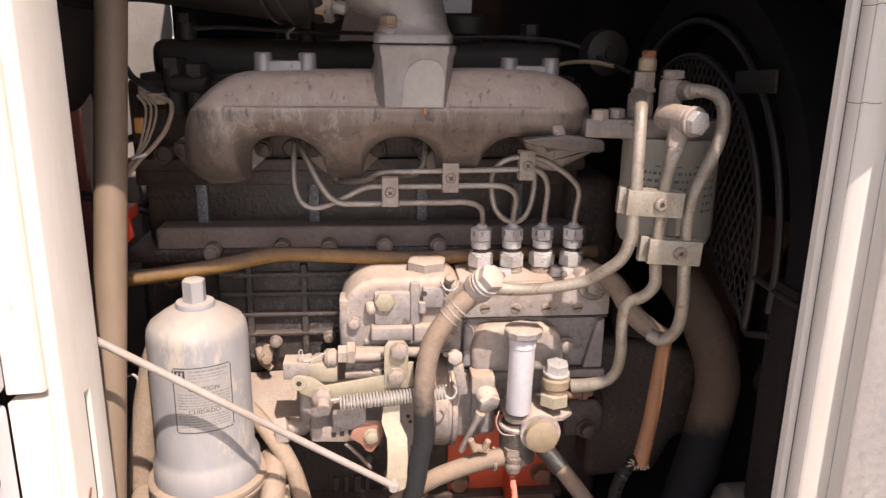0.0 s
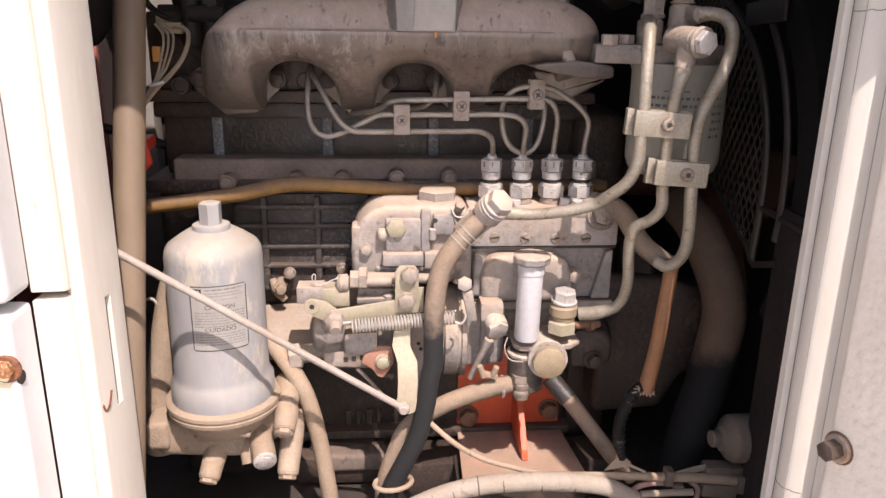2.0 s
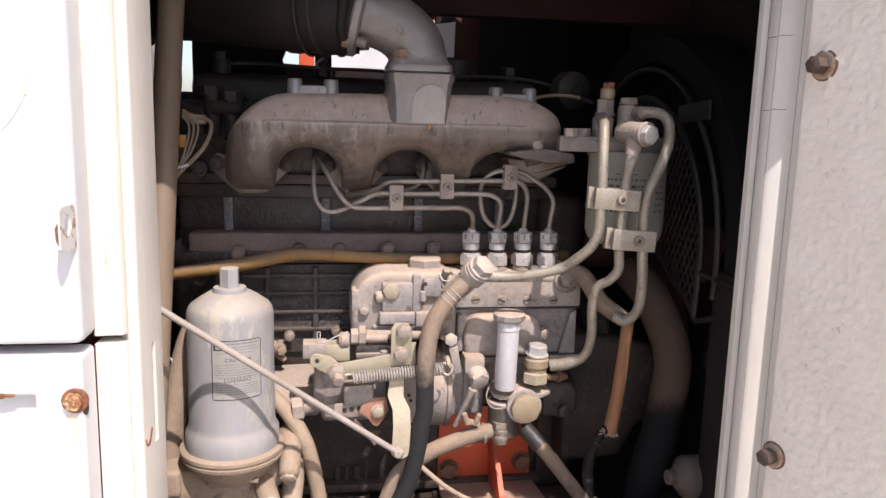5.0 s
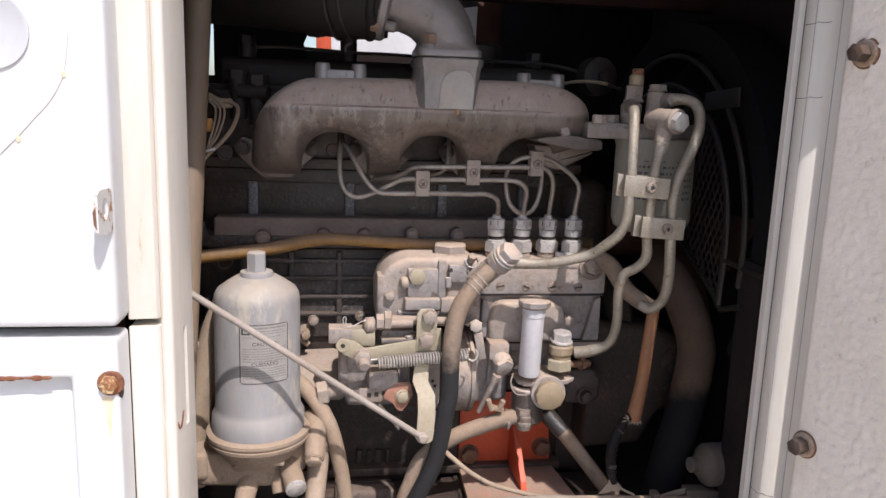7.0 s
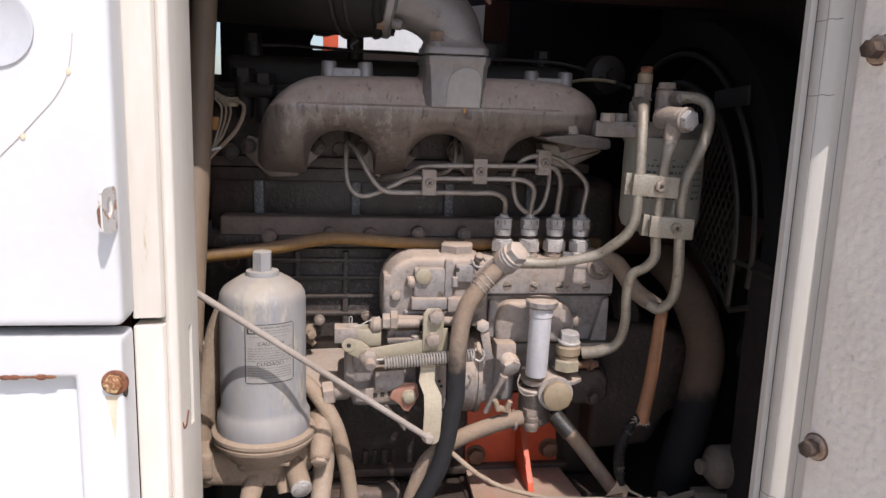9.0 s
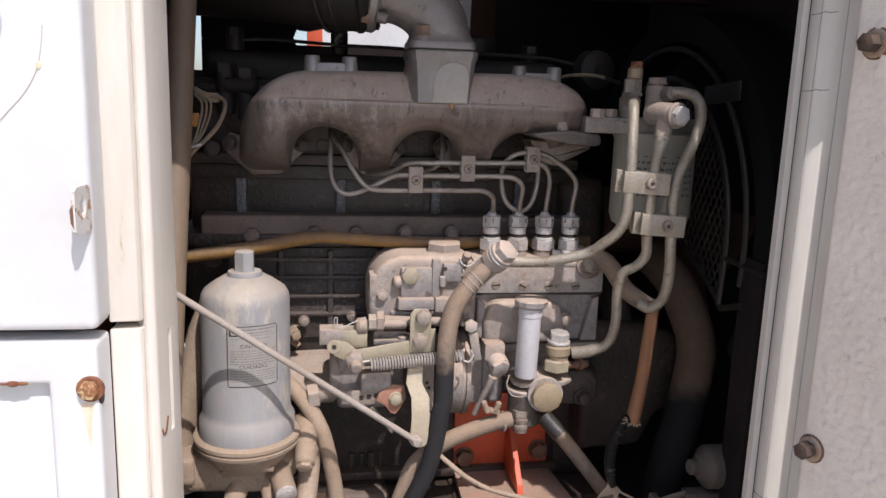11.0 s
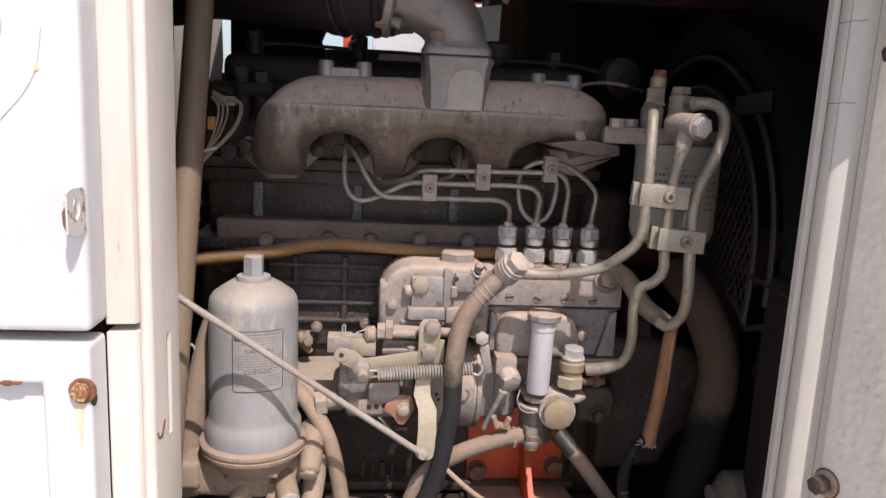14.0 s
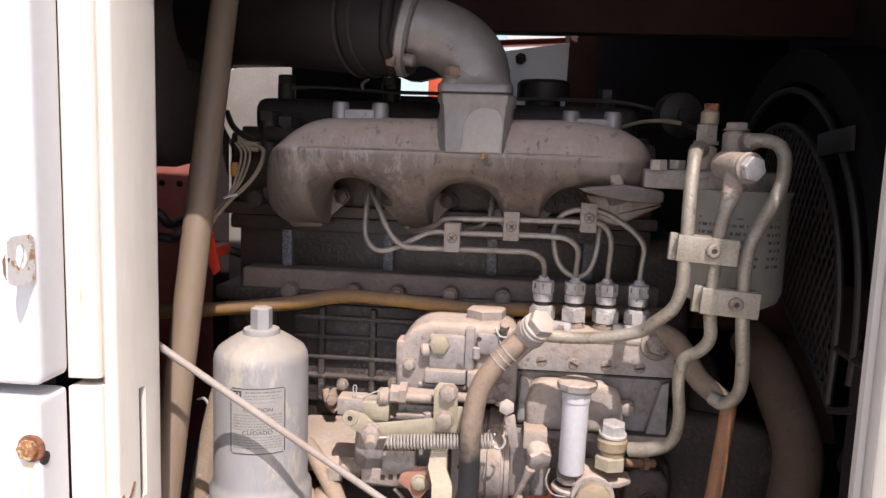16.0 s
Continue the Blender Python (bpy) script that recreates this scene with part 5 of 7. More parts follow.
part("seal_wire", Geo().tube([plus(p, 0.011, -0.002, 0.002), plus(p, 0.006, -0.006, -0.006), plus(p, -0.004, -0.006, -0.006), plus(p, -0.009, -0.004, 0.002), plus(p, -0.003, -0.003, -0.014), plus(p, 0.002, -0.003, -0.022)], 0.0011, n=6), nut_zinc, b)
# end flange discs towards the engine gearcase
AXY, AXZ = 0.752, 0.9055
prof = [(0.000, 0.040), (0.001, 0.0500), (0.008, 0.0510), (0.009, 0.0495), (0.011, 0.0495), (0.012, 0.0540), (0.026, 0.0550), (0.0275, 0.0535), (0.030, 0.0535), (0.031, 0.0560), (0.036, 0.0560), (0.037, 0.0500)]
part("drive_flange", Geo().lathe((0.0460, AXY, AXZ), (1, 0, 0), prof, 48), pump_cast, pump)
for k in range(3):
    w = radians(200 + 38 * k)
    bolt(pump, (0.0450, AXY + 0.044 * math.cos(w), AXZ + 0.044 * math.sin(w)), axis=(-1, 0, 0), r=0.0055, h=0.006)
g = Geo()
g.prism([(0.0805, 0.8720), (0.1270, 0.8750), (0.1275, 0.9440), (0.1200, 0.9525), (0.0835, 0.9525), (0.0805, 0.9450)], 0.075, face_m((0, 0.790, 0)), bev=0.006, seg=3)
g.box((0.160, 0.765, 0.9290), (0.10, 0.06, 0.06), bev=0.008)
part("pump_bracket", g, pump_side, pump)
part("bracket_rib", Geo().prism([(0.0990, 0.8740), (0.1060, 0.8740), (0.1060, 0.9300), (0.1020, 0.9400), (0.0990, 0.9300)], 0.006, face_m((0, 0.7165, 0)), bev=0.002), pump_side, pump)
# lower governor body
c = (-0.0455, 0.7150, 0.9002)
g = Geo()
g.box((c[0] + 0.004, 0.755, c[2] + 0.010), (0.082, 0.08, 0.078), bev=0.008, seg=3)
g.cyl((c[0] - 0.046, 0.75, c[2] + 0.012), (c[0] - 0.03, 0.75, c[2] + 0.012), 0.034, n=28, bev=0.003)
part("governor_base", g, pump_side, pump)
part("side_pod", Geo().box((-0.0365, 0.7000, 0.9160), (0.038, 0.03, 0.026), bev=0.006), pump_side, pump)
g = Geo()
g.box((0.0277, 0.7120, 0.8860), (0.018, 0.012, 0.085), bev=0.002)
p = (0.0284, 0.7050, 0.9059)
part("perforated_plate", g, pump_cast, pump)
# Plate holes are dark discs, their inner shade put in the colour.
for p in ((0.0276, 0.7053, 0.9072), (0.0303, 0.7053, 0.9005), (0.0324, 0.7053, 0.8685)):
    part("hole", Geo().cyl(p, plus(p, 0, -0.0006), 0.0022, n=10, bev=0.0001), grime_shade, pump)
# control shaft and stop housing
g = Geo()
g.cyl((-0.0335, 0.6880, 0.9939), (0.0396, 0.6900, 0.9901), 0.0058, n=16)
part("control_shaft", g, dusty_steel, pump)
part("shaft_sleeve", Geo().cyl((-0.0302, 0.6820, 0.9906), (-0.0026, 0.6830, 0.9900), 0.0055, n=14), dusty_steel, pump)
part("shaft_nut", Geo().hexa((-0.0466, 0.6880, 0.9911), (1, 0, 0), 0.010, 0.010).hexa((-0.0370, 0.6880, 0.9922), (1, 0, 0), 0.0125, 0.009), dusty_steel, pump)
g = Geo()
g.box((-0.0900, 0.6960, 0.9745), (0.028, 0.024, 0.0185), bev=0.0012)
g.box((-0.0790, 0.7000, 0.9740), (0.006, 0.030, 0.0150), bev=0.0010)
part("stop_housing", g, pump_cast, pump)
part("stop_body", Geo().box((-0.0625, 0.6970, 0.9715), (0.029, 0.026, 0.0200), bev=0.0012).box((-0.0625, 0.7000, 0.9600), (0.022, 0.026, 0.006), bev=0.001), zinc_yellow, pump)
part("stop_knob", Geo().cyl((-0.0619, 0.6900, 0.9858), (-0.0475, 0.6920, 0.9850), 0.0105, n=18, bev=0.003), dusty_steel, pump)
part("lead_seal", Geo().tube([(-0.0856, 0.6840, 0.9854), (-0.0850, 0.6840, 0.9989), (-0.0819, 0.6840, 0.9866), (-0.0644, 0.6860, 0.9919), (-0.0501, 0.6900, 0.9968)], 0.0007, n=6), nut_zinc, pump)
part("pin_bolt", Geo().cyl((-0.0051, 0.6900, 0.9648), (-0.0045, 0.6900, 0.9736), 0.0055, n=14).hexa((-0.0051, 0.6900, 0.9673), (0, 0, 1), 0.0075, 0.006), dusty_steel, pump)
part("tray", Geo().box((-0.0177, 0.7000, 0.9670), (0.045, 0.03, 0.006), bev=0.001).box((-0.0195, 0.7100, 0.9716), (0.04, 0.03, 0.012), bev=0.002), pump_side, pump)
# lower slotted arm with red oxide cam
arm = part("slotted_arm", Geo().prism([(-0.036, -0.008), (0.0, -0.010), (0.03, -0.006), (0.03, 0.010), (0.0, 0.009), (-0.036, 0.007)], 0.004, face_m((-0.0415, 0.6940, 0.8965)), bev=0.0012), dusty_steel, pump)
part("cam", Geo().prism([(-0.018, 0.008), (-0.006, 0.016), (0.012, 0.016), (0.015, 0.0), (0.010, -0.010), (0.002, -0.021), (-0.004, -0.019), (-0.010, -0.010), (-0.022, -0.002)], 0.006, face_m((-0.0148, 0.6900, 0.8964)), bev=0.002), red_oxide, arm, "red oxide cam plate")
bolt(arm, (-0.0128, 0.6840, 0.8962), r=0.0075, h=0.005, material=zinc_yellow, flange=0.009)
for k in range(3):
    p = (-0.0539, 0.6898, 0.8959)
    # Dark chip in place of a shaded slot.
    part("slot_mark", Geo().box((p[0] + 0.009 * k, 0.6899, p[2] + 0.001 * k), (0.005, 0.0006, 0.006), bev=0), grime_shade, arm)
part("short_rod", Geo().tube([(-0.0413, 0.6950, 0.8818), (-0.0322, 0.7000, 0.8689), (-0.0141, 0.7100, 0.8411)], 0.0022, n=8), dusty_steel, pump)

# bleed banjo under the pump
ban = thing("bleed_banjo", (0.1058, 0.6900, 0.9525), "dust-caked banjo fitting under the pump", "fitting")
part("banjo_block", Geo().box((0.1079, 0.7000, 0.9513), (0.026, 0.03, 0.022), bev=0.004), pump_cast, ban)
p = (0.1125, 0.6800, 0.9345)
part("banjo_bolt", Geo().cyl(plus(p, -0.006, 0.024, 0.014), plus(p, 0.002, 0.0, -0.001), 0.0125, n=20, bev=0.002).hexa(p, (0.25, -0.8, -0.35), 0.0125, 0.006), pump_cast, ban)
part("bleed_pipe", Geo().tube([(0.1039, 0.6750, 0.9242), (0.0988, 0.6780, 0.9102), (0.0921, 0.6850, 0.8894), (0.0861, 0.6900, 0.8704)], [0.0055, 0.0035, 0.0035, 0.0035], n=10), dusty_steel, ban)

# small clips beside the bulge
cl = thing("cable_clip", (0.0776, 0.6900, 0.9659), "small dusty spring anchor clips on the pump", "clip")
part("clip_arm", Geo().prism([(-0.006, 0.018), (0.006, 0.018), (0.012, -0.016), (0.002, -0.018)], 0.008, face_m((0.0795, 0.6920, 0.9588)), bev=0.002), pump_cast, cl)
part("clip_screw", Geo().cyl((0.0775, 0.7000, 0.9821), (0.0758, 0.6840, 0.9856), 0.0065, n=14).hexa((0.0761, 0.6880, 0.9849), (0.1, -1, 0.2), 0.0085, 0.006), pump_cast, cl)
part("clip_wing", Geo().box((0.0692, 0.6960, 0.9847), (0.010, 0.006, 0.005), rot=(0, 20, 0), bev=0.001), dusty_steel, cl)

# ---- throttle lever, spring and rod ----
lever = thing("throttle_lever", (0.0145, 0.6600, 0.8739), "yellow zinc plated throttle lever with bolts", "lever")
g = Geo()
c = (0.0135, 0.6750, 0.9866)
g.prism([(-0.0125, 0.018), (-0.008, 0.0245), (0.008, 0.0245), (0.0125, 0.018), (0.0125, -0.028), (-0.0125, -0.028)], 0.004, face_m(c), bev=0.001)
part("bracket_plate", g, zinc_yellow, lever)
g = Geo()
a0, a1, a2 = (-0.0810, 0.6720, 0.9633), (-0.0551, 0.6720, 0.9541), (0.0017, 0.6720, 0.9642)
o = a1
g.prism([(a0[0] - o[0] - 0.010, a0[2] - o[2] + 0.006), (a0[0] - o[0] - 0.002, a0[2] - o[2] + 0.0105), (a0[0] - o[0] + 0.009, a0[2] - o[2] + 0.008), (a1[0] - o[0] - 0.006, 0.008), (a2[0] - o[0], a2[2] - o[2] + 0.008), (a2[0] - o[0] + 0.012, a2[2] - o[2] + 0.022), (a2[0] - o[0] + 0.030, a2[2] - o[2] + 0.022), (a2[0] - o[0] + 0.030, a2[2] - o[2] - 0.006), (a1[0] - o[0] + 0.012, -0.007), (a1[0] - o[0] - 0.012, -0.008), (a0[0] - o[0] - 0.006, a0[2] - o[2] - 0.008)], 0.0035, face_m((o[0], 0.6765, o[2])), bev=0.001)
part("lever_arm", g, zinc_yellow, lever)
p = plus(a0, 0.0, 0.0, 0.0)
part("eye_ring", Geo().lathe((a0[0] - 0.006, 0.676, a0[2] + 0.003), (0, -1, 0), [(0, 0.0030), (0.0, 0.0078), (0.0008, 0.0084), (0.0034, 0.0084), (0.004, 0.0078), (0.004, 0.0030), (0.0, 0.0030)], 22), zinc_yellow, lever)
# Dark disc for the shaded bore of the eye.
part("eye", Geo().lathe((a0[0] - 0.006, 0.6719, a0[2] + 0.003), (0, -1, 0), [(0, 0.0027), (0.0003, 0.0027), (0.0004, 0.0)], 14), grime_shade, lever)
for p in ((0.0162, 0.6705, 1.0022), (0.0133, 0.6705, 0.9731)):
    bolt(lever, p, r=0.0088, h=0.006, material=dusty_steel, flange=0.0095)
g = Geo()
e = [(0.0083, 0.6720, 0.9378), (0.0072, 0.6700, 0.9209), (0.0137, 0.6600, 0.9068), (0.0142, 0.6560, 0.8857), (0.0131, 0.6560, 0.8604)]
rings = []
for k, q in enumerate(e):
    hw = (0.0085, 0.0095, 0.0105, 0.0105, 0.0105)[k]
    rings.append([(q[0] - hw, q[1] + 0.002, q[2]), (q[0] + hw, q[1] + 0.002, q[2]), (q[0] + hw, q[1] - 0.002, q[2]), (q[0] - hw, q[1] - 0.002, q[2])])
g.loft(rings)
g.lathe((0.0131, 0.6585, 0.8580), (0, -1, 0), [(0, 0.0), (0, 0.0120), (0.0006, 0.0126), (0.0034, 0.0126), (0.0040, 0.0120), (0.0040, 0.0)], 26)
part("lever_leg", g, lever_cream, lever, "cream dusty lower leg with round eye")
part("lever_slot_plate", Geo().box((0.0086, 0.6735, 0.9322), (0.018, 0.003, 0.034), bev=0.001), zinc_yellow, lever)
p = (-0.0636, 0.6640, 0.9521)
part("pivot_nut", Geo().hexa(plus(p, 0, 0.008), (0, -1, 0), 0.0105, 0.008, 0.3, flange=0.011).cyl(plus(p, 0.001, 0.002, -0.003), plus(p, 0.002, -0.009, -0.007), 0.0065, n=14), dusty_steel, lever)
spring = thing("return_spring", (-0.0460, 0.6640, 0.9493), "bare steel coil return spring", "spring")
s0, s1 = Vector((-0.0448, 0.6640, 0.9468)), Vector((0.0655, 0.6680, 0.9542))
ax = (s1 - s0)
n_t = 32
pts = []
up = Vector((0, 0, 1))
side = ax.normalized().cross(up).normalized()
for k in range(n_t * 10 + 1):
    a = 2 * math.pi * k / 10
    pts.append(s0 + ax * (k / (n_t * 10)) + (up * math.cos(a) + side * math.sin(a)) * 0.0072)
part("coil", Geo().tube(pts, 0.0012, n=5, step=1), spring_steel, spring)
part("hook", Geo().tube([tuple(s1 + Vector((0, 0, -0.006))), tuple(s1 + Vector((0.006, -0.002, -0.007))), tuple(s1 + Vector((0.011, 0, 0.0))), tuple(s1 + Vector((0.008, 0, 0.007)))], 0.0014, n=6), spring_steel, spring)
part("hook", Geo().tube([tuple(s0 + Vector((0.002, 0, 0.005))), tuple(s0 + Vector((-0.008, 0, 0.004))), tuple(s0 + Vector((-0.018, 0, 0.004)))], 0.0014, n=6), spring_steel, spring)
rod = thing("throttle_rod", (0.0124, 0.6500, 0.8631), "long pale dusty throttle rod with ball end", "rod")
r0, r1 = Vector((-0.2476, 0.5780, 1.0581)), Vector((0.0093, 0.6480, 0.8569))
part("rod_bar", Geo().cyl(tuple(r0 - (r1 - r0) * 0.25), tuple(r1), 0.0036, n=16), rod_dusty, rod)
part("ball_end", Geo().ball(tuple(r1 + Vector((0.001, 0, -0.001))), 0.0064, squash=(1, 0.8, 0.95)).cyl(tuple(r1 + Vector((0, -0.006, 0))), tuple(r1 + Vector((0, 0.012, 0))), 0.0052, n=14), rod_dusty, rod)

# ---- feed pump with hand primer ----
feed = thing("feed_pump", (0.1487, 0.6900, 0.8636), "fuel feed pump with white hand primer and brass cap", "fuel pump")
p0, p1 = Vector((0.1460, 0.6800, 0.9226)), Vector((0.1471, 0.6760, 1.0140))
d = (p1 - p0)
part("primer_tube", Geo().lathe(tuple(p0), d, [(0, 0.0125), (0.002, 0.0135), (d.length * 0.85, 0.0135), (d.length * 0.86, 0.0145), (d.length, 0.0145)], 26), plastic_white, feed, "white plastic primer sleeve")
g = Geo()
kn = []
nn = 36
for h, r in ((0, 0.016), (0.003, 0.0195), (0.009, 0.0200), (0.011, 0.0185), (0.0115, 0.010), (0.0125, 0.0)):
    kn.append([tuple(p1 + d.normalized() * (h - 0.003) + Vector((math.cos(2 * math.pi * i / nn), math.sin(2 * math.pi * i / nn), 0)) * max(r, 0.0005) * (1 + 0.035 * (math.cos(12 * 2 * math.pi * i / nn)) * (1 if r > 0.015 else 0))) for i in range(nn)])
g.loft(kn)
part("primer_knob", g, pump_cast, feed, "dust-covered ribbed knob")
c = (0.1487, 0.6850, 0.8929)
g = Geo()
g.cyl((c[0], 0.690, c[2] - 0.036), (c[0], 0.690, c[2] + 0.012), 0.0205, n=28, bev=0.003)
part("barrel", g, barrel_black, feed, "dark oily pump barrel")
g = Geo()
f0 = (0.1649, 0.6900, 0.9110)
g.prism([(-0.034, -0.012), (-0.028, -0.022), (0.0, -0.024), (0.03, -0.018), (0.043, -0.006), (0.043, 0.012), (0.02, 0.028), (-0.034, 0.028)], 0.006, pose(f0[0] + 0.002, 0.698, f0[2] - 0.003), bev=0.002)
part("flange", g, pump_cast, feed)
cc = (0.1683, 0.6530, 0.9022)
g = Geo()
g.lathe((cc[0], 0.720, cc[2] + 0.001), (0, -1, 0), [(0, 0.019), (0.05, 0.019), (0.051, 0.022), (0.056, 0.022)], 28)
part("piston_body", g, pump_cast, feed)
g = Geo()
g.hexa((cc[0], 0.663, cc[2] + 0.001), (0, -1, 0), 0.0185, 0.010, 0.2, n=10)
part("brass_cap", g, brass_dusty, feed, "large dusty brass cap")
# outlet banjo
o = (0.1869, 0.6720, 0.9629)
ob = part("outlet_fitting", Geo().cyl((o[0] + 0.001, 0.684, o[2] - 0.03), (o[0], 0.684, o[2] + 0.004), 0.0125, n=22, bev=0.002), brass_dusty, feed)
part("fitting_base", Geo().hexa((o[0] - 0.001, 0.684, o[2] - 0.034), (0, 0, 1), 0.0165, 0.014, 0.3), zinc_yellow, ob)
part("banjo_eye", Geo().cyl((o[0], 0.684, o[2] - 0.016), (o[0], 0.684, o[2] - 0.001), 0.0155, n=24, bev=0.003), brass_dusty, ob)
part("banjo_head", Geo().hexa((o[0], 0.684, o[2] + 0.001), (0.05, -0.1, 1), 0.0125, 0.011, 0.4, flange=0.0145, flange_h=0.003), nut_zinc, ob)
part("side_block", Geo().prism([(0.208, 0.868), (0.246, 0.866), (0.256, 0.876), (0.256, 0.902), (0.246, 0.914), (0.214, 0.916), (0.205, 0.905)], 0.05, face_m((0, 0.765, 0)), bev=0.006, seg=3), case_brown, feed, "dark oily casting lug")
bolt(feed, (0.2330, 0.7145, 0.8790), axis=(0.2, -1, 0), r=0.0085, h=0.009, material=case_brown, flange=0.0115)
part("side_screw", Geo().cyl((0.205, 0.705, 0.9260), (0.2380, 0.716, 0.9235), 0.0048, n=12).hexa((0.2230, 0.711, 0.9248), (1, 0.3, -0.05), 0.0085, 0.007), rust_dark, feed)
part("inlet_nut", Geo().hexa((0.1425, 0.678, 0.8800), (0, 0, -1), 0.0118, 0.0090, 0.25).lathe((0.1425, 0.678, 0.8712), (0, -0.04, -1), [(0, 0.0095), (0.0015, 0.0108), (0.0070, 0.0108), (0.0085, 0.0098), (0.0100, 0.0104), (0.0150, 0.0104), (0.0175, 0.0085), (0.0205, 0.0080), (0.0210, 0.0)], 24), bolt_worn, feed, "worn silver union nut")
part("barrel_band", Geo().lathe((0.1487, 0.690, 0.8990), (0, 0, 1), [(0, 0.0200), (0.0012, 0.0214), (0.0040, 0.0214), (0.0052, 0.0200)], 32), pump_cast, feed)
part("wire_hook", Geo().tube([(0.1237, 0.6720, 0.9277), (0.1203, 0.6680, 0.9161), (0.1267, 0.6670, 0.9032), (0.1413, 0.6670, 0.9001)], 0.0008, n=6), dusty_steel, feed)

# ---- hoses in front of the pump ----
h1 = thing("fuel_hose", (-0.0041, 0.6700, 0.7507), "dusty fuel hose bending down from the pump banjo", "hose")
C1 = (0.1045, 0.6540, 1.0815)
axv = Vector((0.45, -0.55, 0.62)).normalized()
bb = part("banjo_bolt", Geo().hexa(tuple(Vector(C1) - axv * 0.004), axv, 0.0138, 0.010, 0.3, flange=0.0155, flange_h=0.004), pump_cast, h1)
part("washer", Geo().cyl(tuple(Vector(C1) - axv * 0.007), tuple(Vector(C1) - axv * 0.0045), 0.0160, n=20), nut_zinc, bb)
part("banjo_eye", Geo().cyl(tuple(Vector(C1) - axv * 0.022), tuple(Vector(C1) - axv * 0.007), 0.0158, n=24, bev=0.003), pump_cast, h1)
part("banjo_seat", Geo().cyl(tuple(Vector(C1) - axv * 0.060), tuple(Vector(C1) - axv * 0.022), 0.0135, n=20, bev=0.002), pump_cast, h1)
hose_pts = [tuple(Vector(C1) - axv * 0.014), (0.0832, 0.6620, 1.0578), (0.0669, 0.6600, 1.0412), (0.0498, 0.6570, 1.0150), (0.0424, 0.6550, 0.9785), (0.0413, 0.6550, 0.9333)]
low_pts = [(0.0410, 0.6550, 0.9040), (0.0379, 0.6550, 0.8900), (0.0336, 0.6570, 0.8561), (0.0250, 0.6600, 0.8145), (0.0088, 0.6640, 0.7754), (-0.0041, 0.6700, 0.7442), (-0.0158, 0.6800, 0.7002)]
part("hose_body", Geo().tube(hose_pts + low_pts, [0.0085, 0.0105] + [0.0108] * 11, n=20), rubber_low_black, h1, "tan dusty hose, black lower down")
for t in (0.45, 0.75, 1.05):
    a, b = Vector(hose_pts[1]), Vector(hose_pts[2])
    q = a + (b - a) * t
    dd = (b - a).normalized()
    x1 = dd.orthogonal().normalized()
    y1 = dd.cross(x1)
    part("wire_wrap", Geo().tube([tuple(q + (x1 * math.cos(k * 0.524) + y1 * math.sin(k * 0.524)) * 0.0110) for k in range(13)], 0.0009, n=5, step=1), spring_steel, h1)

h2 = thing("lift_hose", (-0.0115, 0.6900, 0.7371), "tan dusty hose from the feed pump with wing clamp", "hose")
part("hose_body", Geo().tube([(0.1340, 0.6840, 0.8655), (0.1168, 0.6860, 0.8610), (0.0881, 0.6870, 0.8518), (0.0548, 0.6860, 0.8389), (0.0151, 0.6860, 0.8115), (0.0001, 0.6830, 0.7802), (-0.0115, 0.6820, 0.7427), (-0.0158, 0.6850, 0.6964)], 0.0102, n=16), rubber_dusty, h2)
wc = (0.1037, 0.6750, 0.8833)
part("wing_clamp", Geo().box(plus(wc, 0.002, 0.004, -0.004), (0.020, 0.008, 0.006), rot=(0, 15, 0), bev=0.002).cyl(plus(wc, -0.004, 0.002, -0.006), plus(wc, -0.010, 0.0, 0.010), 0.0035, n=10).cyl(plus(wc, 0.006, 0.002, -0.004), plus(wc, 0.010, 0.0, 0.008), 0.0035, n=10), hose_tan, h2)
part("clamp_band", Geo().tube([plus((0.1231, 0.6880, 0.8599), 0.003 * math.cos(k * 0.524) * 0, 0.0115 * math.cos(k * 0.524), 0.0115 * math.sin(k * 0.524)) for k in range(13)], 0.002, n=6, step=1), pump_cast, h2)
ring = (-0.0022, 0.6720, 0.7483)
part("hose_ring", Geo().tube([plus(ring, 0.0215 * math.cos(k * 0.3927), 0.0155 * math.sin(k * 0.3927), 0.002 * math.cos(k * 0.3927)) for k in range(17)], 0.003, n=8, step=1), hose_tan, h2)

g = Geo()
g.tube([(-0.1535, 0.7450, 0.9039), (-0.1369, 0.7220, 0.8989), (-0.1221, 0.7080, 0.8860), (-0.1087, 0.7020, 0.8664), (-0.0981, 0.7000, 0.8407), (-0.0873, 0.7000, 0.7901), (-0.0784, 0.7000, 0.7243), (-0.0756, 0.7000, 0.6927)], 0.0098, n=14)
single("oil_hose", g, hose_tan, "tan dusty oil hose beside the oil filter", "hose")
fit = thing("oil_fitting", (-0.1168, 0.7100, 0.8911), "dusty elbow fitting on the block", "fitting")
part("elbow_body", Geo().tube([(-0.0900, 0.7350, 0.8845), (-0.1048, 0.7220, 0.8892), (-0.1145, 0.7150, 0.8891)], 0.011, n=14), dusty_steel, fit)
part("elbow_nut", Geo().hexa((-0.1180, 0.7100, 0.8912), (1, 0.1, 0.1), 0.0155, 0.014), dusty_steel, fit)
g = Geo()
p = (-0.1370, 0.7900, 0.9450)
g.hexa(p, (0.35, -1, 0.1), 0.0064, 0.008, 0.3, flange=0.0078)
g.cyl(plus(p, 0, 0, 0), plus(p, 0.0, 0.04, 0), 0.0075, n=12)
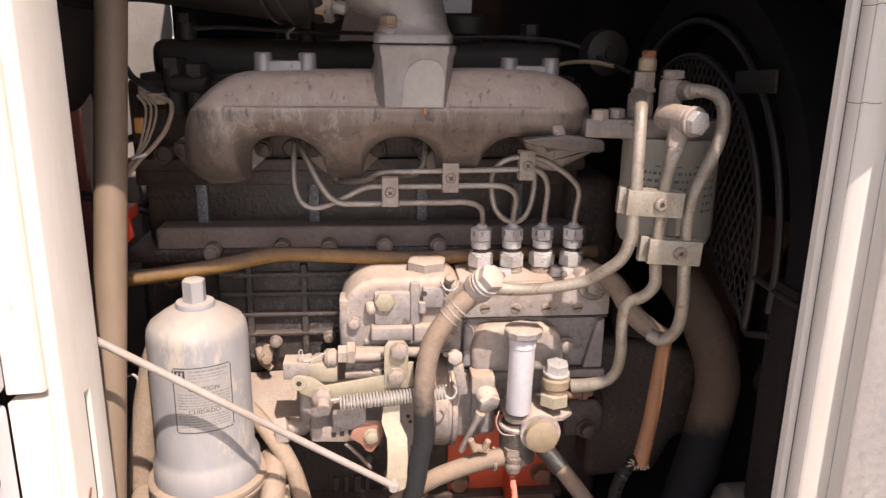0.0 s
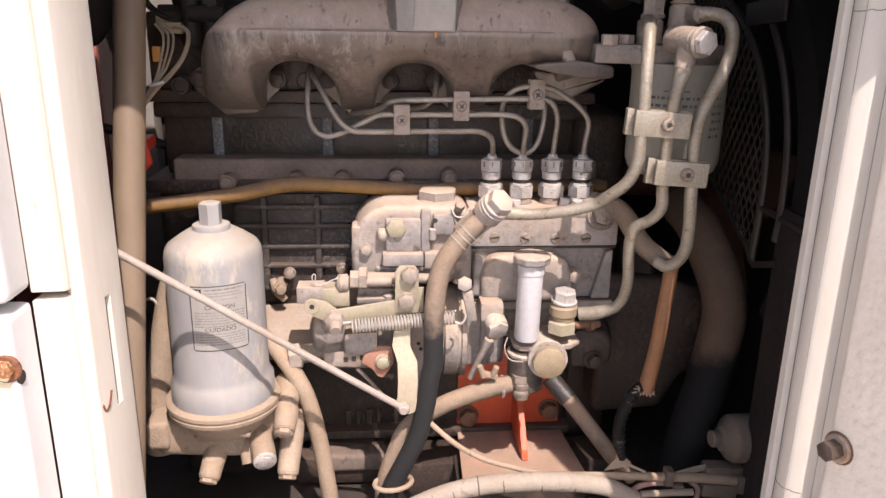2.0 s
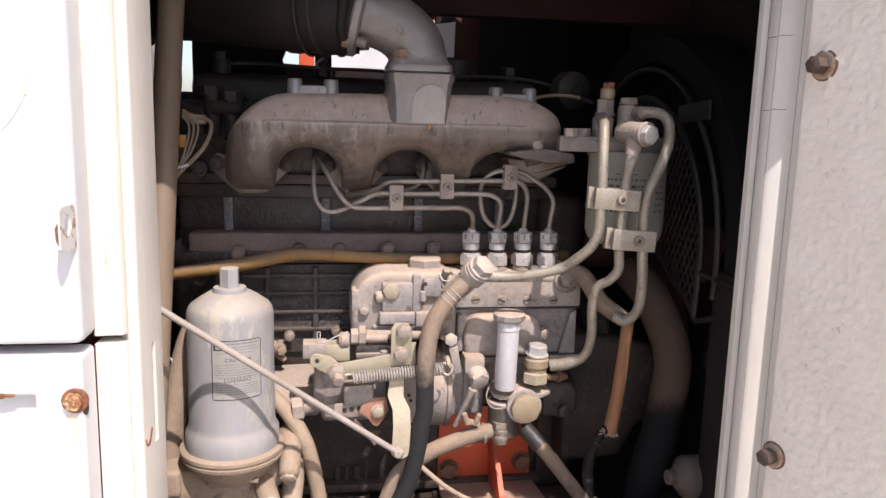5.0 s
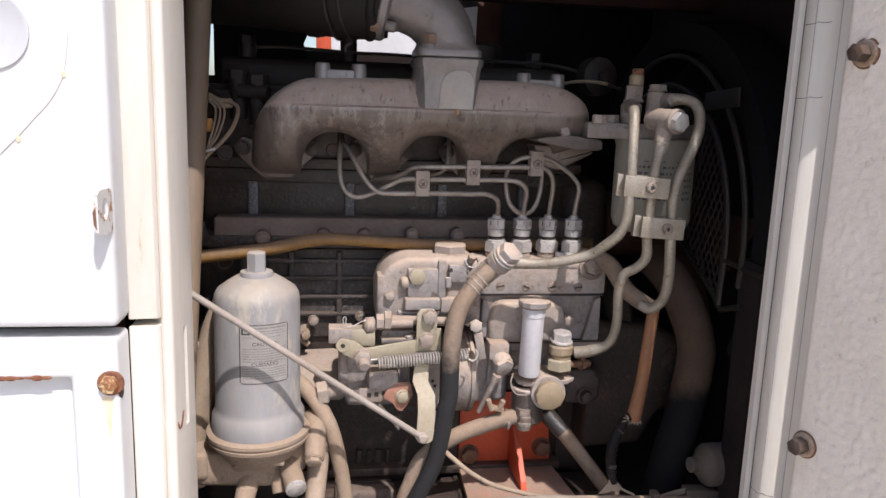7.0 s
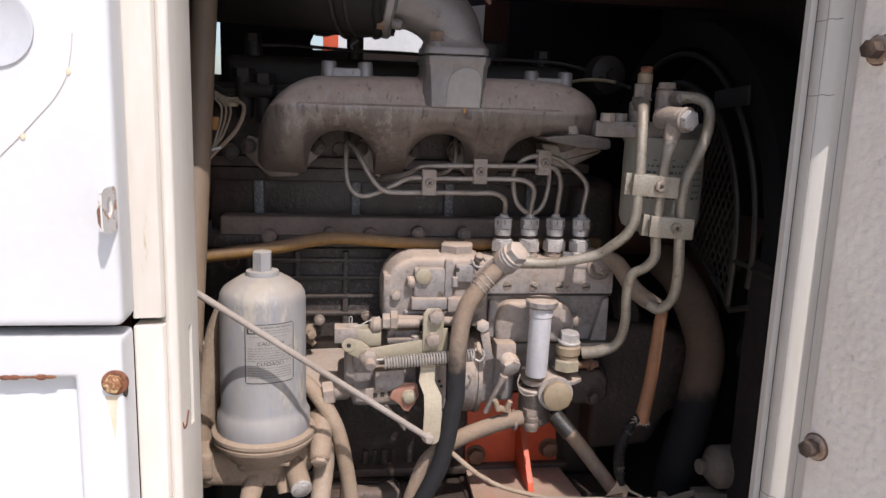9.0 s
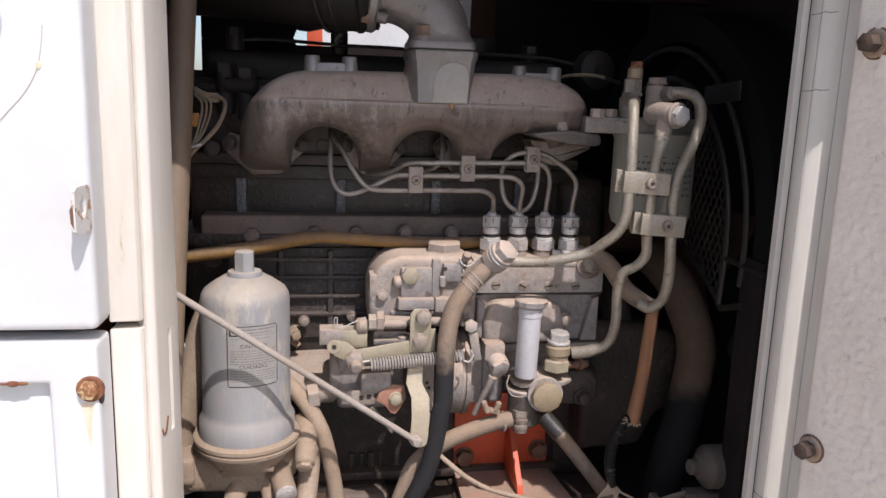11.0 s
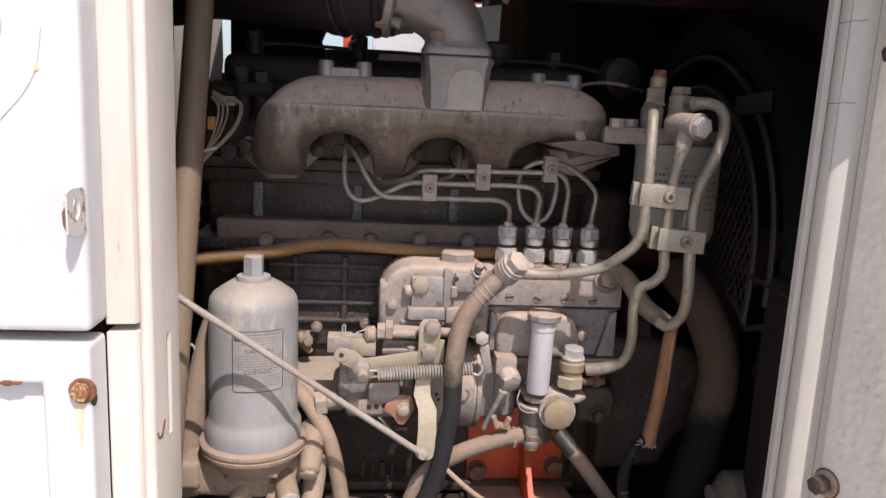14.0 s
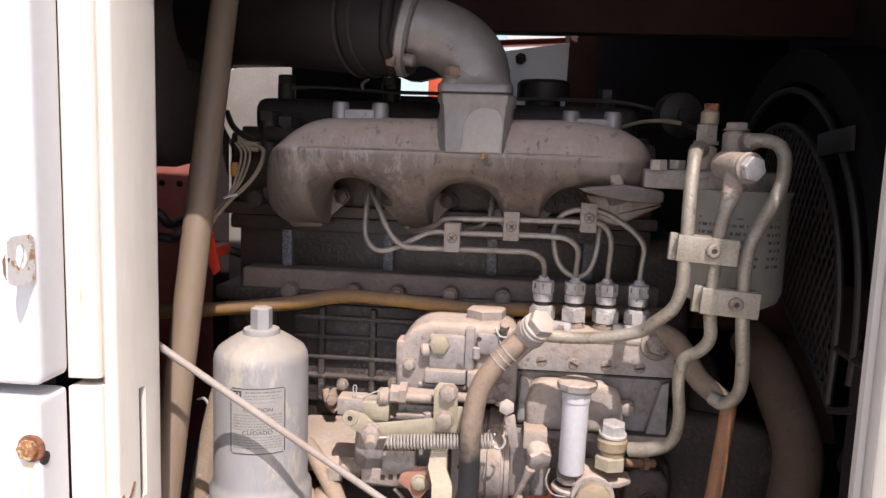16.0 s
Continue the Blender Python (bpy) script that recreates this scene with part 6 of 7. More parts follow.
g.tube([plus(p, -0.010, 0.012, 0.008), plus(p, -0.004, 0.006, -0.006), plus(p, 0.006, 0.002, -0.016)], [0.0045, 0.0058, 0.004], n=10)
single("drain_tap", g, dust_caked, "dust-caked drain tap beside the filter", "fitting")

# ---- oil filter ----
oil = thing("oil_filter", (-0.187, 0.684, 0.80), "grey dusty oil filter canister with caution label", "oil filter")
FX, FY, FZ = -0.1875, 0.684, (-0.1767, 0.6240, 0.8496)[2] + 0.011
ZS = (-0.1824, 0.6840, 1.0317)[2]
ZT = (-0.1882, 0.6840, 1.0781)[2]
prof = [(0.0, 0.0545), (0.006, 0.0550), (0.022, 0.0545), (0.027, 0.0515), (0.034, 0.0500), (ZS - FZ - 0.010, 0.0498), (ZS - FZ - 0.002, 0.0485), (ZS - FZ + 0.004, 0.0450), (ZS - FZ + 0.012, 0.034), (ZS - FZ + 0.018, 0.024), (ZS - FZ + 0.0195, 0.0)]
part("canister", Geo().lathe((FX, FY, FZ), (0, 0, 1), prof, 56), filter_paint, oil)
zc = FZ + prof[-1][0]
cap = part("cap_collar", Geo().lathe((FX, FY, zc - 0.003), (0, 0, 1), [(0, 0.019), (0.004, 0.0195), (0.007, 0.0185), (0.0075, 0.0)], 28), filter_paint, oil)
part("cap_bolt", Geo().hexa((FX, FY, zc + 0.004), (0, 0, 1), 0.0115, ZT - zc - 0.004, 0.5), filter_paint, cap)
part("base_rim", Geo().lathe((FX, FY, FZ - 0.012), (0, 0, 1), [(0, 0.056), (0.001, 0.060), (0.005, 0.061), (0.006, 0.059), (0.008, 0.059), (0.009, 0.0615), (0.013, 0.0615), (0.015, 0.059), (0.0155, 0.05)], 48), dust_caked, oil)
g = Geo()
g.lathe((FX, FY, FZ - 0.040), (0, 0, 1), [(0, 0.034), (0.010, 0.044), (0.022, 0.052), (0.028, 0.055)], 32)
g.box((-0.214, 0.700, 0.8115), (0.098, 0.060, 0.046), rot=(0, 3, 0), bev=0.012, seg=3)
g.box((-0.259, 0.690, 0.8190), (0.026, 0.050, 0.034), bev=0.007, seg=3)
g.box((-0.160, 0.712, 0.8190), (0.060, 0.060, 0.042), bev=0.012, seg=3)
g.box((-0.158, 0.74, 0.825), (0.09, 0.08, 0.05), bev=0.012, seg=3)
part("filter_head", g, dust_caked, oil)
for pts, r in ((((-0.196, 0.690, 0.806), (-0.200, 0.674, 0.792), (-0.2045, 0.656, 0.773)), 0.0120), (((-0.124, 0.716, 0.858), (-0.1205, 0.694, 0.8525), (-0.1195, 0.672, 0.8395), (-0.1205, 0.658, 0.8290)), 0.0122), (((-0.116, 0.704, 0.828), (-0.1165, 0.690, 0.806), (-0.1200, 0.664, 0.7700)), 0.0122)):
    e = part("head_fitting", Geo().tube(pts, [r * 1.08] * (len(pts) - 1) + [r * 0.97], n=18), dust_caked, oil)
    d = (Vector(pts[-1]) - Vector(pts[-2])).normalized()
    tip = Vector(pts[-1])
    part("fitting_nut", Geo().lathe(tuple(tip - d * 0.002), d, [(0, r), (0.0022, r * 0.90), (0.0028, r * 0.74)], 18).hexa(tuple(tip), d, r * 0.80, 0.0050, 0.3, flange=r * 0.90, flange_h=0.0018), dust_caked, e)
plug = part("plug_boss", Geo().tube([(-0.1555, 0.702, 0.8180), (-0.1490, 0.676, 0.8060), (-0.1415, 0.6475, 0.7975)], [0.0140, 0.0132, 0.0128], n=24), dust_caked, oil)
pd = Vector((0.0075, -0.0285, -0.0085)).normalized()
part("clean_bolt", Geo().lathe((-0.1415, 0.6475, 0.7975), pd, [(-0.0005, 0.0126), (0.0012, 0.0126), (0.0022, 0.0112), (0.0023, 0.0)], 24).hexa(tuple(Vector((-0.1415, 0.6475, 0.7975)) + pd * 0.002), pd, 0.0088, 0.0016, 0.4), nut_zinc, plug, "bright clean plug face")
part("side_lug", Geo().tube([(-0.168, 0.690, 0.806), (-0.165, 0.676, 0.794), (-0.1625, 0.668, 0.7815)], [0.009, 0.0085, 0.0080], n=14), dust_caked, oil)
bolt(oil, (-0.2065, 0.6600, 0.8275), axis=(-0.05, -0.75, -0.65), r=0.0098, h=0.009, material=dust_caked)
part("rim_tab", Geo().box((-0.1650, 0.6520, 0.8310), (0.020, 0.012, 0.005), rot=(14, 4, 0), bev=0.0015), dust_caked, oil)
part("head_bracket", Geo().cyl((-0.2815, 0.690, 0.8085), (-0.266, 0.692, 0.8085), 0.0072, n=14, bev=0.002), dust_caked, oil)
# label wrapped on the canister
LZ0, LZ1 = 0.9340, 1.0045
LA0 = math.degrees(math.asin(max(-1, min(1, ((-0.2034, 0.6370, 0.9713)[0] - FX) / 0.0501))))
LA1 = math.degrees(math.asin(max(-1, min(1, ((-0.1502, 0.6370, 0.9694)[0] - FX) / 0.0501))))


def wrap(u, v, r):
    """u 0..1 across and v 0..1 up the label, on the canister."""
    a = radians(LA0 + (LA1 - LA0) * u)
    return (FX + r * math.sin(a), FY - r * math.cos(a), LZ0 + (LZ1 - LZ0) * v)


def patch(g, u0, u1, v0, v1, r, n=14):
    vs = [wrap(u0 + (u1 - u0) * i / n, v, r) for v in (v0, v1) for i in range(n + 1)]
    g.add(vs, [(i, i + 1, n + 2 + i, n + 1 + i) for i in range(n)])


R0 = 0.0502
g = Geo()
patch(g, 0.03, 0.97, 0.0, 1.0, R0)
patch(g, 0.0, 0.03, 0.03, 0.97, R0, 1)
patch(g, 0.97, 1.0, 0.03, 0.97, R0, 1)
label_ob = part("paper_label", g, label_paper, oil, "worn paper caution label with printed text")
g = Geo()
for a in ((0.03, 0.97, 0.006, 0.020), (0.03, 0.97, 0.980, 0.994)):
    patch(g, *a, R0 + 0.0002)
for a in ((0.006, 0.026, 0.03, 0.97), (0.974, 0.994, 0.03, 0.97)):
    patch(g, *a, R0 + 0.0002, 1)
part("label_border", g, label_ink, label_ob)
g = Geo()
patch(g, 0.05, 0.22, 0.83, 0.955, R0 + 0.0002, 3)
part("logo_patch", g, label_ink, label_ob)
g = Geo()
patch(g, 0.09, 0.12, 0.855, 0.935, R0 + 0.0004, 1)
patch(g, 0.155, 0.185, 0.855, 0.935, R0 + 0.0004, 1)
patch(g, 0.12, 0.155, 0.855, 0.88, R0 + 0.0004, 1)
part("logo_shape", g, label_paper, label_ob)
random.seed(5)
rows = [(0.28, 0.93, 0.925, 0.022), (0.28, 0.90, 0.875, 0.016), (0.28, 0.93, 0.835, 0.014), (0.10, 0.80, 0.78, 0.012)]
rows += [(0.07, 0.94, 0.585 - 0.042 * k, 0.018) for k in range(6)]
rows += [(0.07, 0.93, 0.255 - 0.040 * k, 0.018) for k in range(5)]
bars = Geo()
for u0, u1, v, h in rows:
    u = u0
    while u < u1 - 0.02:
        w = min(random.uniform(0.03, 0.11), u1 - u)
        patch(bars, u, u + w, v, v + h, R0 + 0.0002, 2)
        u += w + 0.016
tagged(part("print", bars, ink_faded, label_ob), kind="stuff")


def word(text, u0, u1, v0, v1):
    cu = bpy.data.curves.new("word", "FONT")
    cu.body = text
    tmp = bpy.data.objects.new("word", cu)
    scene.collection.objects.link(tmp)
    me = tmp.to_mesh()
    vs = [v.co[:] for v in me.vertices]
    fs = [tuple(p.vertices) for p in me.polygons]
    tmp.to_mesh_clear()
    bpy.data.objects.remove(tmp)
    xs, ys = [v[0] for v in vs], [v[1] for v in vs]
    fx, fy = max(xs) - min(xs), max(ys) - min(ys)
    return [((v[0] - min(xs)) / fx * (u1 - u0) + u0, (v[1] - min(ys)) / fy * (v1 - v0) + v0) for v in vs], fs


for text, u0, u1, v0, v1 in (("CAUTION", 0.26, 0.76, 0.645, 0.705), ("CUIDADO", 0.24, 0.76, 0.305, 0.365)):
    uv, fs = word(text, u0, u1, v0, v1)
    part("printed_word", Geo().add([wrap(u, v, R0 + 0.0003) for u, v in uv], fs), label_ink, label_ob)
# tall fitting behind the filter
tall = thing("breather_hose", (-0.2714, 0.7200, 0.8062), "thick tan dust-caked hose behind the oil filter", "hose")
bp = [(-0.2300, 0.7260, 1.010), (-0.2440, 0.7240, 0.972), (-0.2525, 0.7220, 0.934), (-0.2605, 0.7200, 0.890), (-0.2670, 0.7180, 0.845), (-0.2700, 0.7160, 0.813), (-0.2700, 0.7150, 0.775)]
part("pipe_body", Geo().tube(bp, [0.0135, 0.0145, 0.0155, 0.0165, 0.0175, 0.0180, 0.0185], n=20), hose_tan, tall)
part("pipe_wire", Geo().tube([(-0.2643, 0.7150, 0.9345), (-0.2602, 0.7150, 0.9515), (-0.2644, 0.7150, 0.9614), (-0.2725, 0.7150, 0.9600)], 0.0016, n=6), nut_zinc, tall)

# ---- injector lines ----
GRP = "injector lines"


def line(pts, name="injector_line", label="thin dusty steel injector line bent round the manifold"):
    return single(name, Geo().tube(pts, 0.0031, n=10, step=5), pipe_steel, label, "fuel line", GRP)


N1, N2, N3, N4 = [(0.1105 + 0.0345 * k, 0.748, (0.1487, 0.7450, 1.1111)[2]) for k in range(4)]
line([N1, plus(N1, 0, -0.006, 0.012), (0.1063, 0.7330, 1.1372), (0.0924, 0.7270, 1.1444), (0.0719, 0.7270, 1.1446), (0.0213, 0.7270, 1.1444), (-0.0285, 0.7270, 1.1437), (-0.0457, 0.7270, 1.1459), (-0.0604, 0.7300, 1.1597), (-0.0774, 0.7450, 1.1892), (-0.0862, 0.7650, 1.2013), (-0.0896, 0.8000, 1.2114)])
line([N2, plus(N2, 0, -0.006, 0.018), (0.1445, 0.7330, 1.1490), (0.1342, 0.7270, 1.1597), (0.1174, 0.7270, 1.1625), (0.0713, 0.7270, 1.1622), (0.0109, 0.7270, 1.1617), (-0.0139, 0.7280, 1.1612), (-0.0309, 0.7300, 1.1533), (-0.0527, 0.7350, 1.1420), (-0.0723, 0.7380, 1.1373), (-0.0856, 0.7420, 1.1452), (-0.0911, 0.7500, 1.1638), (-0.0911, 0.7650, 1.1952), (-0.0912, 0.8000, 1.2113)])
line([N3, plus(N3, 0, -0.006, 0.02), (0.1795, 0.7350, 1.1571), (0.1739, 0.7310, 1.1717), (0.1637, 0.7280, 1.1789), (0.1452, 0.7270, 1.1796), (0.0962, 0.7270, 1.1787), (0.0208, 0.7300, 1.1770), (-0.0011, 0.7350, 1.1747), (-0.0116, 0.7450, 1.1671), (-0.0265, 0.7600, 1.1605), (-0.0502, 0.8000, 1.1547)])
line([N4, plus(N4, 0, -0.006, 0.02), (0.2139, 0.7350, 1.1550), (0.2024, 0.7320, 1.1701), (0.1851, 0.7300, 1.1822), (0.1683, 0.7280, 1.1906), (0.1474, 0.7280, 1.1927), (0.1299, 0.7300, 1.1882), (0.1197, 0.7350, 1.1755), (0.1190, 0.7400, 1.1556), (0.1265, 0.7450, 1.1303), (0.1444, 0.7480, 1.1170), (0.1585, 0.7480, 1.1239), (0.1659, 0.7460, 1.1479), (0.1678, 0.7500, 1.1736), (0.1699, 0.7700, 1.1931), (0.1706, 0.8000, 1.2036)])
line([(0.0523, 0.8000, 1.2150), (0.0494, 0.7750, 1.1927), (0.0465, 0.7700, 1.1764), (0.0370, 0.7750, 1.1664), (0.0188, 0.8000, 1.1596)], label="short dusty steel injector line behind the manifold")
for p, rz in (((0.0096, 0.7185, 1.1571), 0), ((0.0725, 0.7185, 1.1720), 0), ((0.1531, 0.7185, 1.1845), 0)):
    cl = thing("line_clamp", plus(p, 0, 0.008, -0.016), "small dusty steel clamp on the injector lines", "clamp", "line clamps")
    part("clamp_plate", Geo().box(plus(p, 0, 0.003), (0.017, 0.004, 0.031), bev=0.0012), dusty_steel, cl)
    part("clamp_back", Geo().box(plus(p, 0, 0.0135), (0.017, 0.005, 0.031), bev=0.0012), dusty_steel, cl)
    sc = part("clamp_screw", Geo().lathe(plus(p, 0, 0.0015), (0, -1, 0), [(0, 0.0058), (0.002, 0.0056), (0.0035, 0.0042), (0.0037, 0.0)], 16), dusty_steel, cl)
    # Dark cross bars for the shade in the screw recess.
    part("screw_slot", Geo().box(plus(p, 0, -0.0022), (0.0062, 0.0006, 0.0014), rot=(0, 40, 0), bev=0).box(plus(p, 0, -0.0022), (0.0014, 0.0007, 0.0062), rot=(0, 40, 0), bev=0), grime_shade, sc)

# ---- fuel filter ----
ff = thing("fuel_filter", (0.29, 0.70, 1.10), "grey printed fuel filter canister under a cast head", "fuel filter")
f0, f1 = (0.2447, 0.6900, 1.1737), (0.3418, 0.6900, 1.1733)
CX, CR = (f0[0] + f1[0]) / 2, (f1[0] - f0[0]) / 2 * 0.985
CY = 0.690
CT, CB = 1.2170, (0.2733, 0.6500, 1.1047)[2]
part("canister", Geo().lathe((CX, CY, CB), (0, 0, 1), [(0, 0.008), (0.002, CR * 0.70), (0.008, CR * 0.92), (0.018, CR), (CT - CB - 0.004, CR), (CT - CB, CR + 0.002), (CT - CB + 0.004, CR + 0.002)], 44), filter_grey, ff)
g = Geo()
tl, tr = (0.1993, 0.6650, 1.2309), (0.3274, 0.6650, 1.2205)
g.prism([(tl[0], -0.016), (CX - 0.04, -0.030), (CX, -0.040), (CX + 0.038, -0.030), (tr[0], -0.006), (tr[0], 0.03), (CX, 0.045), (tl[0], 0.024)], 0.019, pose(0, 0.690, CT + 0.003), bev=0.003)
part("head_plate", g, cast_mid, ff)
for p in ((0.2116, 0.6700, 1.2478), (0.2307, 0.6800, 1.2458)):
    bolt(ff, (p[0], p[1], CT + 0.021), axis=(0, 0, 1), r=0.0085, h=0.010, turn=0.5)
# bleeder stack
s = (0.2540, 0.6850, 1.2545)
zt = 1.2790
g = Geo()
g.cyl((s[0] + 0.002, 0.685, CT + 0.018), (s[0] + 0.002, 0.685, s[2] + 0.010), 0.0125, n=22, bev=0.004)
part("banjo_base", g, dusty_steel, ff)
part("hex_union", Geo().hexa((s[0] + 0.004, 0.685, s[2] + 0.009), (0, 0, 1), 0.0108, 0.016, 0.3, flange=0.0118, flange_h=0.004), dusty_steel, ff)
part("brass_ring", Geo().cyl((s[0] + 0.006, 0.685, s[2] + 0.028), (s[0] + 0.006, 0.685, s[2] + 0.042), 0.0088, n=18, bev=0.002), brass_dusty, ff)
part("bleed_cap", Geo().hexa((s[0] + 0.007, 0.685, s[2] + 0.041), (0, 0, 1), 0.0076, max(zt - s[2] - 0.045, 0.008), 0.1), rust, ff, "rust-brown bleed screw")
# second union with banjo
u = (0.2815, 0.6580, 1.2625)
zu = 1.2815
part("column", Geo().cyl((u[0], 0.673, CT + 0.018), (u[0], 0.673, u[2] + 0.016), 0.0112, n=22, bev=0.004), dusty_steel, ff)
part("column_head", Geo().hexa((u[0] + 0.001, 0.673, u[2] + 0.015), (0, 0, 1), 0.0108, zu - u[2] - 0.013, 0.25, flange=0.0118), dusty_steel, ff)
part("banjo_arm", Geo().cyl(plus(u, 0.010, 0.012, 0.004), (0.2881, 0.6400, 1.2673), 0.0098, 0.0075, n=18), dusty_steel, ff)
j = (0.2781, 0.6000, 1.2430)
jx = Vector((0.35, -1.0, -0.05)).normalized()
part("banjo_drum", Geo().cyl(tuple(Vector(j) - jx * 0.045), tuple(Vector(j) - jx * 0.006), 0.0130, n=26, bev=0.003), dusty_steel, ff)
part("banjo_ring", Geo().cyl(tuple(Vector(j) - jx * 0.007), tuple(Vector(j) - jx * 0.001), 0.0140, n=26, bev=0.001), dusty_steel, ff)
part("banjo_head", Geo().hexa(tuple(Vector(j) - jx * 0.001), jx, 0.0112, 0.007, 0.3), nut_zinc, ff)
part("banjo_neck", Geo().cyl(tuple(Vector(j) - jx * 0.02), (0.2654, 0.6120, 1.2174), 0.0105, 0.0085, n=18), dusty_steel, ff)
# printed marks
g = Geo()
random.seed(9)
for v in range(7):
    z = CT - 0.022 - 0.0075 * v
    a = -58
    while a < 40:
        w = random.uniform(2, 7)
        if v == 0:
            w = 94
        if not (8 < a < 20) or v == 0:
            a0, a1 = radians(a), radians(a + w)
            rr = CR + 0.0004
            g.add([(CX + rr * math.sin(a0 + (a1 - a0) * i / 4), CY - rr * math.cos(a0 + (a1 - a0) * i / 4), zz) for zz in (z, z + (0.0012 if v == 0 else 0.0028)) for i in range(5)], [(i, i + 1, 6 + i, 5 + i) for i in range(4)])
        a += w + 2.5
tagged(part("print_marks", g, ink_grey, ff), kind="stuff")

# fuel pipes
PG = "fuel pipes"
single("fuel_pipe", Geo().tube([(0.2500, 0.6720, 1.2590), (0.2395, 0.6400, 1.2570), (0.2330, 0.6180, 1.2474), (0.2292, 0.6060, 1.2161), (0.2285, 0.6020, 1.1814), (0.2279, 0.6020, 1.1542), (0.2279, 0.6040, 1.1353), (0.2229, 0.6100, 1.1148), (0.2096, 0.6200, 1.0987), (0.1988, 0.6320, 1.0865), (0.1709, 0.6420, 1.0772), (0.1381, 0.6520, 1.0715), (0.1101, 0.6580, 1.0720)], [0.0085, 0.0070] + [0.0060] * 10 + [0.0075], n=14), pipe_fuel, "dusty steel fuel pipe from filter to pump banjo", "fuel pipe", PG)
single("fuel_pipe", Geo().tube([(0.2664, 0.6120, 1.2185), (0.2603, 0.6070, 1.2027), (0.2561, 0.6030, 1.1833), (0.2539, 0.6020, 1.1540), (0.2533, 0.6020, 1.1238), (0.2543, 0.6040, 1.1097), (0.2566, 0.6080, 1.0888), (0.2505, 0.6180, 1.0740), (0.2401, 0.6280, 1.0637), (0.2380, 0.6350, 1.0414), (0.2439, 0.6480, 0.9988), (0.2404, 0.6600, 0.9690), (0.2215, 0.6700, 0.9562), (0.2035, 0.6780, 0.9516)], [0.0085, 0.0062] + [0.0058] * 10 + [0.0075, 0.0075], n=14), pipe_fuel, "dusty steel fuel pipe down to the feed pump", "fuel pipe", PG)
single("fuel_pipe", Geo().tube([(0.2877, 0.6420, 1.2676), (0.2992, 0.6360, 1.2681), (0.3080, 0.6260, 1.2634), (0.3110, 0.6180, 1.2510), (0.3070, 0.6120, 1.2263), (0.2950, 0.6070, 1.2004), (0.2832, 0.6030, 1.1764), (0.2801, 0.6020, 1.1537), (0.2817, 0.6020, 1.1210), (0.2829, 0.6040, 1.1037), (0.2884, 0.6120, 1.0667), (0.2915, 0.6280, 1.0338), (0.2824, 0.6400, 1.0181), (0.2739, 0.6500, 1.0210)], [0.0072] + [0.0062] * 12 + [0.007], n=14), pipe_fuel, "dusty steel fuel pipe looping round the filter", "fuel pipe", PG)
for a, w in (((0.2457, 0.5965, 1.1701), 0.058), ((0.2686, 0.5965, 1.1240), 0.056)):
    cb = thing("pipe_clamp", plus(a, 0, 0.008, -0.012), "tan dusty steel clamp block on fuel pipes", "clamp", "pipe clamps")
    part("front_plate", Geo().box(plus(a, 0, 0.0015), (w - 0.006, 0.007, 0.0235), rot=(0, 3, -4), bev=0.0012), pipe_fuel, cb)
    part("back_plate", Geo().box(plus(a, -0.002, 0.0125), (w, 0.009, 0.0245), rot=(0, 3, -4), bev=0.0015), pipe_fuel, cb)
    q = plus(a, 0.004, -0.004, 0.0)
    sc = part("clamp_screw", Geo().lathe(plus(q, 0, 0.002), (0.1, -1, 0), [(0, 0.0065), (0.003, 0.0062), (0.0042, 0.005), (0.0043, 0.0028), (0.0028, 0.0025), (0.0028, 0.0)], 18), bolt_worn, cb)
    # Dark hexagon disc gives the shade of the socket recess.
    part("hex_socket", Geo().hexa(plus(q, 0.0002, -0.00085), (0.1, -1, 0), 0.0024, 0.0004, 0.2), grime_shade, sc)

# orange hose, braided end, dusty branch
oh = thing("orange_hose", (0.2784, 0.6550, 0.8637), "orange rubber sleeve hose with frayed end", "hose")
part("sleeve", Geo().tube([(0.2900, 0.6480, 1.0242), (0.2892, 0.6480, 1.0037), (0.2864, 0.6480, 0.9694), (0.2825, 0.6480, 0.9224), (0.2755, 0.6480, 0.8716)], [0.0080, 0.0074, 0.0074, 0.0077, 0.0088], n=16), hose_orange, oh)
random.seed(31)
g = Geo()
for k in range(18):
    a = 2 * math.pi * k / 18
    q = (0.2755 + 0.0088 * math.cos(a), 0.6480 + 0.0088 * math.sin(a), 0.8722)
    g.tube([q, plus(q, 0.0012 * math.cos(a) + random.uniform(-0.001, 0.001), 0.0012 * math.sin(a), -random.uniform(0.0012, 0.0036))], [0.0013, 0.0007], n=5, step=2)
for dx, dz in ((-0.0085, 0.0040), (-0.0065, 0.0075), (-0.0100, -0.0010)):
    g.tube([(0.2680, 0.6430, 0.8740), (0.2680 + dx * 0.5, 0.6415, 0.8745 + dz * 0.7), (0.2680 + dx, 0.6410, 0.8740 + dz)], [0.0011, 0.0009, 0.0006], n=5, step=3)
part("frayed_edge", g, dust_caked, oh)
TP = [(0.2730, 0.6480, 0.8790), (0.2640, 0.6475, 0.8720), (0.2560, 0.6465, 0.8580), (0.2495, 0.6450, 0.8400), (0.2482, 0.6440, 0.8230), (0.2500, 0.6430, 0.8050), (0.2550, 0.6420, 0.7900)]
part("inner_cable", Geo().tube(TP, [0.0050, 0.0062, 0.0068, 0.0066, 0.0066, 0.0058, 0.0040], n=14), tape_black, oh)
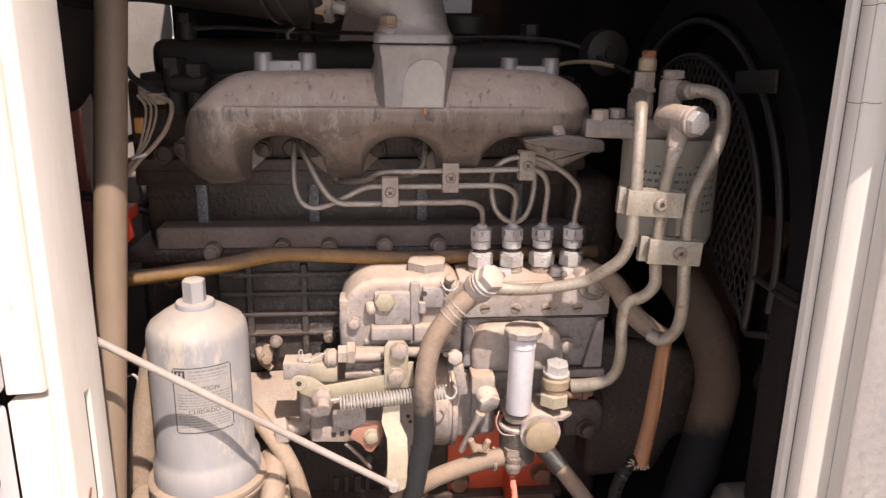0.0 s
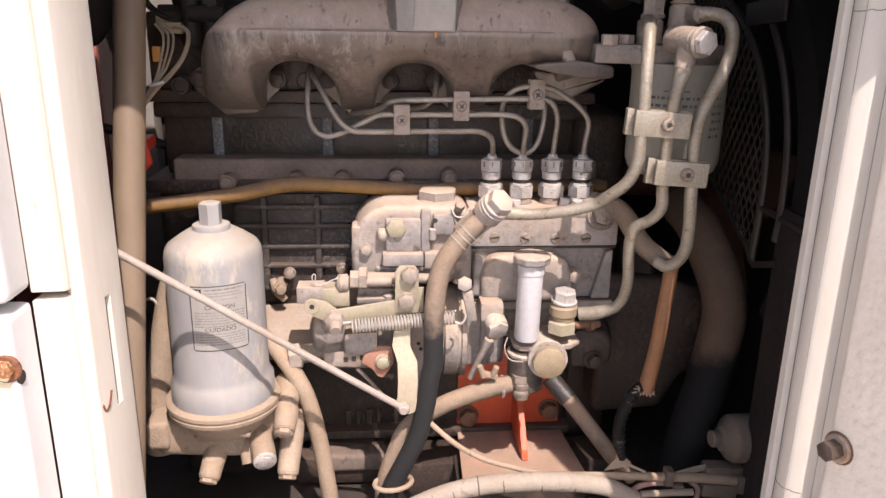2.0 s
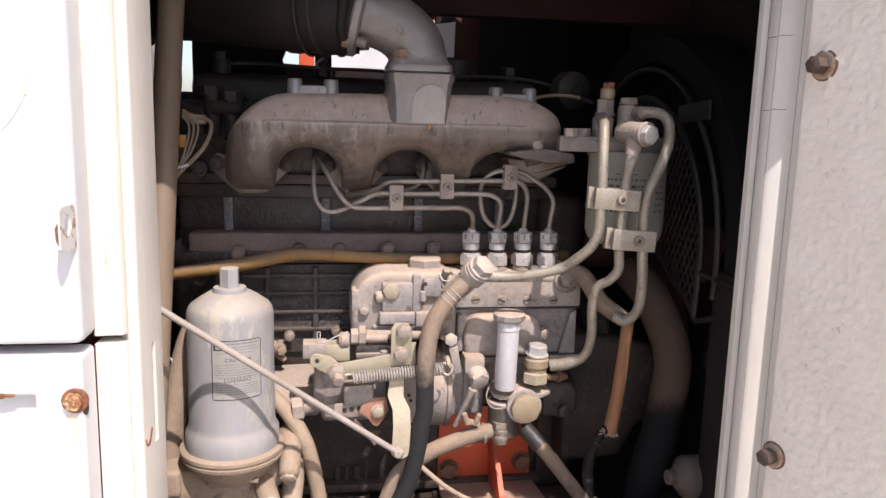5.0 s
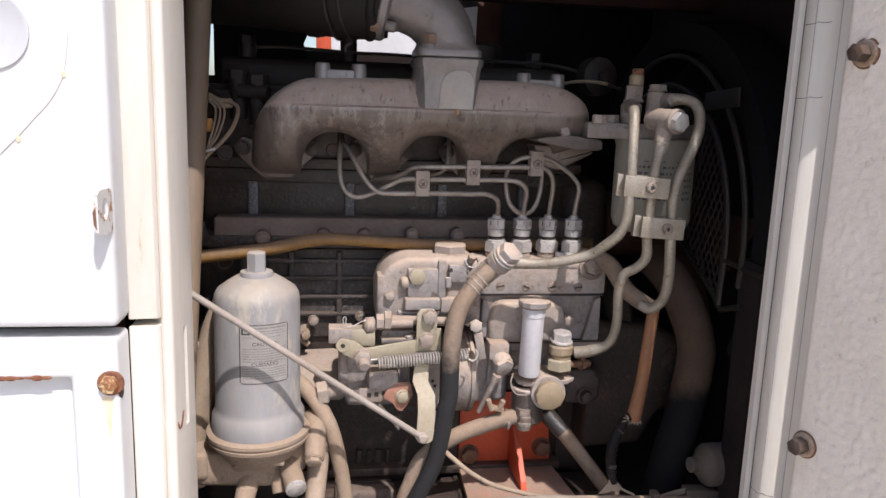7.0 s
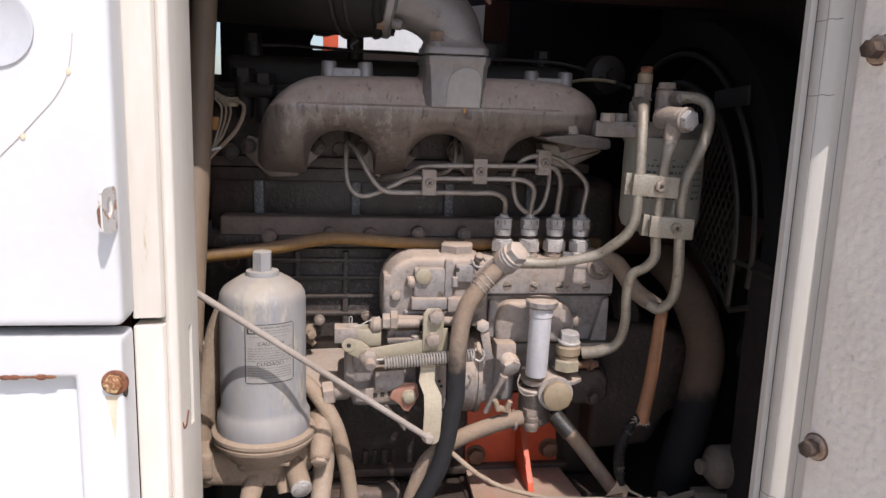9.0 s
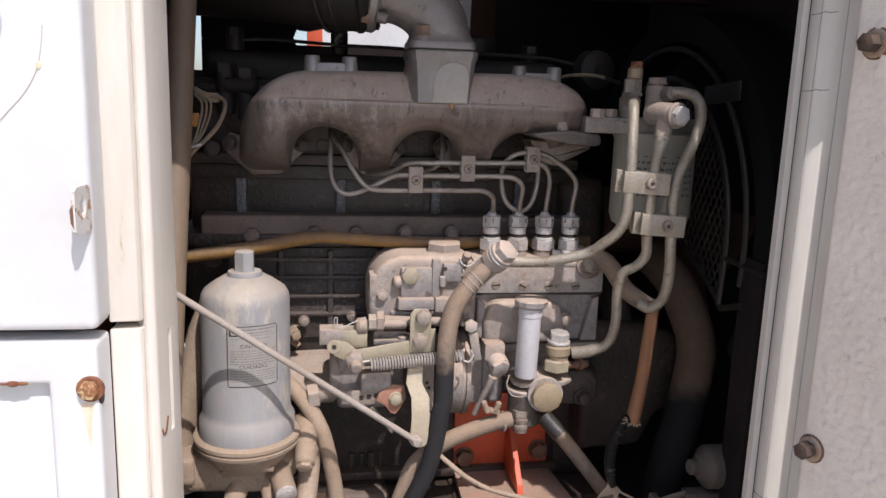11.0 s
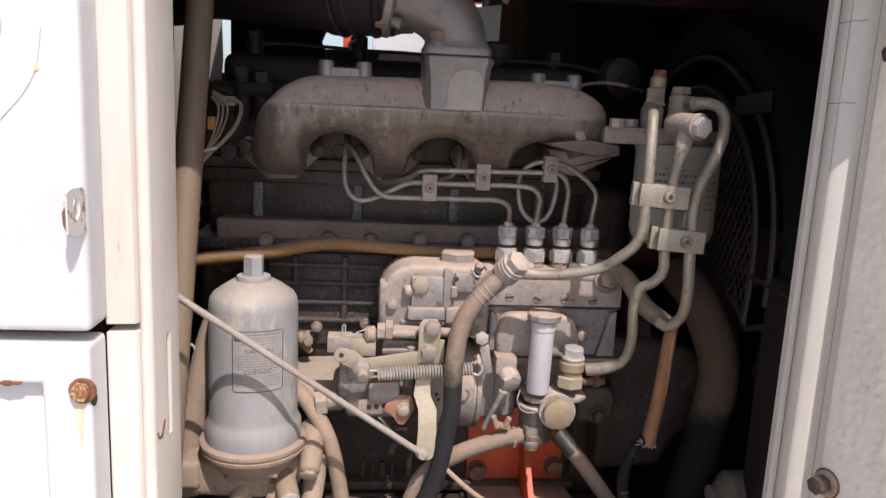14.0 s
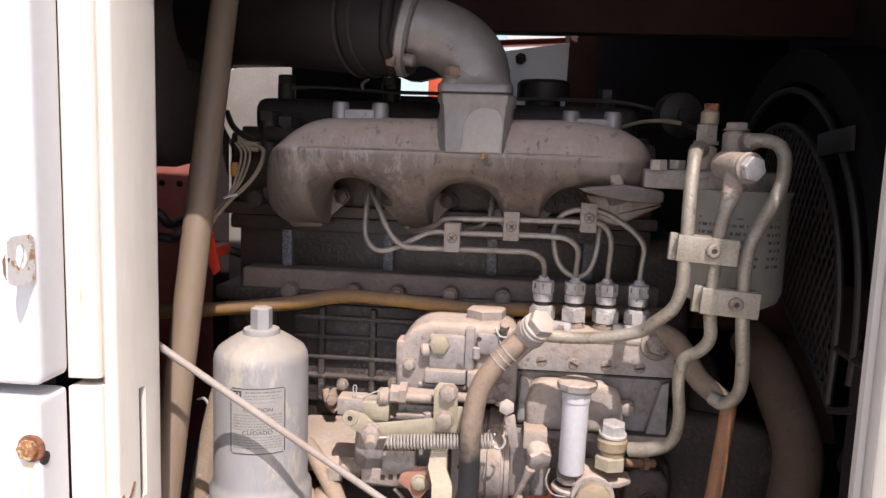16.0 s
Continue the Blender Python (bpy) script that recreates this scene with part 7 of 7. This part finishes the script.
for k in range(11):
    u = 0.7 + k * 0.44
    i = int(u)
    a, b = Vector(TP[i]), Vector(TP[i + 1])
    q = a + (b - a) * (u - i)
    r = 0.0069 - 0.0004 * abs(k - 5) / 5
    part("tape_turn", Geo().lathe(tuple(q), tuple((a - b).normalized() + Vector((random.uniform(0.1, 0.4), 0, 0.1))), [(0, r - 0.0008), (0.0004, r), (0.0040, r + 0.0004), (0.0046, r - 0.0006)], 16), tape_black, oh)
part("tape_flag", Geo().prism([(0.2350, 0.7745), (0.2470, 0.7900), (0.2490, 0.8010), (0.2545, 0.8015), (0.2560, 0.7935), (0.2655, 0.7850), (0.2620, 0.7735), (0.2560, 0.7790)], 0.0015, face_m((0, 0.6440, 0)), bev=0.0005), hose_tan, oh, "loose dusty tag of tape")
part("thin_wire", Geo().tube([(0.2478, 0.6400, 0.8034), (0.2609, 0.6400, 0.7855), (0.2815, 0.6400, 0.7737)], 0.0016, n=6), wire_pale, oh)
g = Geo()
g.tube([(0.2283, 0.7200, 1.0694), (0.2479, 0.7000, 1.0613), (0.2646, 0.6780, 1.0336), (0.2783, 0.6620, 1.0223), (0.2933, 0.6520, 1.0159)], [0.0105, 0.011, 0.011, 0.0105, 0.0085], n=16)
single("branch_hose", g, rubber_dusty, "dusty rubber hose joining the fuel pipe", "hose")
big = thing("coolant_hose", (0.3477, 0.7000, 0.7424), "thick brown dusty radiator hose, black below", "hose")
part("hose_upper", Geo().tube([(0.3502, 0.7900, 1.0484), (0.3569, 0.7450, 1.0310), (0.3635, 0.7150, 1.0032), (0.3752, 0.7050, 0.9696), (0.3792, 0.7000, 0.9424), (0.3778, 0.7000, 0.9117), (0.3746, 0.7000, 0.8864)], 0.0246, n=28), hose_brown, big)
part("hose_lower", Geo().tube([(0.3778, 0.7000, 0.9117), (0.3746, 0.7000, 0.8864), (0.3674, 0.7000, 0.8427), (0.3564, 0.7000, 0.7952), (0.3490, 0.7000, 0.7423), (0.3480, 0.7000, 0.6840)], 0.0248, n=28), hose_brown, big, "black lower run")
g = Geo()
g.tube([(0.1932, 0.7300, 0.8419), (0.2115, 0.7150, 0.8222), (0.2386, 0.7000, 0.7888), (0.2675, 0.6900, 0.7524), (0.2858, 0.6900, 0.7328)], [0.0105, 0.0098, 0.0095, 0.0095, 0.0095], n=14)
dr = tagged(part("drain_hose", g, rubber_dusty), "dusty hose slanting down behind the engine mount", "hose")
part("black_end", Geo().tube([(0.1871, 0.7320, 0.8479), (0.1984, 0.7240, 0.8359), (0.2084, 0.7170, 0.8257)], 0.0112, n=14), rubber, dr)

# ---- engine mount ----
mount = thing("engine_mount", (0.1618, 0.7600, 0.7308), "bright orange steel engine mount with gusset", "engine mount")
m0, m1 = (0.0847, 0.8120, 0.8125), (0.2221, 0.8120, 0.7347)
bz = (0.2220, 0.8120, 0.7373)[2]
mx = (m0[0] + m1[0]) / 2
mw = m1[0] - m0[0]
g = Geo()
g.prism([(-mw / 2, 0), (mw / 2, 0), (mw / 2 - 0.004, 0.055), (mw / 2 - 0.03, 0.11), (-mw / 2 + 0.012, 0.11), (-mw / 2, 0.085)], 0.008, face_m((mx, 0.82, bz)), bev=0.0015)
part("back_plate", g, orange_paint, mount)
g = Geo()
fy = (0.1613, 0.7498, 0.7000)[1]
g.prism([(-mw / 2, 0), (mw / 2, 0), (mw / 2 + 0.010, -0.115), (-mw / 2 - 0.004, -0.115)], 0.008, pose(mx, 0.812, bz - 0.010), bev=0.0015)
part("base_plate", g, orange_dusty, mount, "orange base plate covered in tan dust")
g = Geo()
fx = (0.1659, 0.8100, 0.7610)[0]
g.prism([(0, 0), (0.085, 0), (0.080, 0.012), (0.004, 0.085), (0, 0.085)], 0.008, pose(fx, 0.812, bz - 0.001, 90, 0, -90), bev=0.001)
part("gusset", g, orange_paint, mount)
for p in ((0.0993, 0.8000, 0.7539), (0.2078, 0.8000, 0.7611)):
    bolt(mount, plus(p, 0, 0.012), r=0.0118, h=0.012, material=rust_dark, flange=0.0145, turn=0.3)
g = Geo()
g.box((mx, 0.75, bz - 0.045), (mw + 0.02, 0.12, 0.062), bev=0.006)
g.box((mx, 0.78, 0.69), (0.30, 0.06, 0.06), bev=0.004)
single("mount_beam", g, case_brown, "dark dusty brown chassis beam under the engine mount", "beam")

# ---- low front: conduit, cables, rail ----
g = Geo()
cpts = [(0.0190, 0.6300, 0.7450), (0.0520, 0.6300, 0.7595), (0.0890, 0.6300, 0.7690), (0.1270, 0.6300, 0.7725), (0.1820, 0.6300, 0.7715), (0.2300, 0.6310, 0.7640), (0.2720, 0.6350, 0.7420)]
g.tube(cpts, [0.0105, 0.0105, 0.0105, 0.0105, 0.0108, 0.0105, 0.0090], n=18)
con = tagged(part("conduit", g, mat("conduit_grey", (0.34, 0.30, 0.25), (0.24, 0.205, 0.165), rough=0.7, dust=0.5, scale=60, bump=0.4, stain=(0.16, 0.125, 0.10), stain_at=0.6, stain_scale=40, dust_col=(0.40, 0.32, 0.25), cling=0.6)), "pale dusty ringed conduit along the bay sill", "conduit")
for t in (0.12, 0.22, 0.34, 0.46, 0.60, 0.72):
    k = min(int(t * 6), 5)
    a, b = Vector(cpts[k]), Vector(cpts[k + 1])
    q = a + (b - a) * (t * 6 - k)
    dd = (b - a).normalized()
    part("joint_ring", Geo().cyl(tuple(q - dd * 0.0007), tuple(q + dd * 0.0007), 0.01085, n=18, bev=0.0003), rubber_brown, con)
g = Geo()
g.tube([(0.0200, 0.6680, 0.8480), (0.0520, 0.6500, 0.8235), (0.0710, 0.6470, 0.8085), (0.0970, 0.6450, 0.7935), (0.1290, 0.6430, 0.7835), (0.1680, 0.6400, 0.7750), (0.2250, 0.6400, 0.7710), (0.2710, 0.6400, 0.7685), (0.3070, 0.6400, 0.7660), (0.3490, 0.6420, 0.7620), (0.3910, 0.6450, 0.7555)], [0.0030] * 5 + [0.0036, 0.0042, 0.0046, 0.0048, 0.0056, 0.0066], n=12)
single("sill_cable", g, hose_tan, "tan dusty cable along the bay sill", "cable")
lm = thing("sill_loom", (0.3210, 0.6450, 0.7529), "dusty wiring with ties along the sill", "wires")
part("wire", Geo().tube([(0.2700, 0.6420, 0.7480), (0.2770, 0.6410, 0.7545), (0.2890, 0.6400, 0.7585), (0.3100, 0.6400, 0.7585)], 0.0034, n=8), pink_wire, lm, "faded pink wire")
part("wire", Geo().tube([(0.3360, 0.6410, 0.7580), (0.3430, 0.6400, 0.7535), (0.3465, 0.6400, 0.7450), (0.3455, 0.6410, 0.7340)], 0.0030, n=8), pink_wire, lm, "faded pink wire")
part("wire", Geo().tube([(0.2770, 0.6340, 0.7485), (0.3060, 0.6330, 0.7500), (0.3370, 0.6330, 0.7500)], 0.0040, n=8), wire_pale, lm)
for dz in (0.0, 0.0028, 0.0056):
    part("wire", Geo().tube([(0.3160, 0.6440, 0.7650 + dz * 0.4), (0.3350, 0.6460, 0.7660 + dz), (0.3560, 0.6500, 0.7680 + dz)], 0.0013, n=6), wire_pale, lm)
part("tie", Geo().box((0.3085, 0.6385, 0.7680), (0.0095, 0.015, 0.019), rot=(0, 4, 0), bev=0.002).box((0.3210, 0.6380, 0.7545), (0.0110, 0.010, 0.0085), bev=0.002), sender_dust, lm)
part("connector", Geo().box((0.3700, 0.6520, 0.7670), (0.030, 0.018, 0.0125), rot=(0, 2, 0), bev=0.002).box((0.3930, 0.6540, 0.7640), (0.018, 0.016, 0.010), bev=0.002), sender_dust, lm)
part("connector", Geo().box((0.3720, 0.6480, 0.7450), (0.042, 0.020, 0.016), rot=(0, 6, 0), bev=0.002).box((0.4030, 0.6480, 0.7500), (0.022, 0.020, 0.022), rot=(0, 12, 0), bev=0.003), sender_dust, lm)
g = Geo()
g.box((0.05, 0.60, 0.683), (0.80, 0.05, 0.045), bev=0.006)
single("sill_rail", g, mat("rail_dusty", (0.10, 0.08, 0.065), (0.06, 0.05, 0.045), rough=0.8, dust=0.5, scale=50, bump=0.3), "dusty steel sill rail at the bay floor", "rail")
pb = thing("sender_unit", (0.4070, 0.6550, 0.7785), "dusty cylindrical sender unit by the jamb", "fitting")
c = (0.4082, 0.6550, 0.7999)
part("body", Geo().lathe((0.3745, 0.662, c[2]), (1, 0.05, -0.03), [(0, 0.011), (0.002, 0.0155), (0.006, 0.0175), (0.010, 0.0255), (0.014, 0.0280), (0.06, 0.0285), (0.10, 0.0285)], 28), sender_dust, pb)
part("neck", Geo().lathe((0.3640, 0.662, c[2] + 0.0005), (1, 0.05, -0.03), [(0, 0.0), (0.0, 0.0085), (0.0015, 0.0100), (0.006, 0.0100), (0.0065, 0.0092), (0.0115, 0.0092)], 20), sender_dust, pb)
part("foot", Geo().box((c[0] + 0.03, 0.668, (c[2] + 0.66) / 2), (0.03, 0.03, c[2] - 0.66), bev=0.004), grime_shade, pb)

# ---- fan guard and shroud ----
shroud = thing("fan_shroud", (0.42, 0.9, 0.80), "black sheet fan shroud with rim and mesh guard", "fan shroud")
GX, GY, GZ = 0.40, 0.90, 1.085


def arc(r, a0, a1, n=28, x=GX):
    return [(x, GY - r * math.cos(radians(a0 + (a1 - a0) * k / n)), GZ + r * math.sin(radians(a0 + (a1 - a0) * k / n))) for k in range(n + 1)]


for r, rad in ((0.210, 0.0042), (0.252, 0.0040)):
    part("guard_ring", Geo().tube(arc(r, -10, 130), rad, n=8, step=1), mesh_black, shroud)
ring = []
for a in range(0, 33):
    w = radians(-30 + a * 6)
    ring.append([(xx, GY - rr * math.cos(w), GZ + rr * math.sin(w)) for xx, rr in ((0.405, 0.262), (0.405, 0.300), (0.470, 0.305), (0.470, 0.262))])
part("shroud_rim", Geo().loft(ring), shroud_black, shroud)
part("guard_edge", Geo().tube([(GX, 0.90, 1.117), (GX, 0.797, 1.064), (GX, 0.709, 1.019), (GX, 0.688, 1.003), (GX, 0.640, 1.020)], 0.0040, n=8, step=1), mesh_black, shroud)
part("guard_stay", Geo().tube([(GX, 0.695, 1.005), (GX, 0.690, 1.065), (GX, 0.690, 1.09)], 0.0042, n=8, step=1), mesh_black, shroud)
part("guard_stay", Geo().tube([(GX, 0.690, 1.068), (GX, 0.60, 1.066)], 0.0036, n=8, step=1), mesh_black, shroud)
part("guard_strap", Geo().box((GX - 0.004, 0.730, 1.272), (0.004, 0.085, 0.024), rot=(-4, 0, 0), bev=0.001), mesh_black, shroud)


def inside(y, z):
    if math.hypot(y - GY, z - GZ) > 0.209 or y > GY + 0.06:
        return False
    return z > 1.117 + (y - 0.90) * 0.505


def wires(sign):
    """Parallel guard wires clipped to the guard's outline."""
    found = []
    for k in range(-34, 35):
        run = None
        for i in range(-70, 71):
            s = i * 0.004
            y = GY + 0.5 * 0.0270 * k + s * 0.50
            z = GZ + sign * 0.866 * s
            if inside(y, z):
                run = [(y, z), (y, z)] if run is None else [run[0], (y, z)]
        if run and run[0] != run[1]:
            found.append(run)
    return found


for sign in (1, -1):
    g = Geo()
    for (ya, za), (yb, zb) in wires(sign):
        g.tube([(GX + 0.001 * sign, ya, za), (GX + 0.001 * sign, yb, zb)], 0.0013, n=5, step=1)
    tagged(part("guard_mesh", g, mesh_black, shroud), kind="stuff")
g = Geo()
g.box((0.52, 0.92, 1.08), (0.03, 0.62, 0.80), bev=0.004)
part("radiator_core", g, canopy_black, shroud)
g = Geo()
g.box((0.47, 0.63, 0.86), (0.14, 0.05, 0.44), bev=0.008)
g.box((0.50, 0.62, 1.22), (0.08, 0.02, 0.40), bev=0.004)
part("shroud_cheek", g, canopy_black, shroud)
fan = thing("cooling_fan", (0.43, GY, GZ), "dark red cooling fan behind the guard", "fan")
for k in range(5):
    a = radians(72 * k + 20)
    g = Geo().prism([(-0.02, 0.03), (0.03, 0.03), (0.045, 0.18), (-0.035, 0.18)], 0.004, Matrix.Translation((0.44, GY, GZ)) @ Euler((a, 0, 0)).to_matrix().to_4x4() @ pose(0, 0, 0, 90, 0, 60), bev=0.001)
    part("blade", g, red_dark, fan)
part("hub", Geo().cyl((0.30, GY, GZ), (0.46, GY, GZ), 0.05, n=20), red_dark, fan)

# alternator-like housing behind the fuel filter
g = Geo()
p = (0.2722, 0.8000, 1.2980)
g.lathe((p[0] - 0.02, 0.82, p[2]), (0.2, -1, 0), [(0, 0.018), (0.0, 0.026), (0.02, 0.025), (0.024, 0.018), (0.026, 0.008), (0.030, 0.007), (0.030, 0.0)], 24)
single("thermostat_housing", g, cover_black, "dark round thermostat housing behind the manifold", "housing")

# ---- details of the canopy front ----
latch = thing("door_latch", (-0.3075, 0.4300, 1.1519), "rusted steel latch tongue with a hole", "latch")
lp = (-0.2738, 0.4100, 1.1611)
g = Geo()
n = 20
zt2, zb2 = (-0.2731, 0.4200, 1.1777)[2], (-0.2746, 0.4200, 1.1404)[2]
zc2 = (zt2 + zb2) / 2
hh = (zt2 - zb2) / 2
hub = Vector((-0.2815, 0.4315, zc2))
along = Vector((0.165, 0.986, 0.0)).normalized()
face = Vector((along.y, -along.x, 0.0))
rim = [(-0.0125, -hh * 0.80), (-0.0125, hh * 0.80), (-0.008, hh), (0.0125, hh), (0.0125, -hh * 0.86), (0.009, -hh * 0.92), (-0.003, -hh)]
rim2 = []
for k in range(28):
    w = 2 * math.pi * k / 28
    best = 1.0
    for i in range(len(rim)):
        (ax, az), (bx2, bz2) = rim[i], rim[(i + 1) % len(rim)]
        den = math.cos(w) * (bz2 - az) - math.sin(w) * (bx2 - ax)
        if abs(den) > 1e-9:
            u = (ax * (bz2 - az) - az * (bx2 - ax)) / den
            v = (ax * math.sin(w) - az * math.cos(w)) / den
            if u > 0 and -1e-6 <= v <= 1 + 1e-6:
                best = min(best, u)
    rim2.append((math.cos(w) * best, math.sin(w) * best))
hole_ring = [(math.cos(2 * math.pi * k / 28) * 0.0050, 0.003 + math.sin(2 * math.pi * k / 28) * 0.0090) for k in range(28)]
vs, fs = [], []
for s_off in (-0.0015, 0.0015):
    vs += [tuple(hub + along * a1 + Vector((0, 0, z1)) + face * s_off) for a1, z1 in hole_ring + rim2]
for k in range(28):
    q = (k + 1) % 28
    fs += [(k, q, 28 + q, 28 + k), (56 + k, 84 + k, 84 + q, 56 + q), (k, 56 + k, 56 + q, q), (28 + k, 28 + q, 84 + q, 84 + k)]
part("tongue", Geo().add(vs, fs), mat("latch_metal", (0.66, 0.64, 0.61), (0.56, 0.53, 0.49), rough=0.5, scale=60, bump=0.15, stain=(0.34, 0.17, 0.07), stain_at=0.53, stain_scale=45), latch)
tip = hub - along * 0.0125
part("tongue_lip", Geo().prism([(-0.0025, -0.006), (0.0005, -0.012), (0.002, 0.006), (-0.001, 0.008), (-0.003, 0.004)], 0.003, face_m((tip.x, tip.y + 0.003, zb2 + 0.016)), bev=0.001), rust_dark, latch)
rb = thing("rusted_bolt", (-0.2852, 0.4300, 1.0156), "heavily rusted bolt with rust run on white door", "bolt")
p = (-0.2880, 0.4430, 1.0108)
# Pale patches in the colour stand for the highlight on the rusty head.
part("head", Geo().hexa(plus(p, 0.0012, -0.0015), (0, -1, 0), 0.0080, 0.0055, 0.4), bolt_pale, rb, "rusty hexagon head with a painted pale highlight")
part("washer", Geo().cyl(plus(p, 0.002, 0.002), plus(p, 0.002, -0.0018), 0.0110, n=24), rust, rb)
g = Geo()
g.prism([(-0.006, 0.0), (0.004, 0.0), (0.002, -0.016), (0.0005, -0.040), (-0.0005, -0.040), (-0.003, -0.018)], 0.0006, face_m(plus(p, 0.0, 0.0003, -0.012)), bev=0)
part("rust_run", g, rust_run, rb)
# round recess cover and arc weld on the upper door
rc = (-0.3614, 0.4430, 1.2970)
g = Geo()
RR = (-0.3321, 0.4430, 1.2926)[0] - rc[0]
g.lathe((rc[0], DOOR_Y - 0.0006, rc[2]), (0, -1, 0), [(0, RR), (0.0015, RR), (0.0015, RR - 0.002), (0.0004, RR - 0.004), (0.0004, 0.0)], 40)
g2 = mat("recess_grey", (0.55, 0.55, 0.56), (0.48, 0.48, 0.49), rough=0.5, scale=40, bump=0.05)
single("port_cover", g, g2, "round grey port cover on the white door", "cover")
g = Geo()
g.tube([(-0.3705, 0.4425, 1.1920), (-0.3568, 0.4425, 1.2057), (-0.3447, 0.4425, 1.2180), (-0.3325, 0.4425, 1.2316), (-0.3204, 0.4425, 1.2453), (-0.3109, 0.4425, 1.2617), (-0.3065, 0.4425, 1.2793), (-0.3045, 0.4425, 1.2952)], 0.0004, n=6)
seam = tagged(part("door_scratch", g, scratch_line), "thin curved scratch with rust spots on the door", "scratch")
for p in ((-0.3089, 0.4422, 1.2661), (-0.3454, 0.4422, 1.2150)):
    part("rust_spot", Geo().ball(p, 0.0024, squash=(0.8, 0.15, 1.2)), rust_run, seam)
g = Geo()
random.seed(3)
for k in range(9):
    x = RXX - 0.075 + 0.007 * k
    g.ball((x, DOOR_Y + 0.0005, RZ + 0.001), 0.0035, n=8, squash=(1.4, 0.25, random.uniform(0.3, 0.9)))
single("edge_rust", g, rust, "line of rust on the door recess edge", "rust", kind="stuff")
p = (-0.2668, 0.4500, 1.0007)
# Drain hole is a dark disc with its shade in the colour.
hole = Geo().cyl((LX + 0.0006, p[1], p[2]), (LX - 0.002, p[1], p[2]), 0.0055, n=14, bev=0.0002)
single("drain_hole", hole, grime_shade, "small dark drain hole in the door edge", "hole")
